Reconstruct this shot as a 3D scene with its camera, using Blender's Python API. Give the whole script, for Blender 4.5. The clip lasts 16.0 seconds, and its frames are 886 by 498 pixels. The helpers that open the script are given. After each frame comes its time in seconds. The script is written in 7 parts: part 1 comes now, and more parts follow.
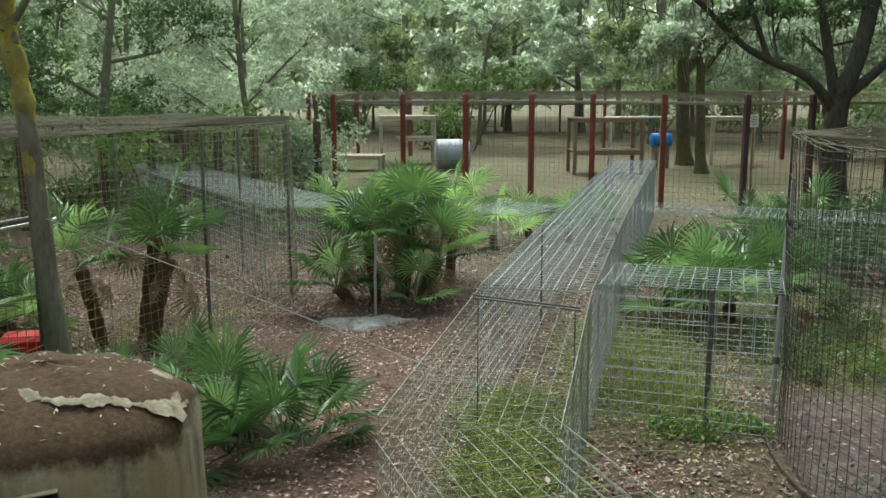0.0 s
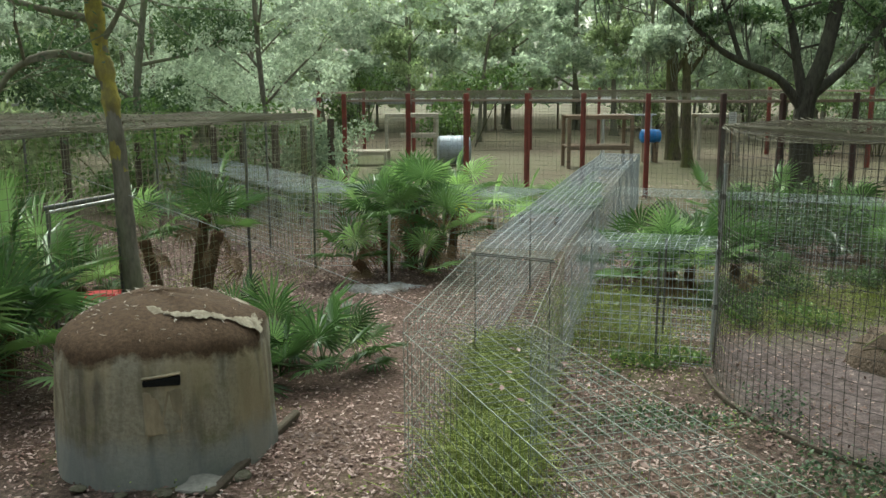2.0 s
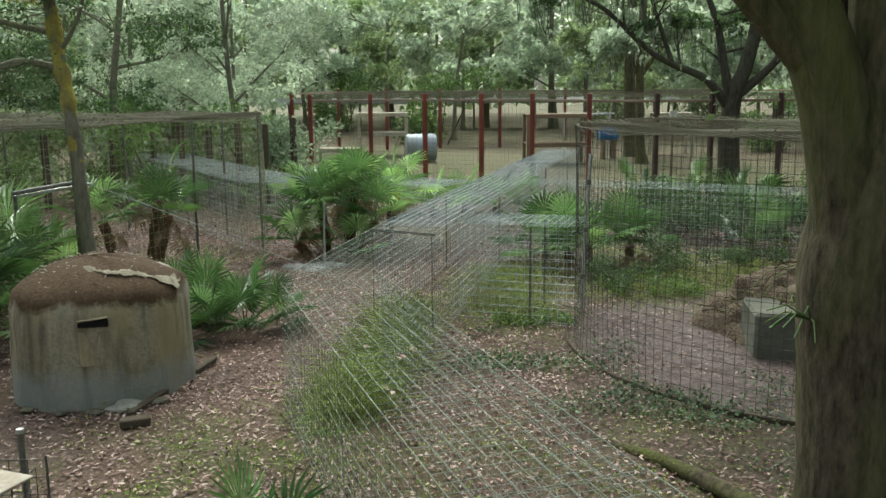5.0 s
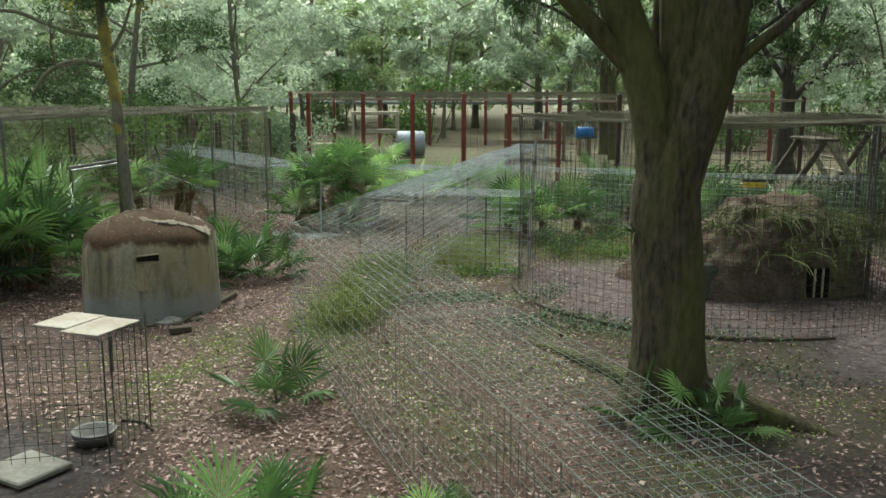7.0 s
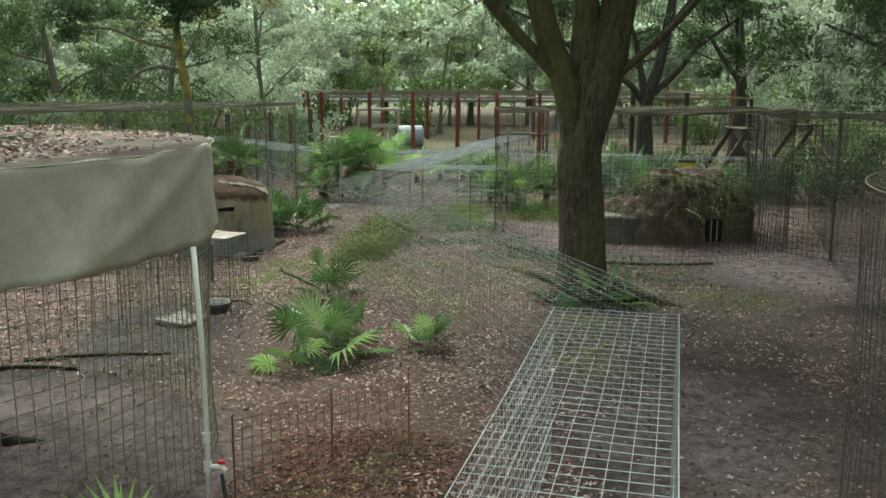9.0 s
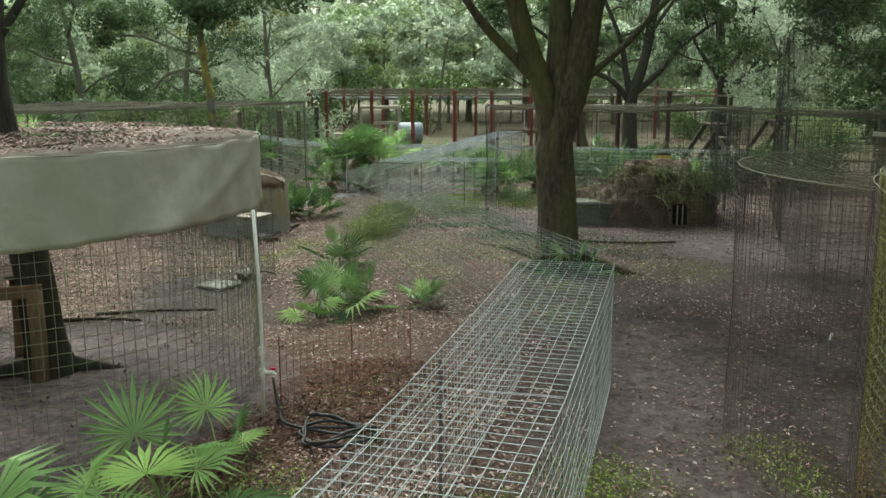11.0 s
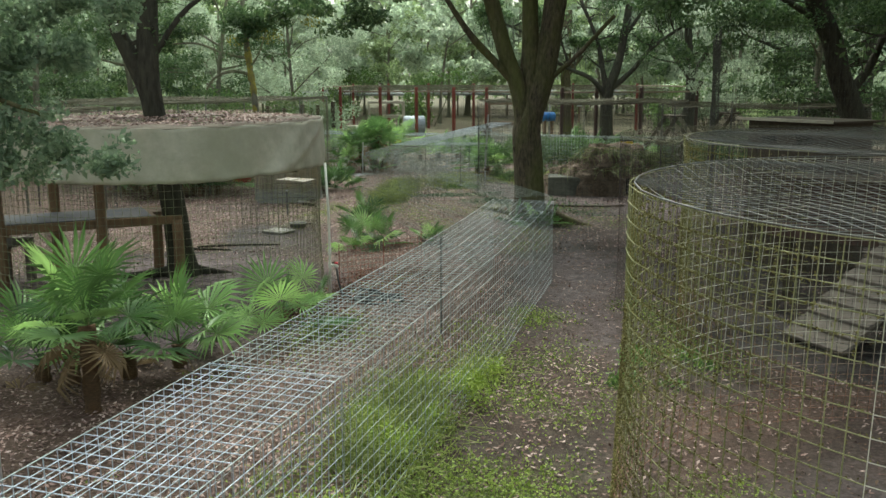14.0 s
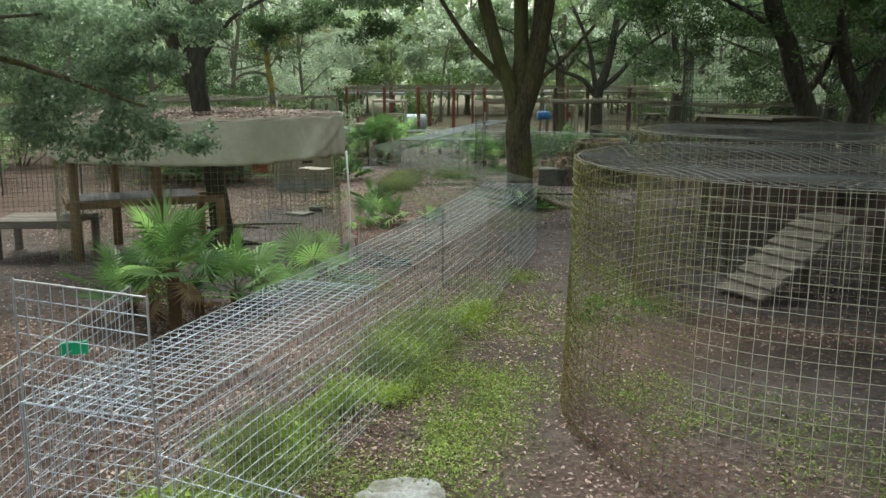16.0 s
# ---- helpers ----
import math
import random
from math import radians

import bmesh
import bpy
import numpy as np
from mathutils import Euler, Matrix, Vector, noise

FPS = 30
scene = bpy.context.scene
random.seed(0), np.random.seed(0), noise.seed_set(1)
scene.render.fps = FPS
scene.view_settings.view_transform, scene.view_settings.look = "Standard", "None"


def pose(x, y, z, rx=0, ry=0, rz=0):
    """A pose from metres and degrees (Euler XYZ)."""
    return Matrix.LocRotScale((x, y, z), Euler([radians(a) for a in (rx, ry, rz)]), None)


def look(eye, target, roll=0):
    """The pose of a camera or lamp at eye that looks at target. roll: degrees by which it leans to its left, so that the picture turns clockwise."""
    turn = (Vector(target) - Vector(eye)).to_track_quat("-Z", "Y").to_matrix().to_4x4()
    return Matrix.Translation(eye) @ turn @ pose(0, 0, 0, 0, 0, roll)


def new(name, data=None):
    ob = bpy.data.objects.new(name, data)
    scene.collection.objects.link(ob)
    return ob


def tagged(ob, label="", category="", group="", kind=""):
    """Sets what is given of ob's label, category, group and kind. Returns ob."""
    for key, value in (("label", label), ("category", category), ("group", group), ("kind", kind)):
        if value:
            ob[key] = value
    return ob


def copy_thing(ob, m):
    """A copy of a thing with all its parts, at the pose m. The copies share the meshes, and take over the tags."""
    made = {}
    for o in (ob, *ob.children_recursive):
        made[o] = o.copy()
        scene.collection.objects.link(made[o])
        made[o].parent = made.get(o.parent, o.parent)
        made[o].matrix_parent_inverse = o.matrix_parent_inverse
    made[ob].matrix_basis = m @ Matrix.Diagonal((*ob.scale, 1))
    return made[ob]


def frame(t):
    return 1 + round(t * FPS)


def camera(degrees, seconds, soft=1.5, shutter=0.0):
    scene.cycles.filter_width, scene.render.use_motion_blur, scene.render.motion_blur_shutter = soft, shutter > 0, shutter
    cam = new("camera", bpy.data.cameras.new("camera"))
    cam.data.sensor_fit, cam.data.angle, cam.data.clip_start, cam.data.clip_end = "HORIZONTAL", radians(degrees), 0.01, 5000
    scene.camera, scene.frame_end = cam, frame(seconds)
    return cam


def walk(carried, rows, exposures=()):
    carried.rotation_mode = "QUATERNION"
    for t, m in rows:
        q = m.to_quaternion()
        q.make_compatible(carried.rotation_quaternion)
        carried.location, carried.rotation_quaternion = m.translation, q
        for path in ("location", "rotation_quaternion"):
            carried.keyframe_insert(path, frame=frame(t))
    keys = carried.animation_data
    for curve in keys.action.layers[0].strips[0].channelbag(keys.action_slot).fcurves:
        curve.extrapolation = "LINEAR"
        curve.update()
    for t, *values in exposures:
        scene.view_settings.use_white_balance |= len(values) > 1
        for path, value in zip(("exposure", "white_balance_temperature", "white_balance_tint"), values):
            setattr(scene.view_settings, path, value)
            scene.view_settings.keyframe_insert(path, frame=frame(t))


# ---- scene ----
cam = camera(52.5, 16.0)
PATH = [
    (0, (0.088, 0.399, 2.855), (0.039, 2.367, 2.499), -0.2),
    (0.5, (0.102, -0.086, 2.885), (0.05, 1.881, 2.525), -0.1),
    (1, (0.132, -0.589, 2.922), (0.072, 1.377, 2.556), -0.2),
    (1.5, (0.101, -1.103, 2.886), (0.048, 0.864, 2.528), -0.3),
    (2, (0.102, -1.574, 2.891), (0.05, 0.393, 2.532), -0.3),
    (2.5, (0.138, -1.959, 2.897), (0.088, 0.007, 2.537), -0.4),
    (3, (0.311, -2.277, 2.907), (0.261, -0.311, 2.545), -0.3),
    (3.5, (0.577, -2.537, 2.895), (0.53, -0.57, 2.535), -0.3),
    (4, (0.848, -2.752, 2.907), (0.801, -0.785, 2.547), -0.4),
    (4.5, (1.087, -2.972, 2.923), (1.041, -1.005, 2.563), -0.3),
    (4.7, (1.169, -3.075, 2.924), (1.123, -1.108, 2.564), -0.4),
    (6.8, (1.646, -5.682, 2.851), (1.611, -3.714, 2.497), 0.0),
    (7, (1.68, -6.079, 2.855), (1.645, -4.111, 2.501), 0.1),
    (7.5, (1.732, -7.18, 2.861), (1.7, -5.212, 2.506), 0.1),
    (8, (1.779, -8.366, 2.878), (1.747, -6.398, 2.521), 0.1),
    (8.5, (1.807, -9.524, 2.859), (1.776, -7.556, 2.504), 0.1),
    (9, (1.829, -10.505, 2.872), (1.798, -8.537, 2.515), 0.1),
    (9.5, (1.85, -11.263, 2.89), (1.821, -9.296, 2.53), 0.1),
    (9.7, (1.837, -11.526, 2.902), (1.812, -9.559, 2.542), 0.1),
    (12, (2.003, -13.151, 2.956), (1.967, -11.185, 2.591), -0.2),
    (12.5, (1.991, -13.465, 2.96), (1.959, -11.499, 2.596), -0.1),
    (13, (1.992, -14.185, 2.987), (1.961, -12.218, 2.624), 0.1),
    (13.5, (1.989, -15.779, 3.029), (1.959, -13.813, 2.664), -0.1),
    (14, (2.025, -17.49, 3.022), (1.992, -15.525, 2.65), -0.1),
    (14.5, (2.033, -18.076, 3.03), (2.0, -16.111, 2.659), -0.0),
    (15, (2.056, -18.532, 3.108), (2.02, -16.568, 2.732), -0.0),
    (15.5, (2.056, -19.474, 3.083), (2.021, -17.51, 2.708), 0.0),
    (16, (2.043, -20.081, 3.065), (2.011, -18.116, 2.692), 0.1),
]
walk(cam, [(t, look(eye, target, roll)) for t, eye, target, roll in PATH], exposures=[(0.0, 1.1, 6300, -6), (16.0, 1.1, 6300, -6)])

# ---- world and light: a bright overcast day under trees ----
world = bpy.data.worlds.new("overcast")
scene.world = world
world.use_nodes = True
wn = world.node_tree.nodes
sky = wn.new("ShaderNodeTexSky")
sky.sky_type, sky.sun_disc = "NISHITA", False
sky.sun_elevation, sky.sun_rotation = radians(55), radians(-14)
sky.air_density, sky.dust_density, sky.ozone_density = 1.6, 5.0, 1.0
wash = wn.new("ShaderNodeHueSaturation")
wash.inputs["Saturation"].default_value = 0.35
world.node_tree.links.new(sky.outputs[0], wash.inputs["Color"])
world.node_tree.links.new(wash.outputs[0], wn["Background"].inputs[0])
wn["Background"].inputs[1].default_value = 0.14
sun = new("sun", bpy.data.lights.new("sun", "SUN"))
sun.data.energy, sun.data.angle, sun.data.color = 1.0, radians(40), (1.0, 0.97, 0.92)
sun.matrix_world = look((0, 0, 30), (5, -20, 0))


# ---- materials ----
def material(name, rough=0.8, metal=0.0):
    m = bpy.data.materials.new(name)
    m.use_nodes = True
    b = m.node_tree.nodes["Principled BSDF"]
    b.inputs["Roughness"].default_value, b.inputs["Metallic"].default_value = rough, metal
    b.inputs["Specular IOR Level"].default_value = 0.2 if rough > 0.75 else 0.5
    return m, m.node_tree.nodes, m.node_tree.links, b


def noise_fac(m, scale, detail=4.0, rough=0.6, coord="Object", stretch=(1, 1, 1), shift=0.0):
    n, l = m.node_tree.nodes, m.node_tree.links
    tc, mp, no = n.new("ShaderNodeTexCoord"), n.new("ShaderNodeMapping"), n.new("ShaderNodeTexNoise")
    mp.inputs["Scale"].default_value = stretch
    mp.inputs["Location"].default_value = (shift, shift * 0.7, shift * 1.3)
    no.inputs["Scale"].default_value, no.inputs["Detail"].default_value, no.inputs["Roughness"].default_value = scale, detail, rough
    l.new(tc.outputs[coord], mp.inputs[0])
    l.new(mp.outputs[0], no.inputs["Vector"])
    return no.outputs["Fac"]


def ramp(m, fac, stops):
    n, l = m.node_tree.nodes, m.node_tree.links
    r = n.new("ShaderNodeValToRGB")
    while len(r.color_ramp.elements) < len(stops):
        r.color_ramp.elements.new(0.5)
    for e, (p, c) in zip(r.color_ramp.elements, stops):
        e.position, e.color = p, (*c, 1) if len(c) == 3 else c
    l.new(fac, r.inputs[0])
    return r.outputs[0]


def mix(m, fac, a, b, kind="MIX"):
    n, l = m.node_tree.nodes, m.node_tree.links
    x = n.new("ShaderNodeMix")
    x.data_type, x.blend_type = "RGBA", kind
    for socket, v in ((x.inputs[0], fac), (x.inputs[6], a), (x.inputs[7], b)):
        if isinstance(v, (int, float)):
            socket.default_value = v
        elif isinstance(v, tuple):
            socket.default_value = (*v, 1)
        else:
            l.new(v, socket)
    return x.outputs[2]


def bump(m, fac, strength=0.4, distance=0.02):
    n, l = m.node_tree.nodes, m.node_tree.links
    b = n.new("ShaderNodeBump")
    b.inputs["Strength"].default_value, b.inputs["Distance"].default_value = strength, distance
    l.new(fac, b.inputs["Height"])
    l.new(b.outputs[0], n["Principled BSDF"].inputs["Normal"])


def white(v):
    return (v, v, v)


def two_scale(name, dark, light, stain, coarse=1.2, fine=18.0, rough=0.85, metal=0.0, bumps=0.4, depth=0.01, stretch=(1, 1, 1), amount=0.55):
    """A surface with broad stains over a fine grain."""
    m, n, l, b = material(name, rough, metal)
    grain = noise_fac(m, fine, 6, 0.65, stretch=stretch)
    broad = noise_fac(m, coarse, 5, 0.6, stretch=stretch, shift=3.1)
    base = ramp(m, grain, [(0.3, dark), (0.7, light)])
    spots = ramp(m, broad, [(0.42, white(0.0)), (0.68, white(amount))])
    l.new(mix(m, spots, base, stain), b.inputs["Base Color"])
    bump(m, grain, bumps, depth)
    return m


def leaf_material(name, a, b_, c, gloss=0.5, see=0.35, coord_scale=0.6, swing=(0.72, 1.25), each_object=False):
    """Leaf green that varies leaf by leaf and clump by clump, with light passing through."""
    m, n, l, b = material(name, gloss)
    geo = n.new("ShaderNodeNewGeometry")
    each = ramp(m, geo.outputs["Random Per Island"], [(0.0, a), (0.55, b_), (1.0, c)])
    clump = ramp(m, noise_fac(m, coord_scale, 3), [(0.35, white(swing[0])), (0.65, white(swing[1]))])
    colour = mix(m, 1.0, each, clump, "MULTIPLY")
    if each_object:
        info = n.new("ShaderNodeObjectInfo")
        colour = mix(m, 1.0, colour, ramp(m, info.outputs["Random"], [(0.0, (0.46, 0.5, 0.44)), (0.55, white(0.95)), (1.0, (1.5, 1.42, 1.3))]), "MULTIPLY")
    l.new(colour, b.inputs["Base Color"])
    through_leaf, both = n.new("ShaderNodeBsdfTranslucent"), n.new("ShaderNodeMixShader")
    l.new(colour, through_leaf.inputs[0])
    both.inputs[0].default_value = see
    l.new(b.outputs[0], both.inputs[1])
    l.new(through_leaf.outputs[0], both.inputs[2])
    l.new(both.outputs[0], n["Material Output"].inputs[0])
    return m


M_GALV = two_scale("galvanised_wire", (0.31, 0.345, 0.35), (0.5, 0.545, 0.55), (0.26, 0.3, 0.28), 1.5, 30, 0.48, 0.6, 0.1, 0.001)
M_NEWGALV = two_scale("new_galvanised_wire", (0.4, 0.44, 0.52), (0.6, 0.66, 0.76), (0.34, 0.38, 0.43), 1.5, 30, 0.4, 0.6, 0.1, 0.001)
# blue-grey wire: the far run's haze is put into its tone
M_HAZEGALV = two_scale("hazed_galvanised_wire", (0.3, 0.33, 0.36), (0.46, 0.5, 0.54), (0.27, 0.3, 0.3), 1.5, 30, 0.5, 0.4, 0.1, 0.001)
# darker copy of the galvanised wire: tree shade and a mossy cast in it
M_DULLGALV = two_scale("dull_shaded_wire", (0.17, 0.195, 0.17), (0.29, 0.315, 0.275), (0.15, 0.18, 0.11), 1.5, 30, 0.6, 0.3, 0.1, 0.001)
M_MOSSWIRE = two_scale("mossy_wire", (0.19, 0.18, 0.125), (0.35, 0.33, 0.235), (0.2, 0.225, 0.06), 1.1, 20, 0.7, 0.3, 0.1, 0.001, amount=0.8)
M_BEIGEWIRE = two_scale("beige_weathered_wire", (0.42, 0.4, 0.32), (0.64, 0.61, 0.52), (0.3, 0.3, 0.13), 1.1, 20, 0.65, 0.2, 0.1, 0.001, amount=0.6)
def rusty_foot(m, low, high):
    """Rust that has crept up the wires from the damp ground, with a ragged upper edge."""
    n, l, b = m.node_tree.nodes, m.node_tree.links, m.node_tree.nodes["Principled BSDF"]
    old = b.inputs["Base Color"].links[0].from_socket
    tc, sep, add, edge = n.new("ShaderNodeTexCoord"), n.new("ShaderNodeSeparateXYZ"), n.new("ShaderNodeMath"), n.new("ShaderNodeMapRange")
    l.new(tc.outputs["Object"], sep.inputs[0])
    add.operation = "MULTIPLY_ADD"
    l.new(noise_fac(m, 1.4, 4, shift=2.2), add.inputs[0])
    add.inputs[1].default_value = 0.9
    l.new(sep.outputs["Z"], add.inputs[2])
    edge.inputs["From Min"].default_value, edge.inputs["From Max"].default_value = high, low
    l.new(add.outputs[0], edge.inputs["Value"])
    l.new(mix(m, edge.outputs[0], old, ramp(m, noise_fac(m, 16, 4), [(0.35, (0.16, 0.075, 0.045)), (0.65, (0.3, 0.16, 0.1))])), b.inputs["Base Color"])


M_DAMPWIRE = two_scale("algae_green_wire", (0.19, 0.185, 0.085), (0.36, 0.345, 0.17), (0.15, 0.17, 0.045), 1.3, 20, 0.75, 0.1, 0.1, 0.001, amount=0.8)
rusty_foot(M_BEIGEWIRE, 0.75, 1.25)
rusty_foot(M_DAMPWIRE, 0.75, 1.25)
M_DARKWIRE = two_scale("weathered_dark_wire", (0.04, 0.04, 0.036), (0.085, 0.08, 0.07), (0.065, 0.05, 0.035), 1.3, 20, 0.65, 0.4, 0.1, 0.001, amount=0.8)
M_BROWNWIRE = two_scale("red_brown_wire", (0.06, 0.045, 0.04), (0.12, 0.092, 0.08), (0.09, 0.06, 0.05), 1.3, 20, 0.7, 0.3, 0.1, 0.001, amount=0.8)
M_RUSTWIRE = two_scale("brown_roof_wire", (0.10, 0.088, 0.06), (0.19, 0.165, 0.115), (0.12, 0.13, 0.06), 0.9, 20, 0.75, 0.2, 0.1, 0.001, amount=0.7)
M_STEEL = two_scale("dull_steel_post", (0.10, 0.10, 0.095), (0.2, 0.2, 0.19), (0.13, 0.10, 0.07), 2.5, 40, 0.6, 0.5, 0.15, 0.002)
M_PIPE = two_scale("grey_pipe", (0.36, 0.37, 0.37), (0.5, 0.5, 0.49), (0.3, 0.28, 0.24), 3, 40, 0.4, 0.6, 0.1, 0.001)
M_RED = two_scale("oxide_red_paint", (0.15, 0.028, 0.018), (0.23, 0.045, 0.028), (0.07, 0.03, 0.022), 2.0, 22, 0.65, 0.0, 0.2, 0.003)
M_BROWNPAINT = two_scale("faded_brown_paint", (0.045, 0.02, 0.016), (0.08, 0.036, 0.028), (0.05, 0.035, 0.028), 2.0, 22, 0.7, 0.0, 0.2, 0.003)
# dark timber; on the ramp platform the tone also holds roof shade
M_DARKWOOD = two_scale("dark_wood", (0.05, 0.038, 0.028), (0.12, 0.092, 0.068), (0.07, 0.065, 0.04), 1.6, 14, 0.85, 0.0, 0.5, 0.006, (1, 8, 8))
M_TANRAIL = two_scale("tan_rail", (0.25, 0.185, 0.14), (0.37, 0.285, 0.22), (0.19, 0.14, 0.11), 2.0, 14, 0.85, 0.0, 0.4, 0.005, (1, 7, 7))
M_WOOD = two_scale("weathered_wood", (0.15, 0.10, 0.065), (0.28, 0.20, 0.14), (0.12, 0.10, 0.07), 1.6, 14, 0.85, 0.0, 0.5, 0.006, (1, 8, 8))
M_REDWOOD = two_scale("dark_reddish_boards", (0.06, 0.036, 0.029), (0.13, 0.083, 0.066), (0.045, 0.035, 0.028), 1.6, 14, 0.85, 0.0, 0.5, 0.006, (8, 8, 1))
M_PALEWOOD = two_scale("pale_grey_boards", (0.33, 0.29, 0.22), (0.5, 0.45, 0.36), (0.22, 0.19, 0.14), 2.0, 14, 0.85, 0.0, 0.4, 0.005, (1, 7, 7))
M_RAMP = two_scale("grey_ramp_boards", (0.13, 0.108, 0.09), (0.235, 0.2, 0.17), (0.09, 0.072, 0.056), 2.0, 14, 0.85, 0.0, 0.4, 0.005, (1, 7, 7))
M_PLY = two_scale("bleached_plywood", (0.3, 0.26, 0.215), (0.46, 0.41, 0.35), (0.2, 0.145, 0.1), 3.0, 25, 0.8, 0.0, 0.2, 0.003, amount=0.6)
M_BARK = two_scale("grey_brown_bark", (0.024, 0.02, 0.014), (0.15, 0.12, 0.08), (0.11, 0.12, 0.032), 1.6, 20, 0.95, 0.0, 1.0, 0.04, (1, 1, 0.3), 0.85)
M_GREYBARK = two_scale("pale_grey_bark", (0.10, 0.088, 0.066), (0.23, 0.205, 0.16), (0.17, 0.18, 0.09), 1.4, 18, 0.95, 0.0, 0.9, 0.02, (1, 1, 0.3), 0.7)
M_DARKBARK = two_scale("dark_wet_bark", (0.022, 0.02, 0.015), (0.08, 0.07, 0.052), (0.085, 0.095, 0.055), 1.0, 16, 0.9, 0.0, 1.0, 0.03, (1, 1, 0.25), 0.5)
M_YBARK = two_scale("lichen_yellow_bark", (0.27, 0.225, 0.05), (0.5, 0.42, 0.085), (0.13, 0.11, 0.07), 4.2, 14, 0.95, 0.0, 0.9, 0.02, (1, 1, 0.6), 0.9)
M_PALMTRUNK = two_scale("fibrous_palm_trunk", (0.06, 0.035, 0.02), (0.2, 0.115, 0.06), (0.09, 0.07, 0.045), 2.0, 26, 0.95, 0.0, 1.0, 0.03, (1, 1, 3))
M_TARP = two_scale("olive_grey_tarpaulin", (0.4, 0.37, 0.285), (0.52, 0.48, 0.38), (0.3, 0.285, 0.2), 0.9, 9, 0.6, 0.0, 0.25, 0.01, amount=0.7)
M_PVC = two_scale("white_plastic_pipe", (0.74, 0.71, 0.6), (0.84, 0.82, 0.75), (0.66, 0.6, 0.42), 3, 30, 0.4, 0.0, 0.05, 0.001)
M_SLAB = two_scale("worn_grey_slab", (0.2, 0.19, 0.165), (0.32, 0.3, 0.265), (0.14, 0.125, 0.1), 2.0, 22, 0.9, 0.0, 0.4, 0.006)
M_ASH = two_scale("pale_ash", (0.2, 0.19, 0.185), (0.4, 0.395, 0.385), (0.12, 0.1, 0.075), 5, 30, 0.95, 0.0, 0.8, 0.02, amount=0.9)
M_BLACK = two_scale("black_rubber", (0.012, 0.012, 0.012), (0.03, 0.03, 0.03), (0.05, 0.045, 0.04), 4, 40, 0.5, 0.0, 0.1, 0.001)
M_REDPLASTIC = two_scale("red_plastic", (0.55, 0.012, 0.03), (0.7, 0.02, 0.045), (0.35, 0.012, 0.02), 3, 30, 0.4, 0.0, 0.05, 0.001)
M_BLUE = two_scale("blue_plastic", (0.01, 0.13, 0.42), (0.02, 0.2, 0.55), (0.015, 0.08, 0.25), 3, 30, 0.4, 0.0, 0.05, 0.001)
M_YELLOW = two_scale("yellow_plastic", (0.7, 0.5, 0.02), (0.8, 0.6, 0.04), (0.5, 0.38, 0.05), 4, 30, 0.5, 0.0, 0.05, 0.001)
M_GREEN = two_scale("green_plastic", (0.01, 0.32, 0.13), (0.02, 0.42, 0.18), (0.02, 0.2, 0.1), 5, 30, 0.45, 0.0, 0.05, 0.001)
M_SILVER = two_scale("grey_metal_barrel", (0.25, 0.28, 0.31), (0.37, 0.4, 0.43), (0.2, 0.19, 0.18), 1.8, 20, 0.55, 0.3, 0.1, 0.002)
M_SIGN = two_scale("white_sign_board", (0.68, 0.68, 0.66), (0.78, 0.78, 0.76), (0.5, 0.49, 0.45), 5, 40, 0.5, 0.0, 0.05, 0.001)
# near-black tone for blocks that stand in for the shade inside openings
M_VOID = two_scale("inside_shade", (0.006, 0.006, 0.006), (0.012, 0.011, 0.01), (0.01, 0.01, 0.008), 2, 20, 0.95)
M_EARTH = two_scale("earth_bank", (0.06, 0.043, 0.032), (0.19, 0.14, 0.1), (0.27, 0.205, 0.155), 2.6, 22, 0.95, 0.0, 1.0, 0.06, amount=0.65)
M_FAR = two_scale("pale_far_road", (0.4, 0.4, 0.4), (0.5, 0.5, 0.5), (0.33, 0.32, 0.3), 0.2, 3, 0.8)

M_PALM = leaf_material("palmetto_green", (0.042, 0.09, 0.026), (0.088, 0.165, 0.05), (0.2, 0.3, 0.11), 0.33, 0.28, 2.0, (0.6, 1.3), each_object=True)
# yellow-green fronds, brightened further to hold open-sky light on the left clump
M_PALMLIGHT = leaf_material("bright_palmetto_green", (0.155, 0.275, 0.08), (0.27, 0.42, 0.145), (0.42, 0.57, 0.24), 0.4, 0.4, 2.0, each_object=True)
M_DEADPALM = leaf_material("dry_palm_leaf", (0.12, 0.08, 0.045), (0.2, 0.14, 0.08), (0.28, 0.2, 0.12), 0.8, 0.2, 2.0)
M_OAK = leaf_material("oak_leaf", (0.045, 0.085, 0.03), (0.085, 0.14, 0.05), (0.16, 0.22, 0.09), 0.4, 0.5, 0.5)
# the next two leaf tones are lifted to stand in for distance haze
M_OAKFAR = leaf_material("hazed_oak_leaf", (0.22, 0.285, 0.13), (0.35, 0.435, 0.215), (0.52, 0.61, 0.32), 0.5, 0.6, 0.25)
M_PALE = leaf_material("hazed_pale_leaf", (0.31, 0.375, 0.265), (0.46, 0.535, 0.385), (0.62, 0.69, 0.51), 0.5, 0.72, 0.3)
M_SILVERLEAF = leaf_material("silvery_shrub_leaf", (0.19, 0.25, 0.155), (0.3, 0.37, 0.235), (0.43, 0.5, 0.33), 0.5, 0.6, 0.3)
M_BOUGH = leaf_material("broad_evergreen_leaf", (0.13, 0.19, 0.11), (0.22, 0.3, 0.175), (0.34, 0.42, 0.265), 0.4, 0.5, 0.5)
M_SHRUB = leaf_material("shrub_leaf", (0.07, 0.13, 0.03), (0.13, 0.22, 0.05), (0.22, 0.33, 0.09), 0.45, 0.4, 0.8)
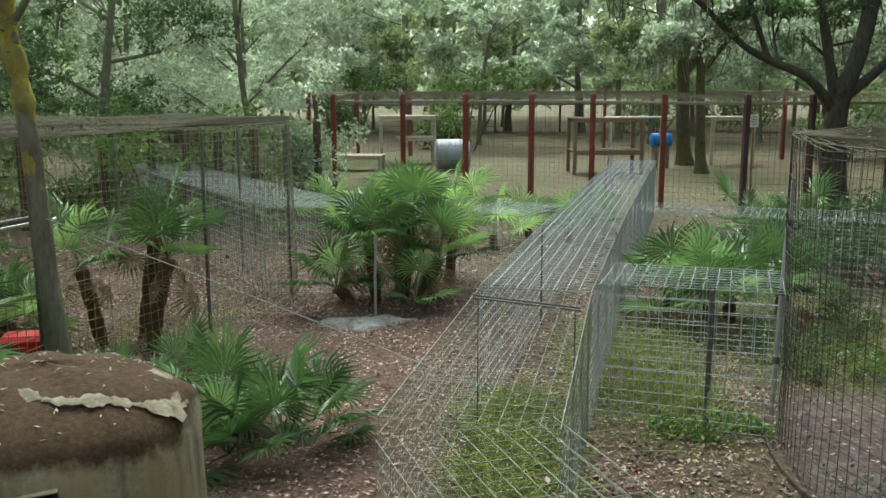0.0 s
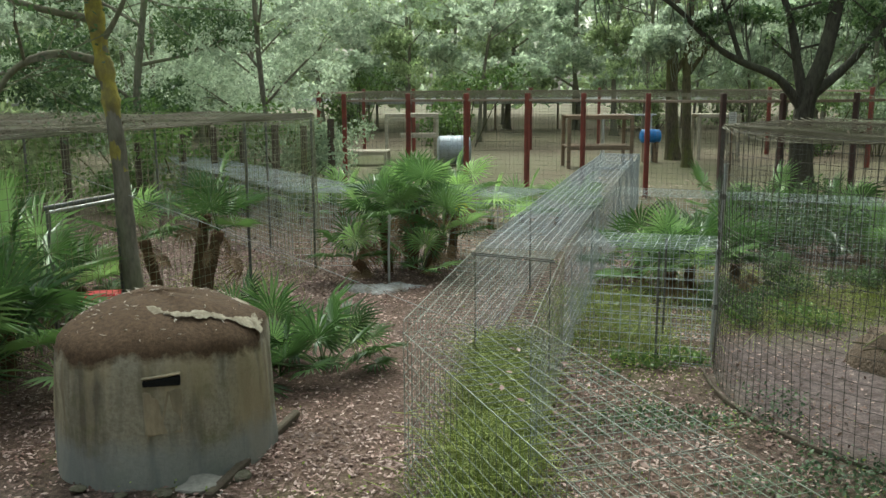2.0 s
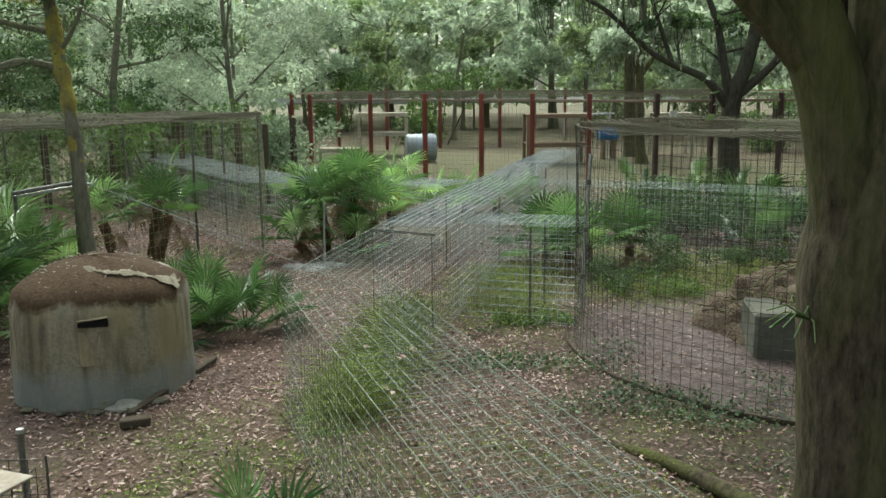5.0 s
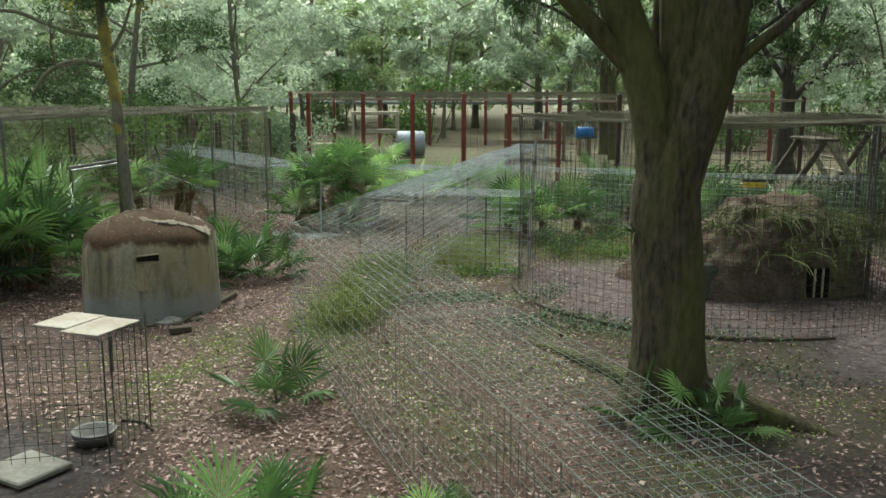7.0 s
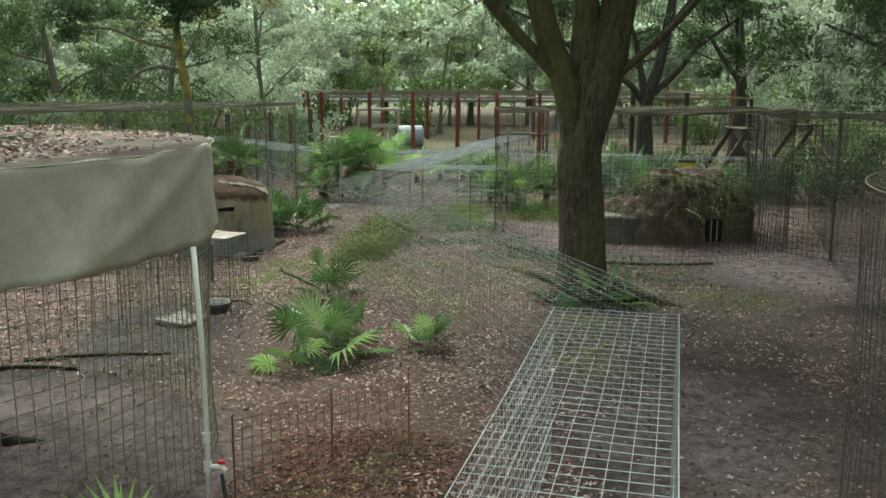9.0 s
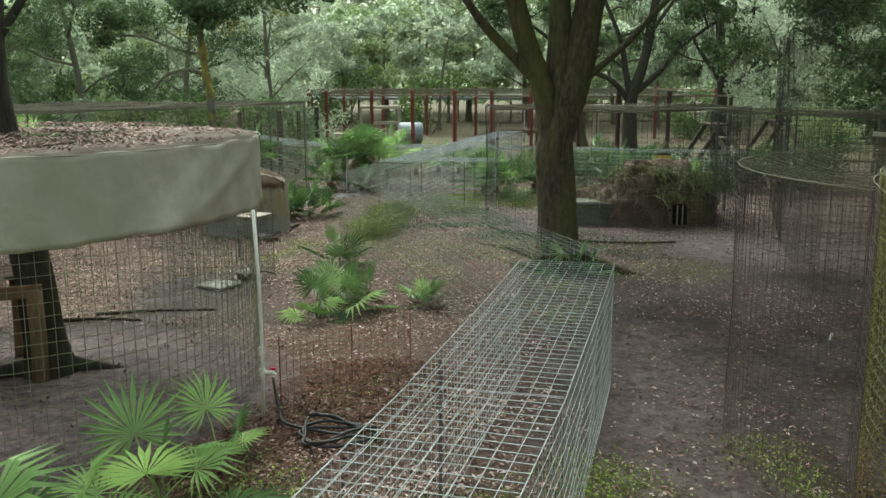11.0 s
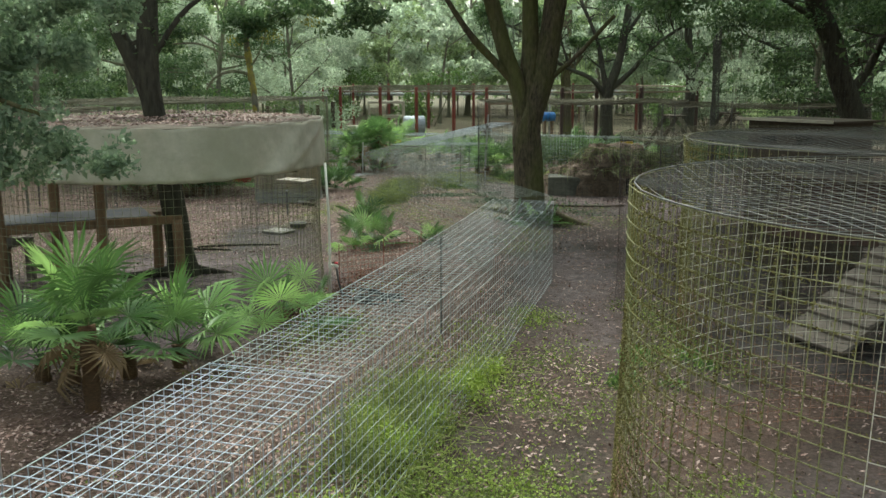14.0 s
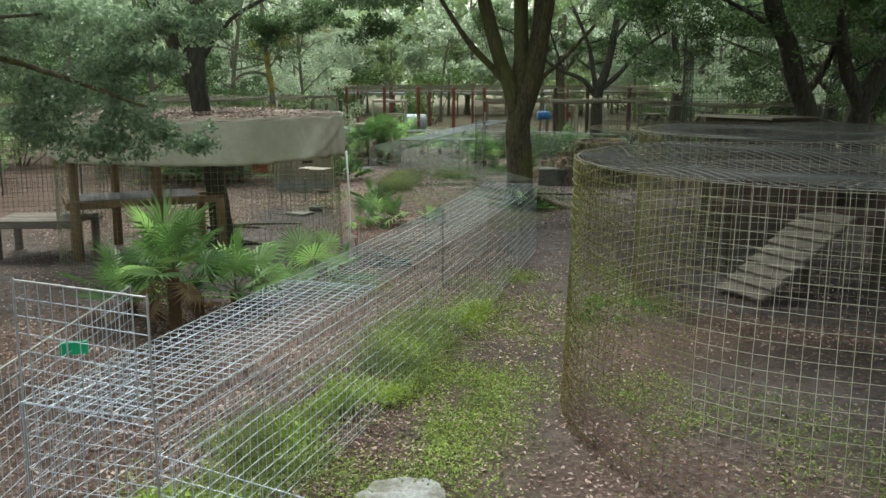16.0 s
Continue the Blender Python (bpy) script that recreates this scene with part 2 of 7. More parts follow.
M_YLEAF = leaf_material("yellowing_leaf", (0.10, 0.12, 0.02), (0.2, 0.2, 0.03), (0.42, 0.33, 0.04), 0.5, 0.45, 0.8)
M_MOSS = leaf_material("hanging_grey_moss", (0.13, 0.14, 0.11), (0.19, 0.2, 0.155), (0.26, 0.27, 0.21), 0.9, 0.4, 1.0)
M_LITTER = leaf_material("fallen_leaf", (0.086, 0.043, 0.033), (0.225, 0.137, 0.112), (0.485, 0.365, 0.32), 0.75, 0.1, 1.3, (0.55, 1.4))
M_DARKLITTER = leaf_material("rotten_roof_leaf", (0.06, 0.045, 0.03), (0.11, 0.085, 0.058), (0.19, 0.15, 0.105), 0.85, 0.1, 0.8)
M_MUDLEAF = leaf_material("trodden_leaf", (0.03, 0.02, 0.016), (0.085, 0.055, 0.04), (0.19, 0.125, 0.085), 0.85, 0.05, 1.2)
M_RUSTLITTER = leaf_material("rust_red_litter", (0.07, 0.036, 0.024), (0.14, 0.07, 0.045), (0.24, 0.14, 0.09), 0.85, 0.1, 1.0)
M_GRASS = leaf_material("low_weeds", (0.125, 0.18, 0.028), (0.235, 0.31, 0.052), (0.38, 0.47, 0.1), 0.6, 0.4, 1.2)
M_YGREEN = leaf_material("bright_weed_leaf", (0.19, 0.27, 0.035), (0.33, 0.43, 0.07), (0.47, 0.57, 0.14), 0.5, 0.4, 1.2)
M_DARKWEED = leaf_material("dark_ground_cover", (0.035, 0.065, 0.03), (0.07, 0.12, 0.05), (0.13, 0.2, 0.09), 0.5, 0.3, 1.4)
M_TUFT = leaf_material("drooping_tuft", (0.1, 0.13, 0.04), (0.2, 0.23, 0.08), (0.33, 0.35, 0.16), 0.5, 0.4, 1.2)
M_TALLGRASS = leaf_material("tall_grass_blade", (0.18, 0.22, 0.055), (0.3, 0.36, 0.09), (0.44, 0.48, 0.15), 0.55, 0.4, 1.2)


# ---- mesh helpers ----
def link_mesh(name, verts, faces, mat, parent=None, label="", smooth=False):
    me = bpy.data.meshes.new(name)
    if isinstance(verts, np.ndarray):
        nv, nf, k = len(verts), len(faces), faces.shape[1]
        me.vertices.add(nv)
        me.vertices.foreach_set("co", verts.astype(np.float32).ravel())
        me.loops.add(nf * k)
        me.loops.foreach_set("vertex_index", faces.astype(np.int32).ravel())
        me.polygons.add(nf)
        me.polygons.foreach_set("loop_start", np.arange(0, nf * k, k, dtype=np.int32))
        me.update(calc_edges=True)
    else:
        me.from_pydata(verts, [], faces)
    me.materials.append(mat)
    if smooth:
        me.shade_smooth()
    ob = new(name, me)
    if parent is not None:
        ob.parent = parent
    if label:
        tagged(ob, label)
    return ob


def part(name, bm, mat, parent, label="", smooth=False):
    """One bmesh as one mesh object under a thing or a part."""
    me = bpy.data.meshes.new(name)
    bm.to_mesh(me)
    bm.free()
    me.materials.append(mat)
    if smooth:
        me.shade_smooth()
    ob = new(name, me)
    ob.parent = parent
    if label:
        tagged(ob, label)
    return ob


def thing(name, m, label, category, group="", kind=""):
    """An Empty at a thing's base, which parents its parts."""
    ob = new(name)
    ob.empty_display_size = 0.1
    ob.matrix_basis = m
    return tagged(ob, label, category, group, kind)


def box_bm(size, at=(0, 0, 0), turn=None, bevel=0.006, bm=None):
    bm = bm or bmesh.new()
    m = Matrix.Translation(at) @ (turn or Matrix()) @ Matrix.Diagonal((*size, 1))
    made = bmesh.ops.create_cube(bm, size=1.0, matrix=m)
    if bevel:
        edges = list({e for v in made["verts"] for e in v.link_edges})
        bmesh.ops.bevel(bm, geom=edges, offset=bevel, segments=1, affect="EDGES")
    return bm


def beam_bm(a, b, w, h, bevel=0.006, bm=None):
    """A squared beam from a to b."""
    a, b = Vector(a), Vector(b)
    turn = (b - a).to_track_quat("X", "Z").to_matrix().to_4x4()
    return box_bm(((b - a).length, w, h), (a + b) / 2, turn, bevel, bm)


def rods(segments, r):
    """Square-section wires: segments is an array of (a, b) ends. Verts and quads."""
    s = np.asarray(segments, float).reshape(-1, 2, 3)
    d = s[:, 1] - s[:, 0]
    d /= np.maximum(np.linalg.norm(d, axis=1, keepdims=True), 1e-9)
    ref = np.where(np.abs(d[:, 2:3]) > 0.9, [[1.0, 0, 0]], [[0, 0, 1.0]])
    u = np.cross(d, ref)
    u /= np.linalg.norm(u, axis=1, keepdims=True)
    v = np.cross(d, u)
    ring = np.stack([u + v, u - v, -u - v, -u + v], 1) * (r * 0.85)
    verts = np.concatenate([s[:, :1] + ring, s[:, 1:] + ring], 1).reshape(-1, 3)
    k = np.arange(4)
    q = np.stack([k, (k + 1) % 4, (k + 1) % 4 + 4, k + 4], 1)
    faces = (np.arange(len(s))[:, None, None] * 8 + q[None]).reshape(-1, 4)
    return verts, faces


def chain(points, closed=False):
    p = [tuple(q) for q in points]
    return list(zip(p, p[1:] + p[:1])) if closed else list(zip(p, p[1:]))


def tube(points, radii, sides=8):
    """A tapering tube along points, with closed ends."""
    pts, verts, faces = [Vector(p) for p in points], [], []
    up = Vector((0.31, 0.95, 0.1))
    for i, p in enumerate(pts):
        d = (pts[min(i + 1, len(pts) - 1)] - pts[max(i - 1, 0)]).normalized()
        u = d.cross(up).normalized()
        up = u.cross(d).normalized()
        for k in range(sides):
            a = 2 * math.pi * k / sides
            verts.append(p + (u * math.cos(a) + up * math.sin(a)) * radii[i])
    for i in range(len(pts) - 1):
        for k in range(sides):
            a, b = i * sides + k, i * sides + (k + 1) % sides
            faces.append((a, b, b + sides, a + sides))
    faces.append(tuple(range(sides - 1, -1, -1)))
    faces.append(tuple(range((len(pts) - 1) * sides, len(pts) * sides)))
    return [tuple(v) for v in verts], faces


def smooth_line(points, steps=6, closed=False):
    """A curve through points."""
    p = [Vector(q) for q in points]
    n, out = len(p), []
    for i in range(n if closed else n - 1):
        if closed:
            a, b, c, d = p[(i - 1) % n], p[i], p[(i + 1) % n], p[(i + 2) % n]
        else:
            a, b, c, d = p[max(i - 1, 0)], p[i], p[i + 1], p[min(i + 2, n - 1)]
        for k in range(steps):
            t = k / steps
            out.append(0.5 * (2 * b + (c - a) * t + (2 * a - 5 * b + 4 * c - d) * t * t + (3 * b - a - 3 * c + d) * t ** 3))
    if not closed:
        out.append(p[-1])
    return out


def leaves(centres, size, rng, flat=0.0, aspect=0.45):
    """Pointed leaves, two bent triangles each, at an array of places."""
    n = len(centres)
    d = rng.normal(size=(n, 3))
    d[:, 2] *= 1.0 - flat
    d /= np.linalg.norm(d, axis=1, keepdims=True)
    r = rng.normal(size=(n, 3))
    if flat:
        r[:, 2] *= 1.0 - flat
    w = np.cross(d, np.cross(r, d) if not flat else np.array([0, 0, 1.0]))
    if flat:
        w = np.cross(d, np.array([0, 0, 1.0]) + rng.normal(size=(n, 3)) * (1 - flat))
    w /= np.maximum(np.linalg.norm(w, axis=1, keepdims=True), 1e-6)
    up = np.cross(w, d)
    s = size * rng.uniform(0.6, 1.35, (n, 1))
    a, b = centres - d * s / 2, centres + d * s / 2
    lift = up * s * rng.uniform(-0.12, 0.16, (n, 1))
    c, e = centres + w * s * aspect / 2 + lift, centres - w * s * aspect / 2 + lift
    verts = np.stack([a, c, b, e], 1).reshape(-1, 3)
    k = np.arange(n)[:, None] * 4
    faces = np.stack([k + [0, 1, 2], k + [0, 2, 3]], 1).reshape(-1, 3)
    return verts, faces


def in_balls(balls, n, rng, hollow=0.35):
    """Places scattered in clumps: balls are rows of x, y, z, radius, squash."""
    b = np.asarray(balls, float)
    p = b[:, 3] ** 2
    i = rng.choice(len(b), n, p=p / p.sum())
    d = rng.normal(size=(n, 3))
    d /= np.linalg.norm(d, axis=1, keepdims=True)
    r = (hollow + (1 - hollow) * rng.random((n, 1)) ** 0.6) * b[i, 3:4]
    d[:, 2] *= b[i, 4]
    return b[i, :3] + d * r


# ---- the ground ----
def disc(x, y, cx, cy, r, soft=0.35):
    return np.clip((r - np.hypot(x - cx, y - cy)) / soft + 0.5, 0, 1)


def strip(x, y, ax, ay, bx, by, half, soft=0.4):
    dx, dy = bx - ax, by - ay
    t = np.clip(((x - ax) * dx + (y - ay) * dy) / (dx * dx + dy * dy), 0, 1)
    return np.clip((half - np.hypot(x - ax - t * dx, y - ay - t * dy)) / soft + 0.5, 0, 1)


def wobble(x, y, scale, seed):
    r = np.random.default_rng(seed)
    out = np.zeros_like(x)
    for k in range(7):
        a, f, p = r.uniform(0, 6.28), scale * r.uniform(0.6, 2.2), r.uniform(0, 6.28)
        out += np.sin((x * math.cos(a) + y * math.sin(a)) * f + p)
    return out / 7 * 1.6


R4 = (7.06, -7.54, 2.46)
R1, R2, R3, L2 = (5.3, 6.75, 2.75), (5.5, -12.25, 2.4), (6.6, -5.9, 2.45), (-2.5, -4.15, 2.45)


def covers(x, y):
    """How much of the ground is bare soil, pale sand or low weeds at each place; soil also darkens ground that trees
    shade.
    """
    w = wobble(x, y, 1.3, 3) * 0.5 + wobble(x, y, 3.6, 4) * 0.35
    soil = np.maximum.reduce([disc(x + w * 0.2, y, *L2), disc(x, y, R2[0] + 0.6, R2[1] + 0.6, 2.0, 1.0), disc(x, y, *R3, 0.8), disc(x, y, R1[0], R1[1], R1[2] + 0.1, 0.3) * 0.7, disc(x, y, R4[0] + 0.3, R4[1] + 0.4, 2.3, 0.6),
                              # oak-side strips and far-left discs below put tree shade into the soil mask
                              strip(x + w * 0.3, y, 5.2, 3.2, 4.1, -6.6, 1.75, 0.9), disc(x, y, 7.5, -1.5, 3.4, 1.5), strip(x + w * 0.5, y, 2.7, 4.2, 5.4, 3.3, 0.9, 0.7) * 0.65,
                              disc(x, y, 10.5, 9.0, 6.0, 3.0) * 0.4, disc(x, y, -7.0, -5.5, 3.2, 2.0), strip(x + w * 0.3, y, -1.8, 0.6, -1.3, -1.6, 0.95, 0.7), disc(x + w * 0.4, y, -3.0, 3.6, 1.2, 1.0) * 0.6, strip(x + w * 0.5, y, 2.0, 5.9, 4.6, 3.4, 0.9, 0.7) * 0.6, disc(x, y, -4.8, -6.8, 2.6, 1.4) * 0.8, disc(x + w * 0.4, y, 4.2, -7.9, 1.5, 1.0) * 0.9, strip(x + w * 0.4, y, 2.0, -14.0, 3.4, -7.0, 0.9, 0.8) * 0.8])
    sand = np.maximum.reduce([disc(x + w * 0.15, y, *R1) * 0.5, disc(x + w * 0.2, y, L2[0] + 0.3, L2[1] - 0.5, 2.4, 0.8), disc(x + w * 0.3, y, -1.8, -6.8, 1.7, 0.9) * 0.95, strip(x + w * 0.4, y, 3.6, -7.5, 4.1, -2.5, 0.5, 0.8) * 0.4, disc(x, y, 7.6, 3.6, 1.8, 1.2), disc(x + w * 0.4, y, R2[0] - 0.5, R2[1] - 0.8, 1.8, 1.2) * 0.45])
    weeds = np.maximum.reduce([strip(x + w * 0.3, y, 0.25, 4.1, 0.55, 8.2, 0.45, 0.4) * 0.95, strip(x + w * 0.5, y, 1.1, 1.6, 0.4, 3.6, 0.4, 0.6) * 0.35, strip(x + w * 0.5, y, 2.2, 3.4, 1.4, 5.4, 0.7, 0.8) * 0.4, strip(x + w * 0.4, y, 1.8, 8.0, 1.9, 10.4, 0.9, 0.6),
                               strip(x + w * 0.6, y, 1.4, -13.6, 2.6, -9.2, 0.85, 0.9) * np.clip(0.8 + 1.0 * wobble(x, y, 2.4, 31), 0.1, 1), strip(x + w * 0.5, y, 2.6, -9.2, 3.1, -7.6, 0.4, 0.6) * 0.55,
                               strip(x + w * 0.4, y, -0.2, -15.2, 2.0, -8.4, 0.5, 0.5) * np.clip(0.6 + 1.1 * wobble(x, y, 2.8, 32), 0.1, 1), strip(x + w * 0.4, y, 3.0, 4.3, 1.9, 6.1, 0.5, 0.6) * 0.8,
                               disc(x + w * 0.6, y, -0.7, 2.9, 1.3, 1.4) * np.clip(0.55 + 0.9 * wobble(x, y, 2.7, 34), 0.1, 0.9), strip(x + w * 0.4, y, 4.4, 1.6, 5.6, 1.4, 0.7, 0.6) * 0.7, strip(x + w * 0.5, y, 2.6, 4.3, 4.9, 3.5, 0.75, 0.6) * 0.4, disc(x + w * 0.4, y, 3.2, 2.9, 0.9, 0.8) * 0.4, strip(x + w * 0.6, y, 2.6, 2.9, 1.4, 3.8, 0.5, 0.7) * 0.55, strip(x + w * 0.6, y, -0.6, 3.4, -1.2, 1.6, 0.5, 0.8) * 0.45, disc(x + w * 0.5, y, 2.0, 6.9, 0.8, 0.7) * 0.5, strip(x + w * 0.5, y, 0.45, 3.8, 1.7, 0.8, 0.45, 0.5) * 0.6, strip(x + w * 0.6, y, 0.4, -4.9, 1.3, -3.9, 0.3, 0.5) * 0.5, disc(x, y, -2.33, 5.33, 1.05, 0.5) * np.clip(0.2 + wobble(x, y, 4.0, 33), 0, 0.7), strip(x + w * 0.5, y, 2.4, -7.0, 2.1, -9.5, 0.3, 0.4) * 0.5, strip(x + w * 0.5, y, 4.3, -5.7, 4.6, -7.0, 0.3, 0.5) * 0.55, disc(x + w * 0.4, y, 3.0, -6.4, 0.4, 0.5) * 0.8, strip(x + w * 0.3, y, 3.2, -1.6, 3.6, 0.4, 0.35, 0.6) * 0.6,
                               disc(x + w * 0.5, y, 4.5, -8.0, 0.6, 0.9) * 0.5, disc(x + w * 0.5, y, 0.2, -6.9, 0.8, 0.8) * 0.5, disc(x, y, 4.6, 10.6, 2.4, 1.2),
                               disc(x, y, -4, 30, 6.0, 4.0) * 0.9, disc(x, y, 10, 27, 5.0, 4.0) * 0.6, disc(x, y, 2, 17, 3.5, 3.0) * 0.55,
                               disc(x + w * 0.5, y, 4.8, -13.0, 1.3, 0.9) * np.clip(0.3 + 0.8 * wobble(x, y, 3.2, 35), 0, 0.6), disc(x, y, 4.0, -11.6, 0.6, 0.6) * 0.4])
    weeds = weeds * np.clip(0.65 + w * 0.9, 0, 1.0) * (1 - 0.9 * sand)
    sand = sand * np.clip(0.95 + w * 0.3, 0, 1)
    soil = soil * np.clip(0.85 + w * 0.5, 0, 1) * (1 - weeds)
    return soil, sand, weeds


def height(x, y):
    return 0.025 * wobble(x, y, 0.9, 8) + 0.012 * wobble(x, y, 3.0, 9)


def build_ground():
    near_x, near_y = np.arange(-9, 12.01, 0.14), np.arange(-19, 16.01, 0.14)
    out = np.array([300, 160, 90, 60, 42, 30, 23, 18, 14, 11.5, 9.5])
    xs = np.concatenate([-9 - out, near_x, (12 + out)[::-1]])
    ys = np.concatenate([-19 - out, near_y, (16 + out)[::-1]])
    xs, ys = np.sort(xs), np.sort(ys)
    gx, gy = np.meshgrid(xs, ys)
    x, y = gx.ravel(), gy.ravel()
    verts = np.stack([x, y, height(x, y)], 1)
    nx = len(xs)
    i, j = np.meshgrid(np.arange(nx - 1), np.arange(len(ys) - 1))
    a = (j * nx + i).ravel()
    faces = np.stack([a, a + 1, a + nx + 1, a + nx], 1)
    m, n, l, b = material("forest_floor", 0.9)
    fine, mid, broad = noise_fac(m, 26, 6, 0.75), noise_fac(m, 5, 5, 0.65, shift=2), noise_fac(m, 0.55, 4, shift=5)
    litter = mix(m, ramp(m, broad, [(0.35, white(0)), (0.65, white(1))]), ramp(m, fine, [(0.3, (0.042, 0.024, 0.018)), (0.5, (0.12, 0.075, 0.057)), (0.72, (0.28, 0.2, 0.163))]),
                 ramp(m, fine, [(0.3, (0.034, 0.022, 0.016)), (0.52, (0.095, 0.061, 0.044)), (0.75, (0.21, 0.15, 0.113))]))
    soil = mix(m, ramp(m, mid, [(0.4, white(0)), (0.66, white(0.8))]), ramp(m, fine, [(0.3, (0.024, 0.018, 0.016)), (0.7, (0.064, 0.051, 0.047))]), (0.026, 0.018, 0.015))
    sand = mix(m, ramp(m, mid, [(0.47, white(0)), (0.68, white(0.7))]), ramp(m, fine, [(0.3, (0.145, 0.11, 0.108)), (0.7, (0.27, 0.21, 0.208))]), (0.042, 0.031, 0.027))
    clod = ramp(m, noise_fac(m, 11, 5, 0.7, shift=8), [(0.36, white(0.5)), (0.52, white(1.0)), (0.68, white(1.35))])
    patch = ramp(m, noise_fac(m, 0.9, 5, 0.7, shift=11), [(0.42, white(0)), (0.6, white(0.85))])
    soil = mix(m, patch, soil, ramp(m, fine, [(0.3, (0.062, 0.052, 0.05)), (0.7, (0.125, 0.106, 0.102))]))
    soil, sand = mix(m, 1.0, soil, clod, "MULTIPLY"), mix(m, 1.0, sand, clod, "MULTIPLY")
    weeds = mix(m, ramp(m, mid, [(0.4, white(0)), (0.62, white(0.9))]), ramp(m, fine, [(0.3, (0.04, 0.065, 0.014)), (0.7, (0.11, 0.155, 0.036))]), (0.075, 0.052, 0.035))
    straw = mix(m, ramp(m, mid, [(0.4, white(0)), (0.66, white(0.8))]), ramp(m, fine, [(0.3, (0.1, 0.078, 0.054)), (0.7, (0.2, 0.155, 0.112))]), (0.10, 0.125, 0.05))
    colour = litter
    for name, tone in (("straw", straw), ("soil", soil), ("sand", sand), ("weeds", weeds)):
        at = n.new("ShaderNodeAttribute")
        at.attribute_name = name
        colour = mix(m, at.outputs["Fac"], colour, tone)
    l.new(colour, b.inputs["Base Color"])
    bump(m, fine, 0.8, 0.03)
    ob = link_mesh("ground", verts, faces, m, smooth=True)
    for name, v in zip(("soil", "sand", "weeds"), covers(x, y)):
        far = np.clip((np.hypot(x - 2, y) - 40) / 20, 0, 1)
        v = v * (1 - far)
        ob.data.attributes.new(name, "FLOAT", "POINT").data.foreach_set("value", v.astype(np.float32))
    dry = np.clip((y - 19) / 4, 0, 1) * np.clip(0.8 + 0.5 * wobble(x, y, 0.5, 12), 0.25, 1)
    ob.data.attributes.new("straw", "FLOAT", "POINT").data.foreach_set("value", dry.astype(np.float32))
    tagged(ob, "forest floor of fallen leaves, bare soil and weeds", "ground", kind="structure")


build_ground()


# ---- wire tunnels ----
GRID = 0.102


def offset_line(points, d):
    """The line beside a plan line, d to its left, mitred."""
    p, out = [Vector(q).to_2d() for q in points], []
    for i, q in enumerate(p):
        a = (q - p[i - 1]).normalized() if i else (p[1] - q).normalized()
        b = (p[i + 1] - q).normalized() if i + 1 < len(p) else a
        n = Vector((-(a + b).y, (a + b).x)).normalized()
        out.append(q + n * d / max(n.dot(Vector((-a.y, a.x))), 0.5))
    return out


def grid_panel(a0, a1, b0, b1, r, mat, name, parent, cell=GRID, sag=0.0, seed=0, label=""):
    """Welded mesh between the edges a0-a1 and b0-b1, a wire every cell, slightly out of true."""
    rng = np.random.default_rng(seed)
    a0, a1, b0, b1 = (np.array(q, float) for q in (a0, a1, b0, b1))
    nu = max(2, round(np.linalg.norm((a1 + b1 - a0 - b0) / 2) / cell))
    nv = max(2, round(np.linalg.norm((b0 + b1 - a0 - a1) / 2) / cell))
    bays = max(2, int(nu / 6))
    u, v = np.linspace(0, 1, nu + 1)[:, None, None], np.linspace(0, 1, nv + 1)[None, :, None]
    p = (a0 * (1 - u) + a1 * u) * (1 - v) + (b0 * (1 - u) + b1 * u) * v
    n = np.cross(a1 - a0, b0 - a0)
    n /= np.linalg.norm(n)
    ph = rng.uniform(0, 6.28, 4)
    dev = (np.sin(u * bays * 1.9 + ph[0]) * np.sin(v * 3.0 + ph[1]) + 0.5 * np.sin(u * bays * 4.3 + v * 5 + ph[2])) * sag * np.sin(np.pi * v)
    p = p + n * dev
    segs = []
    step = max(1, nu // 24)
    cuts = sorted(set(list(range(0, nu, step)) + [nu]))
    for j in range(nv + 1):
        segs += [(p[i0, j], p[i1, j]) for i0, i1 in zip(cuts, cuts[1:])]
    q = p + n * r * 1.8
    vs = sorted(set(list(range(0, nv, max(1, nv // 4))) + [nv]))
    for i in range(nu + 1):
        segs += [(q[i, j0], q[i, j1]) for j0, j1 in zip(vs, vs[1:])]
    verts, faces = rods(segs, r)
    return link_mesh(name, verts, faces, mat, parent, label)


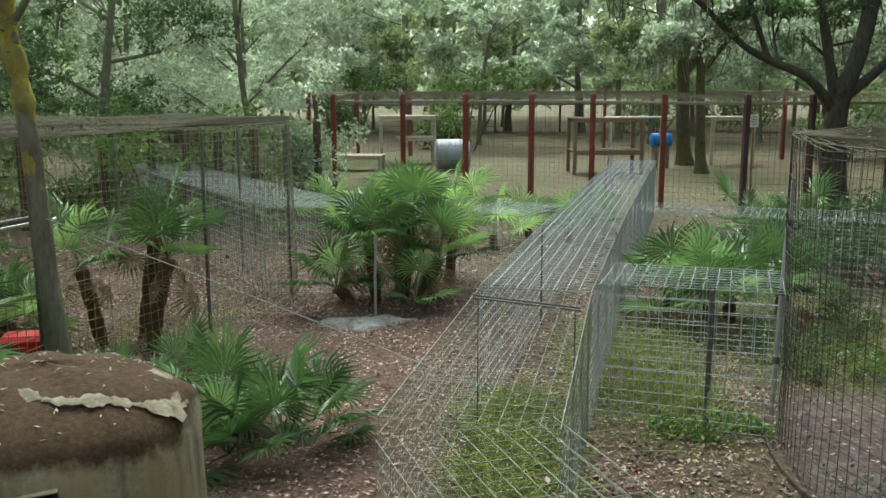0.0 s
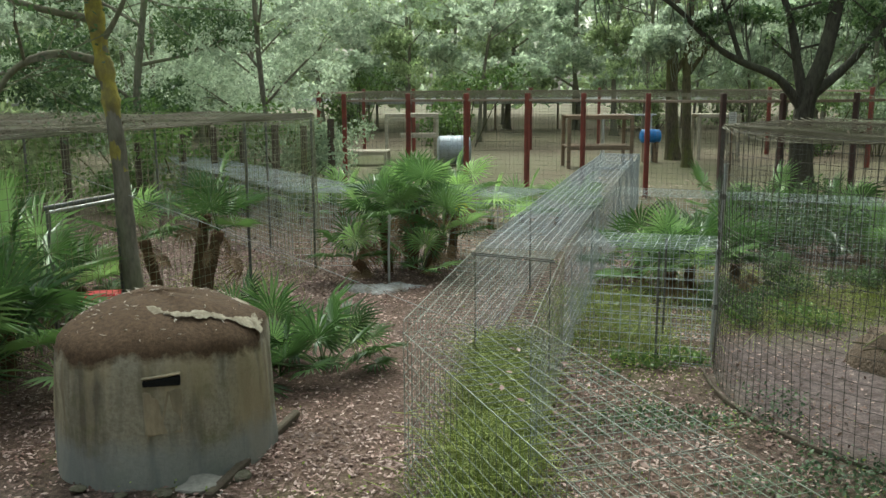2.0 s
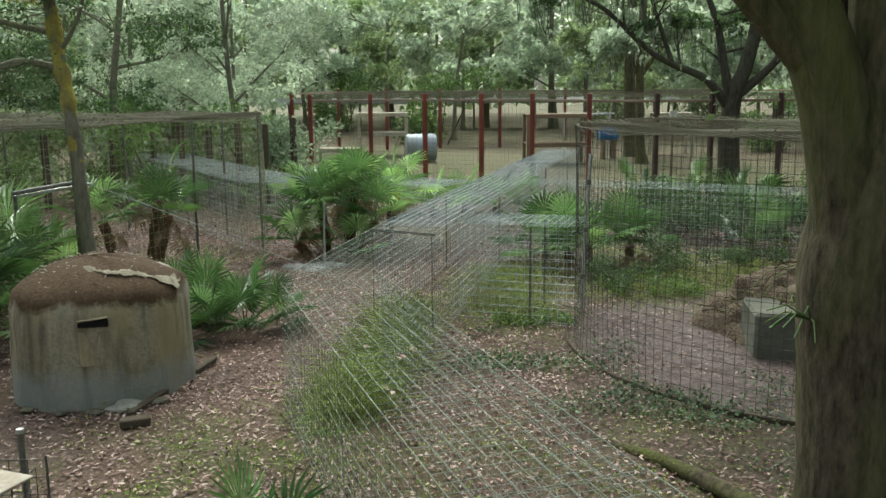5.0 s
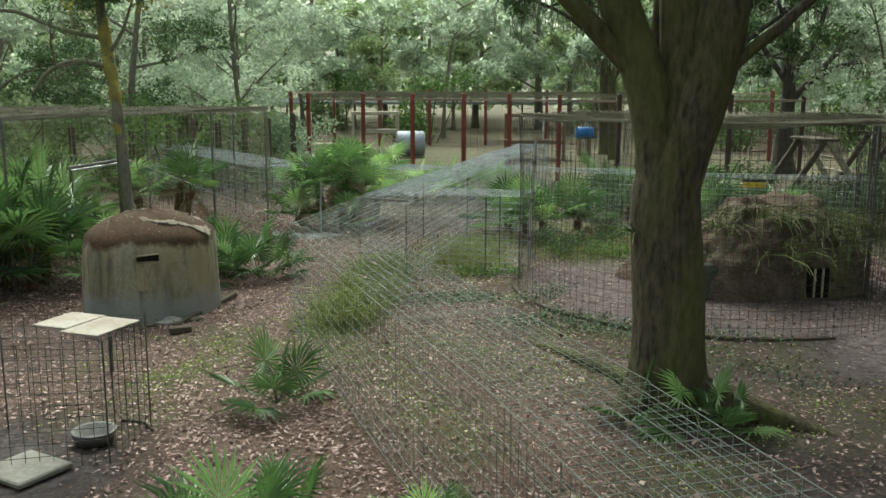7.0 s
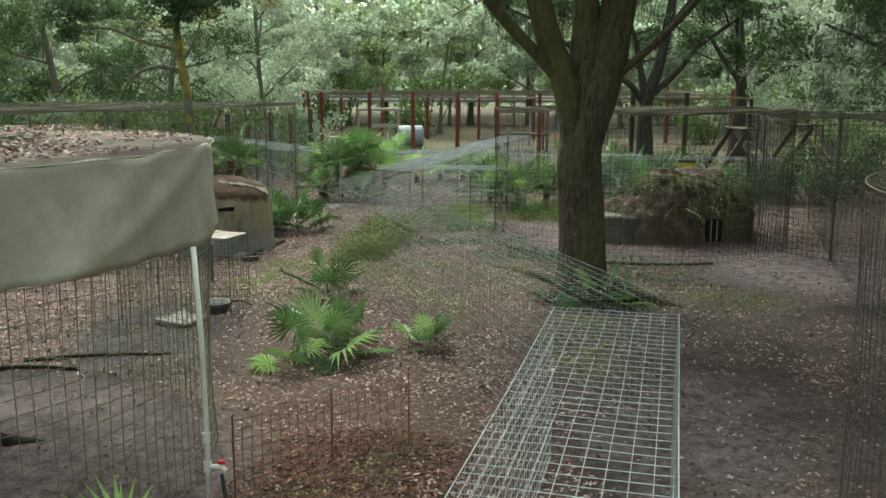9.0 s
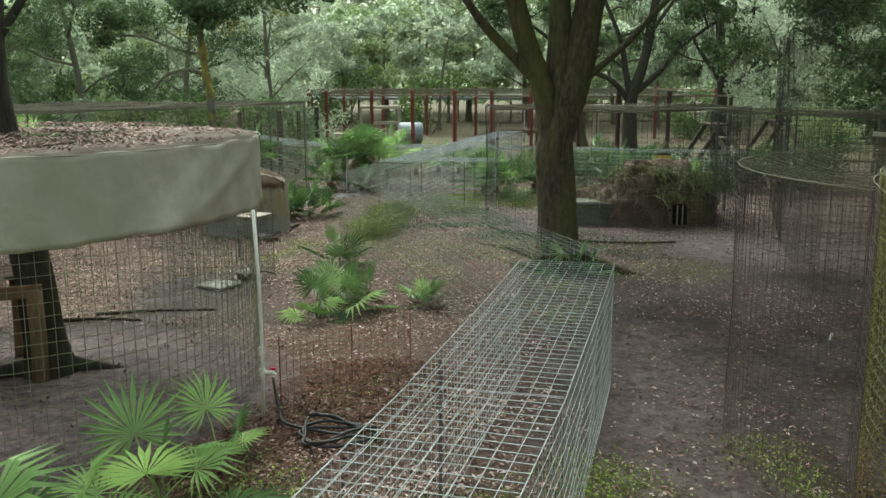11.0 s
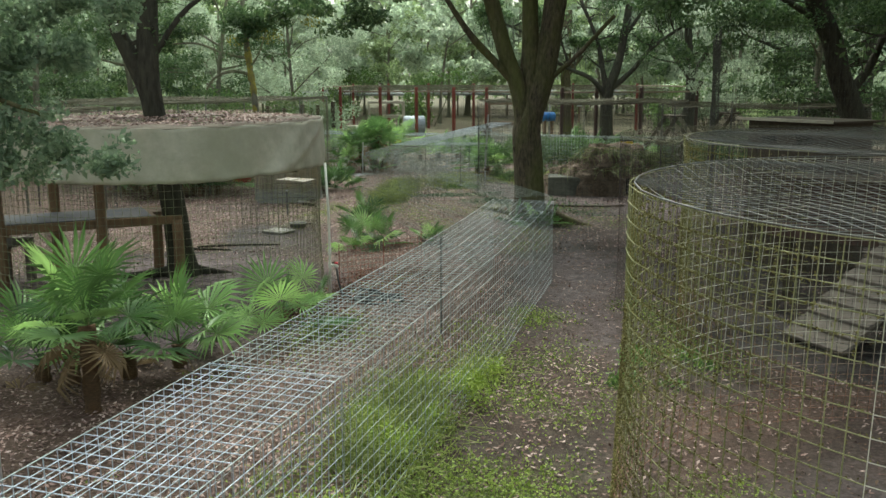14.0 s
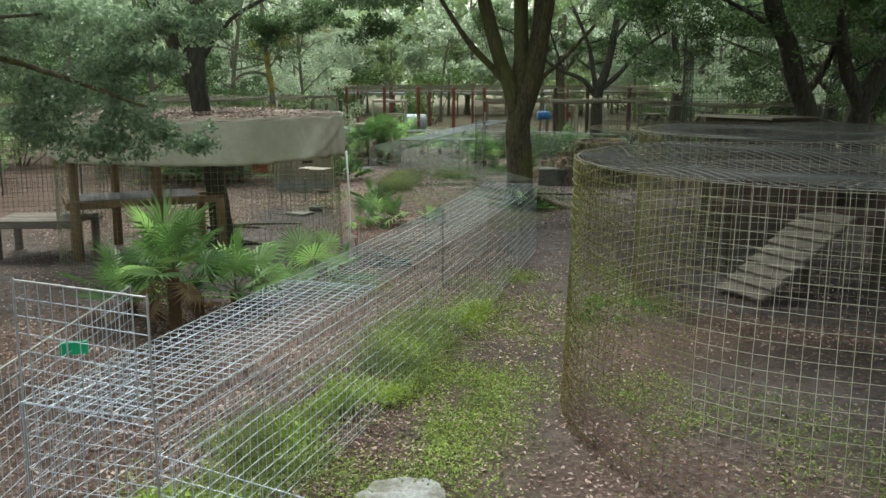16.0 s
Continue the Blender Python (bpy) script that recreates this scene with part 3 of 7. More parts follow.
def wire_tunnel(points, label, width=0.92, high=1.22, r=0.0019, mat=M_GALV, gap=3.3, ends=(False, False), seed=1, new_last=False, first=None):
    """A square-sectioned mesh tunnel in panels; new_last: the last three panels are of newer, brighter wire; first: the wire of the first run."""
    t = thing("wire_tunnel", pose(points[0][0], points[0][1], 0), label, "wire tunnel", "wire mesh tunnels")
    o = Vector((points[0][0], points[0][1]))
    p = [Vector(q).to_2d() - o for q in points]
    left, right = offset_line(p, width / 2), offset_line(p, -width / 2)
    frame_segs, worn = [[], [], [], []], mat
    for i in range(len(p) - 1):
        l0, l1, r0, r1 = (left[i], left[i + 1], right[i], right[i + 1])
        length = (p[i + 1] - p[i]).length
        n = max(1, round(length / 2.44))
        for k in range(n):
            f, g = k / n, (k + 1) / n
            la, lb, ra, rb = l0.lerp(l1, f), l0.lerp(l1, g), r0.lerp(r1, f), r0.lerp(r1, g)
            drop = [0.012 * math.sin(seed * 3.1 + (i * 7 + k) * 2.3), 0.012 * math.sin(seed * 3.1 + (i * 7 + k + 1) * 2.3)]
            za, zb = high + drop[0], high + drop[1]
            s = seed * 100 + i * 10 + k
            mat = M_NEWGALV if new_last and i == len(p) - 2 else first if first and i == 0 else worn
            rr = r * 1.25 if mat is M_NEWGALV else 0.0018 if mat is first else r
            grid_panel((*la, za), (*lb, zb), (*ra, za), (*rb, zb), rr, mat, "top_panel", t, sag=0.007, seed=s)
            grid_panel((*la, 0.0), (*lb, 0.0), (*la, za), (*lb, zb), rr, mat, "side_panel", t, sag=0.009, seed=s + 1)
            grid_panel((*ra, 0.0), (*rb, 0.0), (*ra, za), (*rb, zb), rr, mat, "side_panel", t, sag=0.009, seed=s + 2)
            for k2, seg in enumerate((((*la, za), (*lb, zb)), ((*ra, za), (*rb, zb)), ((*la, 0.03), (*lb, 0.03)), ((*ra, 0.03), (*rb, 0.03)))):
                frame_segs[k2].append(seg)
    for e, (a, b) in enumerate(((left[0], right[0]), (left[-1], right[-1]))):
        if ends[e]:
            grid_panel((*a, 0.0), (*b, 0.0), (*a, high), (*b, high), r, mat, "end_panel", t, sag=0.01, seed=seed + 50)
    for segs in frame_segs:
        link_mesh("edge_wire", *rods(segs, min(r * 1.4, 0.003)), first or worn, t)
    # a post in each third bay, on either side by turns
    for i in range(len(p) - 1):
        length = (p[i + 1] - p[i]).length
        for k in range(1, int(length / gap) + 1):
            f = k * gap / length
            if f > 0.97:
                continue
            for side in (right, left)[:1 + (k + i + seed) % 2]:
                q = side[i].lerp(side[i + 1], f)
                inn = (p[i].lerp(p[i + 1], f) - q).normalized() * 0.03
                v, fc = rods([((q.x + inn.x, q.y + inn.y, -0.1), (q.x + inn.x, q.y + inn.y, high - 0.03))], 0.013)
                link_mesh("post", v, fc, M_STEEL, t)
    return t


wire_tunnel([(3.02, -3.95), (2.10, -7.75), (1.33, -10.5), (0.873, -12.1), (-0.04, -15.3)], "long galvanised wire mesh tunnel over weeds beside the path", r=0.0019, ends=(False, True), seed=1, new_last=True)
wire_tunnel([(0.10, 4.55), (0.93, 2.3), (1.66, 0.35), (2.33, -1.35), (3.02, -3.55)], "galvanised wire mesh tunnel bending past the tree", mat=M_DULLGALV, r=0.0017, seed=2)
wire_tunnel([(0.10, 4.62), (0.66, 7.6), (1.75, 12.2), (3.88, 20.6)], "long galvanised wire mesh tunnel to the red enclosure", mat=M_HAZEGALV, r=0.0028, seed=3, first=M_DULLGALV)
yoke = thing("tunnel_gate_slot", pose(0.55, 7.06, 0), "dark steel gate slot across the tunnel", "gate slot")
for f in (0.0, 0.09):
    part("bar", beam_bm((-0.4, 0.22 + f, 1.222), (0.4, -0.2 + f, 1.222), 0.008, 0.014, 0.002), M_STEEL, yoke)
for x, y in ((-0.36, 0.22), (0.36, -0.14)):
    link_mesh("guide", *rods([((x, y, -0.05), (x, y, 1.22))], 0.006), M_STEEL, yoke)
wire_tunnel([(1.15, 12.35), (-0.45, 13.2), (-2.35, 13.3), (-6.9, 20.2)], "galvanised wire mesh tunnel turning away behind the palmettos", width=1.3, r=0.003, seed=4)
wire_tunnel([(2.45, 12.75), (4.25, 12.1), (6.2, 11.15), (9.4, 10.6)], "galvanised wire mesh tunnel behind the round cage", width=1.0, seed=5)
wire_tunnel([(1.36, 8.27), (2.76, 7.84)], "short galvanised wire mesh tunnel into the round cage", width=0.92, gap=0.9, r=0.0027, mat=M_GALV, seed=6)


def guillotine_door():
    """The lifted mesh door that stands up at the end of the long tunnel, with a green tag."""
    t = thing("lift_door", pose(-0.04, -15.33, 0), "lifted wire mesh door standing above the tunnel's end", "gate")
    a, b = Vector((-0.46, 0.22)), Vector((0.45, -0.18))
    grid_panel((*a, 1.2), (*b, 1.2), (*a, 1.93), (*b, 1.93), 0.0028, M_NEWGALV, "mesh", t, seed=71)
    link_mesh("frame", *rods([((*a, 0), (*a, 1.95)), ((*b, 0), (*b, 1.95)), ((*a, 1.93), (*b, 1.93))], 0.006), M_PIPE, t)
    c, d = Vector((-0.98, 3.4)), Vector((-0.94, 0.2))
    wing = grid_panel((*c, 0), (*d, 0), (*c, 1.15), (*d, 1.17), 0.0024, M_NEWGALV, "wing_mesh", t, seed=72)
    link_mesh("wing_post", *rods([((*c, -0.05), (*c, 1.17)), ((*c, 1.15), (*d, 1.17))], 0.006), M_PIPE, t)
    part("tag", box_bm((0.21, 0.03, 0.1), (-0.955, 2.05, 0.96), Matrix.Rotation(0.35, 4, "Z"), 0.002), M_GREEN, wing, "green plastic tag")
    e = Vector((1.75, -0.42))
    grid_panel((*b, 0), (*e, 0), (*b, 1.05), (*e, 0.78), 0.0024, M_NEWGALV, "side_mesh", t, seed=73)


guillotine_door()


# ---- round cages ----
def cage(outline, label, high=2.3, r=0.0028, wall_mat=M_MOSSWIRE, roof_mat=M_RUSTWIRE, bays=8, seed=1, posts=True, cell=GRID, roof=True, roof_cell=0.102, roof_r=None, flare=0.0, dry_mat=None):
    """A mesh cage with a mesh roof on a closed plan line: wall panels, roof, rim and posts."""
    o = Vector((sum(p[0] for p in outline) / len(outline), sum(p[1] for p in outline) / len(outline)))
    t = thing("round_cage", pose(o.x, o.y, 0), label, "cage", "round wire cages")
    line = [Vector(p).to_2d() - o for p in outline]
    # even steps along the outline
    dist = [0.0]
    for a, b in chain(line, True):
        dist.append(dist[-1] + (Vector(b) - Vector(a)).length)
    total, pts = dist[-1], line + [line[0]]
    n = round(total / cell)
    at = [Vector((float(np.interp(s, dist, [q.x for q in pts])), float(np.interp(s, dist, [q.y for q in pts])))) for s in np.linspace(0, total, n, endpoint=False)]
    rows = np.arange(0.02, high + 0.01, cell)
    wave = lambda s, z: 0.03 * math.sin(s * 1.3 + seed) * math.sin(z * 2.0) + 0.015 * math.sin(s * 3.7 + z * 3)
    swell = lambda i, z: 1 + wave(i * cell, z) / 3 + flare * (1 - z / high)
    cuts = [round(k * n / bays) for k in range(bays + 1)]
    for k in range(bays):
        segs = []
        ids = list(range(cuts[k], cuts[k + 1] + 1))
        for i in ids[:-1]:
            q = at[i % n]
            col = [(q.x * swell(i, z), q.y * swell(i, z), z) for z in (0, high * 0.25, high * 0.5, high * 0.75, high)]
            segs += chain(col)
        for z in rows:
            some = ids[::2] + ([ids[-1]] if ids[-1] not in ids[::2] else [])
            segs += chain([(at[i % n].x * swell(i, z), at[i % n].y * swell(i, z), z) for i in some])
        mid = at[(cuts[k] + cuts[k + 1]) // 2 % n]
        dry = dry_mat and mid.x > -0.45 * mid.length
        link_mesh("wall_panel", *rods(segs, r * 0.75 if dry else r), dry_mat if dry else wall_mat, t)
        if posts:
            q = at[cuts[k] % n]
            link_mesh("post", *rods([((q.x * 0.985, q.y * 0.985, -0.1), (q.x * 0.985, q.y * 0.985, high + 0.02))], 0.02), M_STEEL, t)
    link_mesh("rim", *rods(chain([(q.x, q.y, high) for q in at[::2]], True), 0.0045), roof_mat, t)
    if roof:
        poly = at[::2]
        segs = []
        lo, hi = min(q.x for q in poly), max(q.x for q in poly)
        lo2, hi2 = min(q.y for q in poly), max(q.y for q in poly)
        for axis, (a, b) in ((0, (lo, hi)), (1, (lo2, hi2))):
            for c in np.arange(a + 0.04, b, roof_cell):
                cross = []
                for p, q in chain([tuple(w) for w in poly], True):
                    if (p[axis] - c) * (q[axis] - c) < 0:
                        f = (c - p[axis]) / (q[axis] - p[axis])
                        cross.append(p[1 - axis] + f * (q[1 - axis] - p[1 - axis]))
                cross.sort()
                for s, e in zip(cross[::2], cross[1::2]):
                    m = 8
                    row = []
                    for i in range(m + 1):
                        w = s + (e - s) * i / m
                        z = high + 0.035 * math.sin(c * 2.1 + seed) * math.sin(w * 1.7) - 0.05 * math.sin(math.pi * i / m) + 0.002 * axis
                        row.append((c, w, z) if axis == 0 else (w, c, z))
                    segs += chain(row)
        link_mesh("roof_mesh", *rods(segs, roof_r or r), roof_mat, t)
    return t


def ring(cx, cy, r, n=40):
    return [(cx + r * math.cos(2 * math.pi * k / n), cy + r * math.sin(2 * math.pi * k / n)) for k in range(n)]


cage(ring(*R1), "round wire cage round an earth den on pale sand", 2.46, wall_mat=M_DARKWIRE, seed=1, posts=False, r=0.0022, roof_r=0.0036)
# raised dark strip, added to draw the groove line round the cage
edging = thing("edging", pose(R1[0], R1[1], 0), "dark strip drawn for the groove at the cage's foot", "edging")
for k in range(16):
    a, b = radians(165 + k * 7.5), radians(165 + (k + 1) * 7.5)
    part("board", beam_bm((2.83 * math.cos(a), 2.83 * math.sin(a), 0.012), (2.83 * math.cos(b), 2.83 * math.sin(b), 0.012), 0.025, 0.05, 0.008), M_DARKWOOD, edging)
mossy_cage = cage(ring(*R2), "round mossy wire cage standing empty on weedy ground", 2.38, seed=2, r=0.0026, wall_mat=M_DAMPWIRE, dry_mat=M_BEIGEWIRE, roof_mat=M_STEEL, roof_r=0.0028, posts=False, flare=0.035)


def wall_moss(t, r, high, flare):
    """Moss and algae clinging to the wires on the damp side of a cage."""
    rng = np.random.default_rng(91)
    n = 26000
    a = rng.normal(math.pi, 0.4, n)
    z = rng.random(n) ** 0.85 * (high - 0.05)
    on_row = rng.random(n) < 0.55
    z = np.where(on_row, np.round((z - 0.02) / GRID) * GRID + 0.02, z)
    step = 2 * math.pi / round(2 * math.pi * r / GRID)
    a = np.where(on_row, a, np.round(a / step) * step)
    q = r * (1 + flare * (1 - z / high))
    p = np.stack([q * np.cos(a), q * np.sin(a), z], 1) + rng.normal(size=(n, 3)) * 0.004
    tagged(link_mesh("moss", *leaves(p, 0.014, rng, aspect=0.7), M_WALLMOSS, t, "yellow-green moss on the wires"), kind="stuff")


M_WALLMOSS = leaf_material("wire_moss", (0.095, 0.082, 0.03), (0.16, 0.14, 0.05), (0.24, 0.21, 0.085), 0.9, 0.2, 1.5)
wall_moss(mossy_cage, R2[2], 2.38, 0.035)
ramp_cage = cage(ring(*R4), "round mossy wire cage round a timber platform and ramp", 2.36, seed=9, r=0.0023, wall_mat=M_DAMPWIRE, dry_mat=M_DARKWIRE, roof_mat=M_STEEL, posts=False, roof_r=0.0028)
wall_moss(ramp_cage, R4[2], 2.36, 0.0)


def crescent(a, b, gap=0.06, n=80):
    """The part of the ring a that lies outside the ring b, closed along b."""
    out = [q for q in ring(*a, n) if math.hypot(q[0] - b[0], q[1] - b[1]) > b[2] + gap]
    k = max(range(len(out)), key=lambda i: (Vector(out[i]) - Vector(out[i - 1])).length)
    out = out[k:] + out[:k]
    r = b[2] + gap
    a0, a1 = (math.atan2(q[1] - b[1], q[0] - b[0]) for q in (out[-1], out[0]))
    turn = (a1 - a0 + math.pi) % (2 * math.pi) - math.pi
    return out + [(b[0] + r * math.cos(a0 + turn * i / 20), b[1] + r * math.sin(a0 + turn * i / 20)) for i in range(1, 20)]


cage(crescent(R3, R4), "crescent-shaped weathered wire cage on bare soil beside the path", 2.3, wall_mat=M_BROWNWIRE, seed=3, posts=False, r=0.0016)
cage(ring(*L2), "round wire cage half wrapped in a tarpaulin", 2.32, wall_mat=M_MOSSWIRE, seed=4, r=0.0026, posts=False)
L1 = [tuple(q) for q in smooth_line([(-4.55, 6.1, 0), (-3.75, 8.4, 0), (-2.65, 10.6, 0), (-2.25, 12.4, 0), (-3.0, 14.1, 0), (-5.5, 15.0, 0), (-8.6, 14.2, 0), (-9.8, 11, 0), (-9.0, 7.2, 0), (-6.8, 5.2, 0)], 5, True)]
cage([q[:2] for q in L1], "large rounded wire cage overgrown with palmettos and a tree", 2.42, wall_mat=M_MOSSWIRE, bays=12, seed=5, roof_r=0.0042)
cage(ring(-8.2, 1.6, 2.7), "round wire cage with leaf litter on its roof", 2.4, wall_mat=M_DARKWIRE, seed=6, roof_r=0.005)
cage(ring(9.9, 6.2, 2.6), "round wire cage beyond the earth den", 2.36, wall_mat=M_DARKWIRE, seed=7)
cage([(6.8, -0.75), (13.2, -0.75), (13.4, 6.0), (9.6, 9.4), (7.8, 3.4)], "tall square wire enclosure round dark trees", 3.95, wall_mat=M_DARKWIRE, roof_mat=M_DARKWIRE, bays=6, seed=8, cell=0.12, posts=False, r=0.0019, roof=False)


# ---- tarpaulin on the left cage ----
def tarp_top(a):
    return 2.44 + 0.012 * math.sin(a * 2 + 1)


def tarpaulin():
    cx, cy, r = L2[0], L2[1], L2[2] + 0.035
    o = new("tarpaulin")
    o.matrix_basis = pose(cx, cy, 0)
    tagged(o, "olive-grey tarpaulin skirt wrapped round the cage's top", "tarpaulin")

    def out_to(a, f):
        """How far out the cloth hangs; it never cuts into the wires behind it."""
        fold = 0.012 * math.sin(a * 17 + f * 3.0) * f + 0.007 * math.sin(a * 37 + 2 - f * 4) * (0.3 + f)
        for at, slant, deep in ((-0.16, 0.6, 0.04), (-0.4, 0.3, 0.045), (0.14, 0.2, 0.035), (-0.8, 0.12, 0.02), (-1.05, -0.2, 0.016), (-1.5, 0.3, 0.025), (-2.1, -0.2, 0.02)):
            fold += deep * math.exp(-((a - at + slant * (f - 0.3)) / 0.075) ** 2) * (0.3 + f * (1.5 - f))
        q = fold + 0.02 * f
        return r + (q if q > 0 else 0.018 * math.tanh(q / 0.018))

    cols, rows, verts, faces = 260, 14, [], []
    a0, a1 = radians(-170), radians(26)
    for i in range(cols + 1):
        a = a0 + (a1 - a0) * i / cols
        low = 0.67 + 0.014 * math.sin(a * 5 + 1) + 0.006 * math.sin(a * 11) + 0.004 * math.sin(a * 47)
        for j in range(rows + 1):
            f = j / rows
            q = out_to(a, f)
            verts.append((q * math.cos(a), q * math.sin(a), tarp_top(a) - low * f + 0.012 * math.sin(a * 23) * (1 - f)))
    for i in range(cols):
        for j in range(rows):
            k = i * (rows + 1) + j
            faces.append((k, k + rows + 1, k + rows + 2, k + 1))
    skirt = link_mesh("skirt", verts, faces, M_TARP, o, smooth=True)
    skirt.modifiers.new("thickness", "SOLIDIFY").thickness = 0.004
    # the flat top, drawn in over the roof
    verts, faces, ring_n = [], [], 96
    for j in range(4):
        f = 1 - j * 0.17
        for i in range(ring_n):
            a = 2 * math.pi * i / ring_n
            q = (r + 0.01) * f
            verts.append((q * math.cos(a), q * math.sin(a), tarp_top(a) * f + 2.42 * (1 - f) + 0.003 + 0.02 * math.sin(a * 9 + j * 2) * (j > 0) + 0.025 * math.sin(q * 4 + a * 2) * (j > 0)))
    for j in range(3):
        for i in range(ring_n):
            b = (i + 1) % ring_n
            faces.append((j * ring_n + i, j * ring_n + b, (j + 1) * ring_n + b, (j + 1) * ring_n + i))
    top = link_mesh("top_sheet", verts, faces, two_scale("leaf_stained_sheet", (0.09, 0.068, 0.052), (0.17, 0.135, 0.105), (0.24, 0.21, 0.16), 2.2, 16, 0.95, amount=0.6), o, "roof sheet stained by rotting leaves", True)
    top.modifiers.new("thickness", "SOLIDIFY").thickness = 0.004
    link_mesh("hem_cord", *rods(chain([(r * 1.012 * math.cos(a0 + (a1 - a0) * i / 60), r * 1.012 * math.sin(a0 + (a1 - a0) * i / 60), tarp_top(a0 + (a1 - a0) * i / 60)) for i in range(61)]), 0.004), M_TARP, o)
    # two short pale tears
    for a, z, w in ((-0.57, 2.385, 0.27), (-0.55, 2.255, 0.26)):
        seg = []
        for k in range(7):
            b = a + w / r * k / 6
            q = out_to(b, (tarp_top(b) - z) / 0.69) + 0.001
            seg.append((q * math.cos(b), q * math.sin(b), z - 0.006 * k + 0.002 * math.sin(k * 1.7)))
        link_mesh("tear", *rods(chain(seg), 0.0025), M_PALEWOOD, skirt, "frayed pale slit")


tarpaulin()


def water_pipe():
    t = thing("standpipe", pose(0.2, -5.0, 0), "white plastic water standpipe with a red tap handle", "pipe")
    v, f = tube([(0, 0, -0.1), (0.01, 0, 0.6), (0, 0.02, 1.2), (-0.035, 0.05, 1.87)], [0.017] * 4, 10)
    link_mesh("riser", v, f, M_PVC, t, smooth=True)
    for z in (0.62, 0.42):
        v, f = tube([(0.005, 0, z - 0.035), (0.005, 0, z + 0.035)], [0.026, 0.026], 10)
        link_mesh("coupling", v, f, M_PVC, t)
    v, f = tube([(0.005, 0, 0.42), (0.1, -0.01, 0.42), (0.125, -0.01, 0.395)], [0.018, 0.018, 0.018], 10)
    spout = link_mesh("spout", v, f, M_PVC, t)
    bm = box_bm((0.05, 0.03, 0.025), (0.1, -0.01, 0.455), bevel=0.006)
    part("tap_handle", bm, M_REDPLASTIC, spout, "red tap handle")


water_pipe()


def garden_hose():
    pts = [Vector((0.3, -5.02, 0.38)), Vector((0.36, -5.1, 0.12)), Vector((0.5, -5.3, 0.04))]
    for k in range(40):
        a = k * 0.55
        q = 0.3 + 0.06 * math.sin(k * 1.7)
        pts.append(Vector((0.92 + q * math.cos(a), -5.55 + q * 0.8 * math.sin(a), 0.035 + 0.004 * k * (0.6 + 0.4 * math.sin(k)))))
    line = smooth_line(pts, 4)
    v, f = tube(line, [0.013] * len(line), 7)
    ob = link_mesh("garden_hose", v, f, M_BLACK, smooth=True)
    tagged(ob, "coiled black garden hose lying on fallen leaves", "hose")


garden_hose()


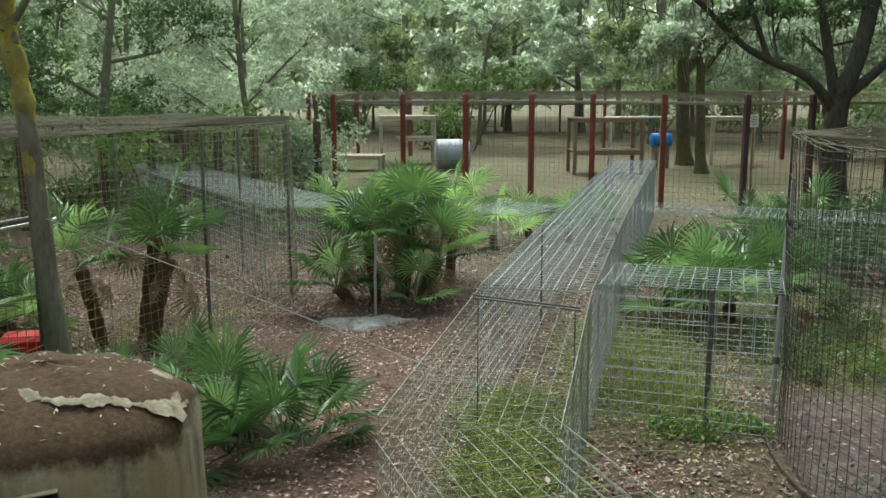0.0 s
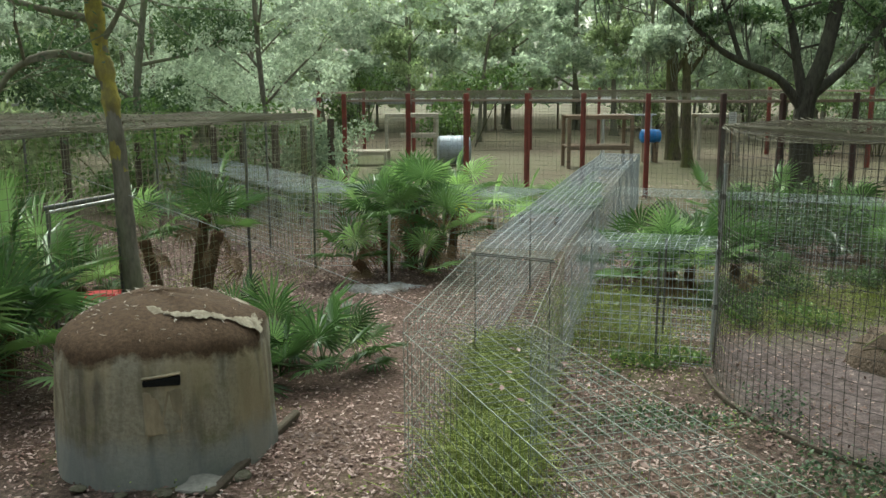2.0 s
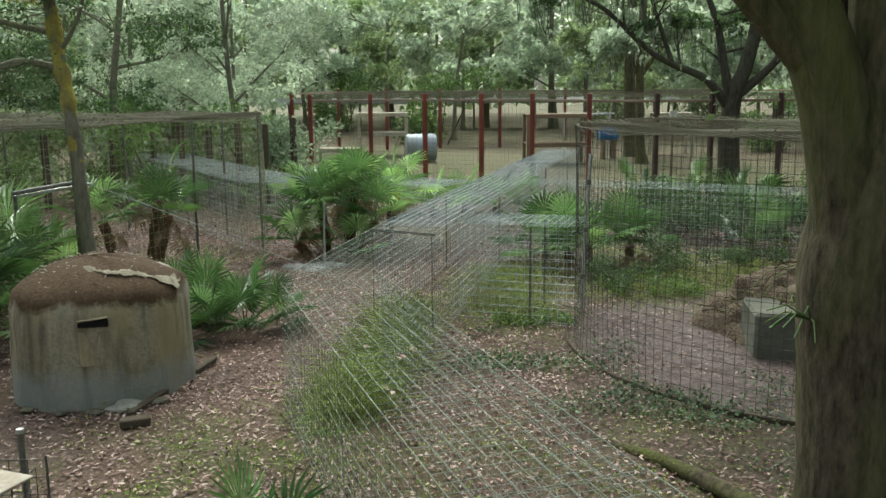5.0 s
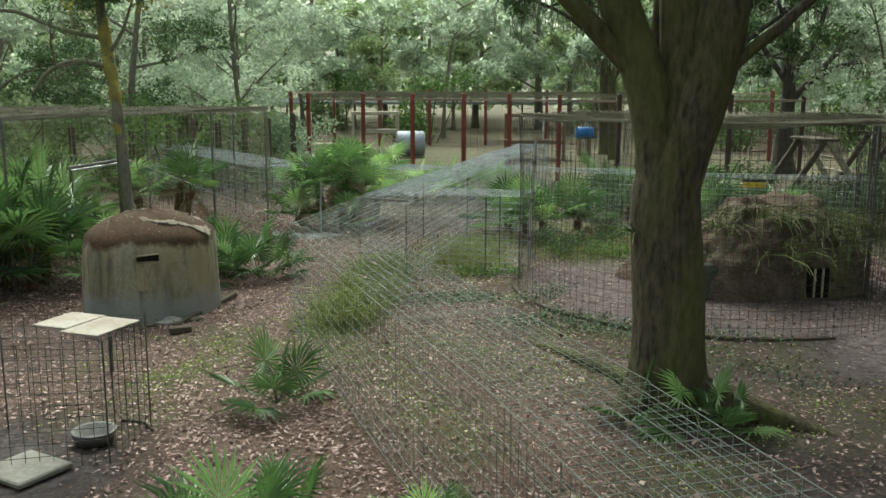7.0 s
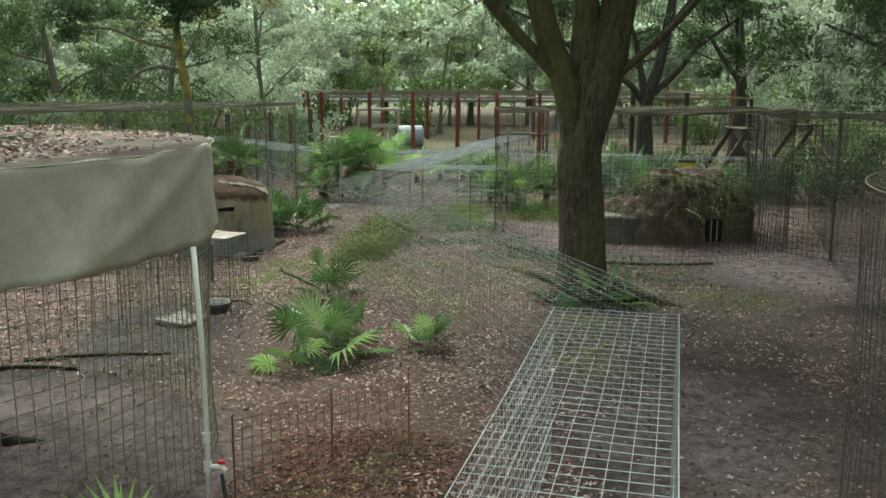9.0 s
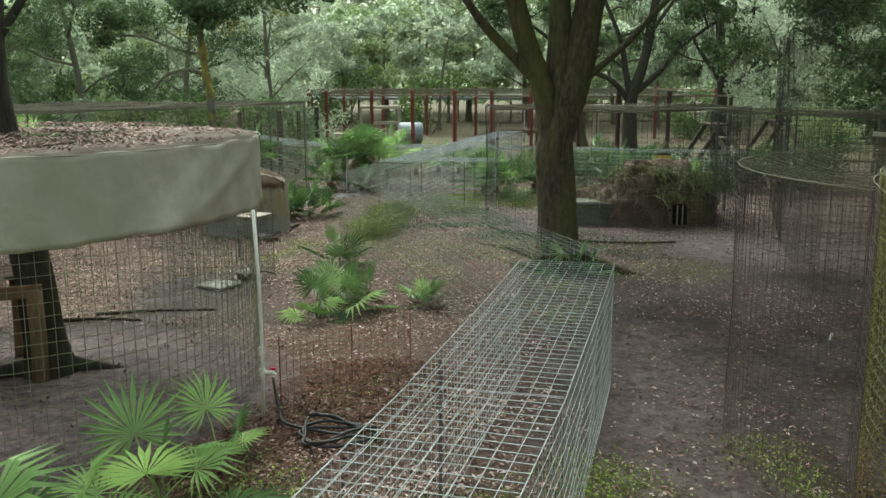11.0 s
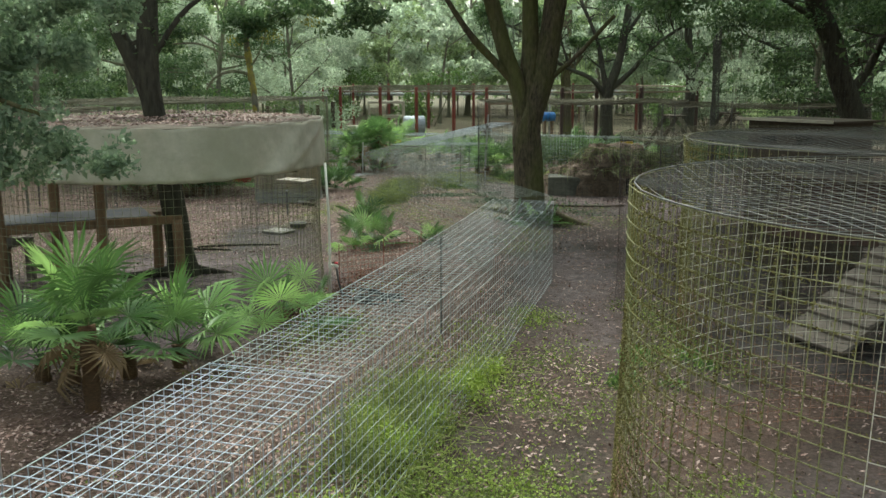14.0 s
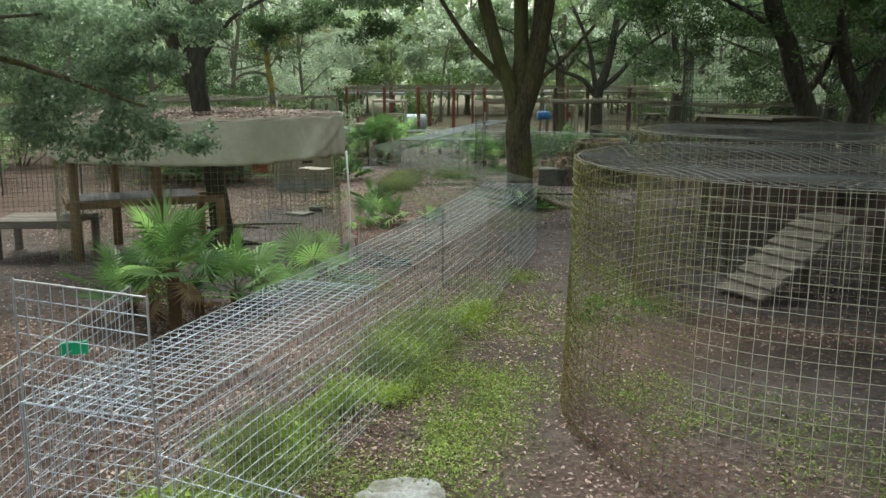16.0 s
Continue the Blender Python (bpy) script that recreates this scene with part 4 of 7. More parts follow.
# ---- concrete den ----
def concrete_den():
    t = thing("concrete_den", pose(-2.33, 5.33, 0), "domed concrete animal den with brown algae and a viewing slit", "animal den")
    m, n, l, b = material("stained_concrete", 0.92)
    fine, mid = noise_fac(m, 30, 6, 0.7), noise_fac(m, 3.2, 5, 0.65, shift=4)
    streak = noise_fac(m, 5.0, 4, 0.6, stretch=(1, 1, 0.13), shift=1)
    base = ramp(m, fine, [(0.3, (0.2, 0.175, 0.125)), (0.7, (0.35, 0.31, 0.235))])
    base = mix(m, ramp(m, streak, [(0.44, white(0)), (0.6, white(0.8))]), base, (0.1, 0.084, 0.06))
    base = mix(m, ramp(m, noise_fac(m, 3.0, 4, 0.6, stretch=(1, 1, 0.2), shift=9), [(0.5, white(0)), (0.64, white(0.7))]), base, (0.36, 0.29, 0.18))
    base = mix(m, ramp(m, mid, [(0.52, white(0)), (0.72, white(0.6))]), base, (0.12, 0.12, 0.05))
    tc, sep = n.new("ShaderNodeTexCoord"), n.new("ShaderNodeSeparateXYZ")
    l.new(tc.outputs["Object"], sep.inputs[0])
    add = n.new("ShaderNodeMath")
    add.operation = "MULTIPLY_ADD"
    l.new(mid, add.inputs[0])
    add.inputs[1].default_value = 0.42
    l.new(sep.outputs["Z"], add.inputs[2])
    scale = n.new("ShaderNodeMapRange")
    scale.inputs["From Min"].default_value, scale.inputs["From Max"].default_value = 1.11, 1.19
    l.new(add.outputs[0], scale.inputs["Value"])
    base = mix(m, scale.outputs[0], base, ramp(m, fine, [(0.3, (0.038, 0.023, 0.014)), (0.7, (0.105, 0.066, 0.038))]))
    low = n.new("ShaderNodeMapRange")
    low.inputs["From Min"].default_value, low.inputs["From Max"].default_value = 0.6, 0.42
    l.new(add.outputs[0], low.inputs["Value"])
    half = n.new("ShaderNodeMath")
    half.operation = "MULTIPLY"
    half.inputs[1].default_value = 0.6
    l.new(low.outputs[0], half.inputs[0])
    base = mix(m, half.outputs[0], base, (0.25, 0.265, 0.265))
    l.new(base, b.inputs["Base Color"])
    bump(m, fine, 0.6, 0.012)
    # shell turned from a profile, uneven by hand
    prof = [(0.835, -0.12), (0.84, 0.0), (0.832, 0.25), (0.825, 0.5), (0.82, 0.75), (0.812, 0.88), (0.795, 0.975), (0.765, 1.045), (0.66, 1.12), (0.5, 1.20), (0.3, 1.265), (0.12, 1.29), (0.0, 1.295)]
    seg, verts, faces = 88, [], []
    for j, (r, z) in enumerate(prof):
        for i in range(seg):
            a = 2 * math.pi * i / seg
            w = 0.018 * math.sin(a * 3 + 1) + 0.010 * math.sin(a * 7 + z * 5) + 0.007 * math.sin(a * 13 + z * 9)
            sq = 1.0 + 0.03 * abs(math.sin(2 * a))
            verts.append(((r * sq + w * min(1, r * 3)) * math.cos(a), (r * sq + w * min(1, r * 3)) * math.sin(a), z + 0.012 * math.sin(a * 5 + j) * (z > 0.9)))
    face_dir = -1.27
    for j in range(len(prof) - 1):
        for i in range(seg):
            k = (i + 1) % seg
            faces.append((j * seg + i, j * seg + k, (j + 1) * seg + k, (j + 1) * seg + i))
    link_mesh("shell", verts, faces, m, t, smooth=True)
    ux, uy = math.cos(face_dir), math.sin(face_dir)
    turn = Matrix.Rotation(face_dir + math.pi / 2, 4, "Z")
    # solid block in the wall; its black is the slit's inner shade
    slit = box_bm((0.26, 0.05, 0.06), (ux * 0.83, uy * 0.83, 0.81), turn, 0.008)
    for v in slit.verts:
        along = (v.co.x * -uy + v.co.y * ux) / 0.13
        v.co.z += 0.012 * along + (0.014 * math.sin(along * 5) if v.co.z < 0.81 else 0.006 * math.sin(along * 4 + 1))
    opening = part("viewing_slit", slit, M_VOID, t, "dark viewing slit")
    part("slit_lip", box_bm((0.27, 0.05, 0.014), (ux * 0.828, uy * 0.83, 0.853), turn @ Matrix.Rotation(-0.08, 4, "Y"), 0.006), m, opening, "thin concrete lip")
    part("patch_panel", box_bm((0.27, 0.03, 0.34), (ux * 0.8195, uy * 0.8195, 0.575), turn, 0.012), two_scale("pale_render_patch", (0.27, 0.215, 0.14), (0.42, 0.34, 0.23), (0.16, 0.135, 0.095), 3.4, 26, 0.92, 0.0, 0.5, 0.008, (1, 1, 0.4), 0.8), t, "slightly proud rendered patch below the slit")
    # the pale crust of bare render along the dome's edge, a ragged ribbon
    verts, faces, cnt = [], [], 64
    course = [(-104, 0.3), (-78, 0.41), (-55, 0.5), (-34, 0.56), (-21, 0.67), (-9, 0.755), (4, 0.74), (18, 0.68), (28, 0.59)]
    line = smooth_line([(q * math.cos(radians(a)), q * math.sin(radians(a)), 0) for a, q in course], 8)
    for i in range(cnt + 1):
        f = i / cnt
        p, p2 = Vector(line[i]), Vector(line[min(cnt, i + 1)]) if i < cnt else Vector(line[i]) * 2 - Vector(line[i - 1])
        side = Vector((-(p2 - p).y, (p2 - p).x, 0)).normalized()
        half_w = (0.035 + 0.012 * math.sin(f * 23) + 0.012 * math.sin(f * 61) + 0.01 * math.sin(f * 143) + 0.02 * (f > 0.55)) * min(1, f * 22 + 0.2, (1 - f) * 16 + 0.2)
        for k in (-1, 0, 1):
            c = p + side * (k * half_w)
            a = math.atan2(c.y, c.x)
            q = (c.length - 0.014) / (1.0 + 0.03 * abs(math.sin(2 * a)))
            z = float(np.interp(q, [0.0, 0.12, 0.3, 0.5, 0.66, 0.765, 0.825], [1.295, 1.29, 1.265, 1.2, 1.12, 1.045, 0.975]))
            verts.append((c.x, c.y, z + (0.009 if k == 0 else 0.001)))
    for i in range(cnt):
        for s in (0, 1):
            k = i * 3 + s
            faces.append((k, k + 3, k + 4, k + 1))
    link_mesh("render_crust", verts, faces, two_scale("pale_render", (0.2, 0.17, 0.12), (0.37, 0.33, 0.255), (0.12, 0.095, 0.065), 9, 34, 0.95, 0.0, 0.6, 0.01, amount=0.9), t, "flaked ribbon of pale render", True)
    part("kerb_board", beam_bm((0.6, -1.0, 0.02), (0.93, 0.62, 0.04), 0.07, 0.08, 0.015), M_DARKWOOD, t, "dark rotten kerb board")


def foot_stones():
    rng = np.random.default_rng(612)
    worn = two_scale("mossy_stone", (0.06, 0.055, 0.035), (0.15, 0.135, 0.1), (0.09, 0.1, 0.035), 5, 30, 0.95, 0.0, 0.6, 0.01)
    for k, (a, size) in enumerate(((-2.0, 0.06), (-1.62, 0.05), (-1.3, 0.08), (-1.0, 0.17), (-0.72, 0.09))):
        bm = bmesh.new()
        bmesh.ops.create_icosphere(bm, subdivisions=3, radius=size)
        for v in bm.verts:
            v.co *= 1 + 0.4 * noise.noise(v.co * 8 + Vector((k, 0, 0))) + 0.15 * noise.noise(v.co * 22)
            v.co.z *= 0.34
        ob = part("stone", bm, M_SLAB if k == 3 else worn, None)
        ob.matrix_basis = pose(-2.33 + 0.95 * math.cos(a), 5.33 + 0.95 * math.sin(a), 0.015, 0, 0, rng.uniform(0, 360))
        tagged(ob, "flat pale stone at the den's foot" if k == 3 else "small mossy stone at the den's foot", "stone", "stones at the den's foot")


concrete_den()
foot_stones()
tagged(part("brick", box_bm((0.26, 0.12, 0.08), (0, 0, 0.04), Matrix.Rotation(0.4, 4, "Z"), 0.01), M_DARKWOOD, None), "loose dark timber block beside the concrete den", "block").matrix_basis = pose(-1.6, 4.12, 0)


# ---- earth den inside the round cage ----
def earth_den():
    t = thing("earth_den", pose(5.85, 7.25, 0), "low block den buried under an earth bank with grass tufts", "animal den")
    verts, faces, nu, nv = [], [], 130, 30
    for j in range(nv + 1):
        f = j / nv
        for i in range(nu):
            a = 2 * math.pi * i / nu
            w = 1 + 0.08 * math.sin(a * 3 + 0.5) + 0.04 * math.sin(a * 7 + f * 5)
            slope = max(0, -math.cos(a + 0.3)) ** 0.6
            r = (1 - slope) * math.cos(f * math.pi / 2) ** 0.55 + slope * (1 - f)
            high = 1.24 * ((1 - slope) * math.sin(f * math.pi / 2) ** 0.85 + slope * f ** 0.9)
            q = Vector((1.75 * r * w * math.cos(a), 1.35 * r * w * math.sin(a), high))
            k = 0.16 * noise.noise(q * 1.7) + 0.09 * noise.noise(q * 4.1) + 0.055 * noise.noise(q * 9.0) + 0.03 * noise.noise(q * 19.0)
            q = q + Vector((math.cos(a), math.sin(a), 0.8)) * k * min(1, 6 * f)
            verts.append((q.x, q.y, q.z - 0.12 * (f == 0)))
    for j in range(nv):
        for i in range(nu):
            b = (i + 1) % nu
            faces.append((j * nu + i, j * nu + b, (j + 1) * nu + b, (j + 1) * nu + i))
    link_mesh("bank", verts, faces, M_EARTH, t, smooth=True)
    part("wall_block", box_bm((1.15, 0.8, 0.54), (-0.84, -0.82, 0.22), Matrix.Rotation(-0.12, 4, "Z"), 0.03), two_scale("wet_dark_block", (0.06, 0.06, 0.048), (0.12, 0.118, 0.095), (0.22, 0.215, 0.175), 2.2, 20, 0.9, 0.0, 0.5, 0.01, amount=0.7), t, "weathered concrete block wall")
    mossy = two_scale("mossy_earth", (0.12, 0.092, 0.062), (0.27, 0.22, 0.155), (0.17, 0.175, 0.07), 2.2, 18, 0.95, 0.0, 1.0, 0.04, amount=0.75)
    verts, faces, nu, nv = [], [], 60, 22
    for j in range(nv + 1):
        f = j / nv * math.pi / 2
        for i in range(nu):
            a = 2 * math.pi * i / nu
            q = Vector((1.05 * math.cos(f) ** 0.6 * math.cos(a), 0.62 * math.cos(f) ** 0.6 * math.sin(a), 0.86 * math.sin(f) ** 0.9))
            k = 1 + 0.16 * noise.noise(q * 2.1 + Vector((3, 0, 0))) + 0.09 * noise.noise(q * 5.3) + 0.04 * noise.noise(q * 12)
            verts.append((0.5 + q.x * k, -0.68 + q.y * k, q.z * k - 0.08 * (j == 0)))
    for j in range(nv):
        for i in range(nu):
            b = (i + 1) % nu
            faces.append((j * nu + i, j * nu + b, (j + 1) * nu + b, (j + 1) * nu + i))
    link_mesh("earth_shoulder", verts, faces, mossy, t, "mossy earth shoulder round the opening", True)
    rng = np.random.default_rng(33)
    q = np.array(verts)[rng.choice(len(verts), 1500)] + rng.normal(size=(1500, 3)) * 0.02
    tagged(link_mesh("creeping_leaves", *leaves(q, 0.07, rng, aspect=0.35), M_TUFT, t, "creeping green leaves on the earth"), kind="stuff")
    # closed block coloured as the shade within the den
    hole = part("opening", box_bm((0.3, 0.1, 0.42), (0.72, -1.26, 0.25), None, 0.02), M_VOID, t, "dark den opening")
    for s in (-0.06, 0.05):
        part("bar", box_bm((0.025, 0.02, 0.4), (0.72 + s, -1.325, 0.25), None, 0.004), M_PALEWOOD, hole, "pale wooden bar")
    rng = np.random.default_rng(31)
    # hanging tufts of grass on the bank
    segs = []
    for k in range(30):
        a, f = (rng.uniform(-2.4, 0.1), rng.uniform(0.3, 0.85)) if k % 3 else (rng.uniform(-1.0, -0.2), rng.uniform(0.3, 0.7))
        r = math.cos(f * math.pi / 2) ** 0.55
        c = Vector((1.75 * r * math.cos(a), 1.35 * r * math.sin(a), 1.12 * math.sin(f * math.pi / 2) ** 0.85))
        for b in range(int(rng.integers(8, 24))):
            d = Vector((rng.normal() * 0.18 + math.cos(a) * 0.16, rng.normal() * 0.18 + math.sin(a) * 0.16, rng.uniform(0.05, 0.2)))
            segs += chain([c, c + d, c + d * 1.7 + Vector((0, 0, -0.12)), c + d * 2.0 + Vector((0, 0, -0.3))])
    tagged(link_mesh("grass_tufts", *rods(segs, 0.0048), M_TUFT, t, "drooping grass tufts"), kind="stuff")
    # dead sticks lying on the slope
    segs = []
    for k in range(90):
        a, f = rng.uniform(1.6, 4.6), rng.uniform(0.05, 0.7)
        slope = max(0, -math.cos(a + 0.3)) ** 0.6
        r = (1 - slope) * math.cos(f * math.pi / 2) ** 0.55 + slope * (1 - f)
        c = Vector((1.75 * r * math.cos(a), 1.35 * r * math.sin(a), 1.12 * ((1 - slope) * math.sin(f * math.pi / 2) ** 0.85 + slope * f ** 0.9) + 0.05))
        w = Vector((rng.normal() - 0.5 * math.sin(a), rng.normal() + 0.5 * math.cos(a), rng.normal() * 0.2)).normalized() * rng.uniform(0.05, 0.2)
        segs += chain([c - w, c + Vector((0, 0, 0.03)), c + w])
    tagged(link_mesh("dead_sticks", *rods(segs, 0.007), M_BARK, t, "dead sticks on the slope"), kind="stuff")
    q = np.array(verts)
    q = q[rng.choice(len(q), 2600)] + np.array([0, 0, 0.02])
    tagged(link_mesh("bank_leaves", *leaves(q, 0.075, rng, flat=0.5), M_LITTER, t, "brown leaves on the bank"), kind="stuff")


earth_den()


# ---- trees ----
def clumps(balls, rng, each=5):
    """Smaller uneven clumps in place of each ball, so that the crown has gaps and a ragged outline."""
    out = []
    for x, y, z, r, q in balls:
        for _ in range(each):
            d = Vector(rng.normal(size=3)).normalized() * r * rng.uniform(0.25, 0.95)
            out.append((x + d.x, y + d.y, z + d.z * q, r * rng.uniform(0.26, 0.5), rng.uniform(0.5, 0.9)))
    return out


def tree_parts(t, limbs, mat, crown=None, crown_mat=M_OAK, sides=12, trunk_rough=0.06, seed=0, crown_label="", r_twigs=0):
    """Limbs: rows of (points, first radius, last radius); the first is the trunk. crown: an array of leaf places with a leaf size."""
    for k, (pts, r0, r1) in enumerate(limbs):
        line = smooth_line(pts, 5)
        n = len(line)
        rad = [r0 + (r1 - r0) * (i / (n - 1)) ** 0.8 for i in range(n)]
        if k == 0:
            rad = [r * (1 + 0.75 * max(0, 1 - i / 5) ** 2) for i, r in enumerate(rad)]
        rng = random.Random(seed * 31 + k)
        if r0 > 0.205:
            many = smooth_line(line, 4)
            rad = [float(np.interp(i / (len(many) - 1), np.linspace(0, 1, n), rad)) for i in range(len(many))]
            v, f = tube(many, rad, 36)
            out = []
            for i, q in enumerate(v):
                c = many[min(i // 36, len(many) - 1)]
                d, a = Vector(q) - c, (i % 36) * 2 * math.pi / 36
                ridge = noise.noise(Vector((math.cos(a) * 4.2, math.sin(a) * 4.2, c.z * 1.1 + k * 5))) + 0.6 * noise.noise(Vector((math.cos(a) * 9, math.sin(a) * 9, c.z * 2.3 + k)))
                swell = noise.noise(Vector((math.cos(a) * 1.2, math.sin(a) * 1.2, c.z * 0.8 + k)))
                out.append(tuple(c + d * (1 + 0.07 * ridge + 0.12 * swell)))
            v = out
        else:
            v, f = tube(line, rad, sides if k == 0 else 8)
            v = [(x + trunk_rough * r0 * math.sin(z * 9 + x * 17 + k), y + trunk_rough * r0 * math.sin(z * 7 + y * 19), z) for x, y, z in v]
        link_mesh("trunk" if k == 0 else "limb", v, f, mat, t, smooth=True)
    rng = np.random.default_rng(seed + 400)
    segs, tips = [], []
    for pts, r0, r1 in limbs[1:] if r_twigs else []:
        line = smooth_line(pts, 4)
        if line[-1].z < 1.5:
            continue
        for _ in range(r_twigs):
            k = int(rng.integers(len(line) // 3, len(line)))
            way = Vector((rng.normal(), rng.normal(), rng.normal() * 0.5 + 0.35)).normalized()
            a, ln = line[k], rng.uniform(0.5, 1.3)
            b = a + way * ln * 0.5
            c = b + (way + Vector((rng.normal() * 0.35, rng.normal() * 0.35, rng.normal() * 0.3))) * ln * 0.5
            e = b + (way + Vector((rng.normal() * 0.6, rng.normal() * 0.6, rng.normal() * 0.4))) * ln * 0.4
            w = r0 * rng.uniform(0.12, 0.25)
            segs += [(a, b, w), (b, c, w * 0.7), (b, e, w * 0.55)]
            tips += [c, e]
    if segs:
        groups = [rods([q[:2] for q in segs if lo <= q[2] < hi], (lo + min(hi, 0.04)) / 2) for lo, hi in ((0, 0.012), (0.012, 0.025), (0.025, 9)) if any(lo <= q[2] < hi for q in segs)]
        verts, faces, base = [], [], 0
        for v, f in groups:
            verts += [tuple(q) for q in v]
            faces += [tuple(int(i) + base for i in q) for q in f]
            base = len(verts)
        tagged(link_mesh("twig_spray", verts, faces, mat, t), kind="stuff")
    if crown is not None:
        places, size = crown
        if tips:
            near = np.array([tuple(q) for q in tips])[rng.integers(0, len(tips), len(tips) * 22)]
            places = np.concatenate([places, near + rng.normal(size=near.shape) * 0.16])
        link_mesh("crown", *leaves(places, size, np.random.default_rng(seed + 900)), crown_mat, t, crown_label)


def grow(rng, lean, tall, r, forks=6, spread=2.8, first=0.25, low=6):
    """Limbs for a spreading tree and the clumps of leaves about them, with some hanging low."""
    top = Vector((lean[0], lean[1], tall))
    mid = Vector((lean[0] * 0.3 + rng.normal() * 0.1, lean[1] * 0.3, tall * 0.5))
    limbs, balls = [([(0, 0, -0.15), (mid.x * 0.25, mid.y * 0.25, tall * 0.2), mid, top], r, r * 0.5)], []
    for k in range(forks):
        f = first + (1 - first) * k / max(1, forks - 1)
        s = Vector((0, 0, 0)).lerp(mid, min(1, f * 2)) if f < 0.5 else mid.lerp(top, (f - 0.5) * 2)
        a = k * 2.4 + rng.uniform(-0.5, 0.5)
        ln = spread * rng.uniform(0.75, 1.25)
        e = s + Vector((math.cos(a) * ln, math.sin(a) * ln, ln * rng.uniform(0.2, 0.8)))
        m = s.lerp(e, 0.5) + Vector((rng.normal() * 0.25, rng.normal() * 0.25, rng.uniform(-0.1, 0.35)))
        limbs.append(([s, m, e], r * 0.4, r * 0.1))
        for q in (m, e, s.lerp(e, 0.75)):
            balls.append((*(q + Vector((rng.normal() * 0.4, rng.normal() * 0.4, rng.uniform(0, 0.6)))), rng.uniform(0.7, 1.3) * spread / 2.6, 0.65))
        for j in range(2):
            b = a + rng.uniform(-1.1, 1.1)
            e2 = m + Vector((math.cos(b) * ln * 0.5, math.sin(b) * ln * 0.5, ln * rng.uniform(0.0, 0.5)))
            limbs.append(([m, m.lerp(e2, 0.5) + Vector((0, 0, 0.12)), e2], r * 0.18, r * 0.06))
            balls.append((*e2, rng.uniform(0.6, 1.1) * spread / 2.6, 0.7))
    for k in range(low):
        a, d = rng.uniform(0, 6.28), spread * rng.uniform(0.5, 1.15)
        balls.append((math.cos(a) * d, math.sin(a) * d, rng.uniform(2.3, 3.9), rng.uniform(0.5, 1.0) * spread / 2.6, 0.8))
    return limbs, balls


def oak_by_path():
    """The dark forked oak that stands between the tunnel and the round cage."""
    t = thing("oak_tree", pose(3.55, 1.75, 0), "dark mossy oak with a forked trunk beside the wire tunnel", "tree")
    limbs = [
        ([(0, 0, -0.15), (0.0, 0, 0.5), (-0.02, 0, 1.2), (-0.06, 0, 1.9), (0.02, 0, 2.3), (0.25, 0.05, 3.1), (0.45, 0.1, 4.2), (0.65, 0.1, 6.0)], 0.365, 0.22),
        ([(-0.03, 0, 1.2), (-0.1, 0, 1.8), (-0.15, 0, 2.35), (-0.31, 0, 3.0), (-0.54, 0, 3.6), (-1.0, -0.1, 5.2)], 0.25, 0.15),
        ([(0.25, 0.02, 2.75), (0.5, -0.05, 3.1), (0.9, -0.1, 3.45), (1.7, -0.1, 4.3)], 0.065, 0.04),
        ([(0.0, 0.04, 1.5), (0.0, 0.05, 2.2), (0.02, 0.06, 3.0), (-0.02, 0.1, 4.2), (-0.06, 0.1, 6.0)], 0.25, 0.15),
        ([(-0.31, 0, 2.95), (-0.68, -0.05, 3.3), (-1.3, -0.2, 3.95), (-2.0, -0.4, 5.0)], 0.12, 0.05),
        ([(0.02, 0.1, 2.5), (-0.14, 0.25, 3.1), (-0.1, 0.35, 3.8), (0.0, 0.5, 5.0)], 0.075, 0.05),
        ([(0.1, 0, 0.2), (0.45, -0.2, 0.15), (0.85, -0.42, 0.05), (1.4, -0.7, -0.08)], 0.24, 0.05),
        ([(-0.05, -0.1, 0.3), (-0.3, -0.28, 0.1), (-0.6, -0.5, -0.08)], 0.2, 0.05),
        ([(-0.1, 0.2, 0.12), (-0.35, 0.9, 0.05), (-0.7, 1.55, 0.03), (-1.25, 2.25, -0.04)], 0.09, 0.04),
    ]
    rng = np.random.default_rng(41)
    balls = [(-1.5, 0, 5.8, 1.5, 0.5), (0.6, 0.3, 6.4, 1.8, 0.5), (2.0, 0.2, 5.8, 1.4, 0.5), (-2.6, -0.2, 5.2, 1.0, 0.5)]
    # unseen high clumps, added to shade the litter and the sandy cage
    over = [(0.4, 0.2, 6.9, 2.6, 0.35), (2.8, 1.5, 6.8, 2.4, 0.35), (-1.6, -1.8, 6.8, 2.2, 0.35), (1.2, -3.0, 6.8, 2.3, 0.35), (2.6, 3.8, 6.9, 2.4, 0.35), (-0.4, 3.2, 6.9, 2.2, 0.35), (1.6, 5.8, 7.1, 2.3, 0.35), (4.0, 5.6, 7.1, 2.4, 0.35), (3.4, -1.6, 6.8, 2.3, 0.35), (4.6, 2.6, 6.9, 2.4, 0.35), (-1.6, 5.6, 7.2, 2.0, 0.35)]
    tree_parts(t, limbs, M_BARK, (np.concatenate([in_balls(clumps(balls, rng, 7), 10000, rng), in_balls(clumps(over, rng, 7), 23000, rng)]), 0.15), sides=20, trunk_rough=0.07, seed=3)
    # a small epiphyte fern and dangling leaves
    segs = []
    for k in range(9):
        a = rng.uniform(2.4, 4.4)
        d = Vector((math.cos(a) * 0.13, math.sin(a) * 0.16, rng.uniform(0.02, 0.14)))
        c = Vector((-0.34, -0.12, 1.62))
        segs += chain([c, c + d, c + d * 1.8 + Vector((0, 0, -0.1))])
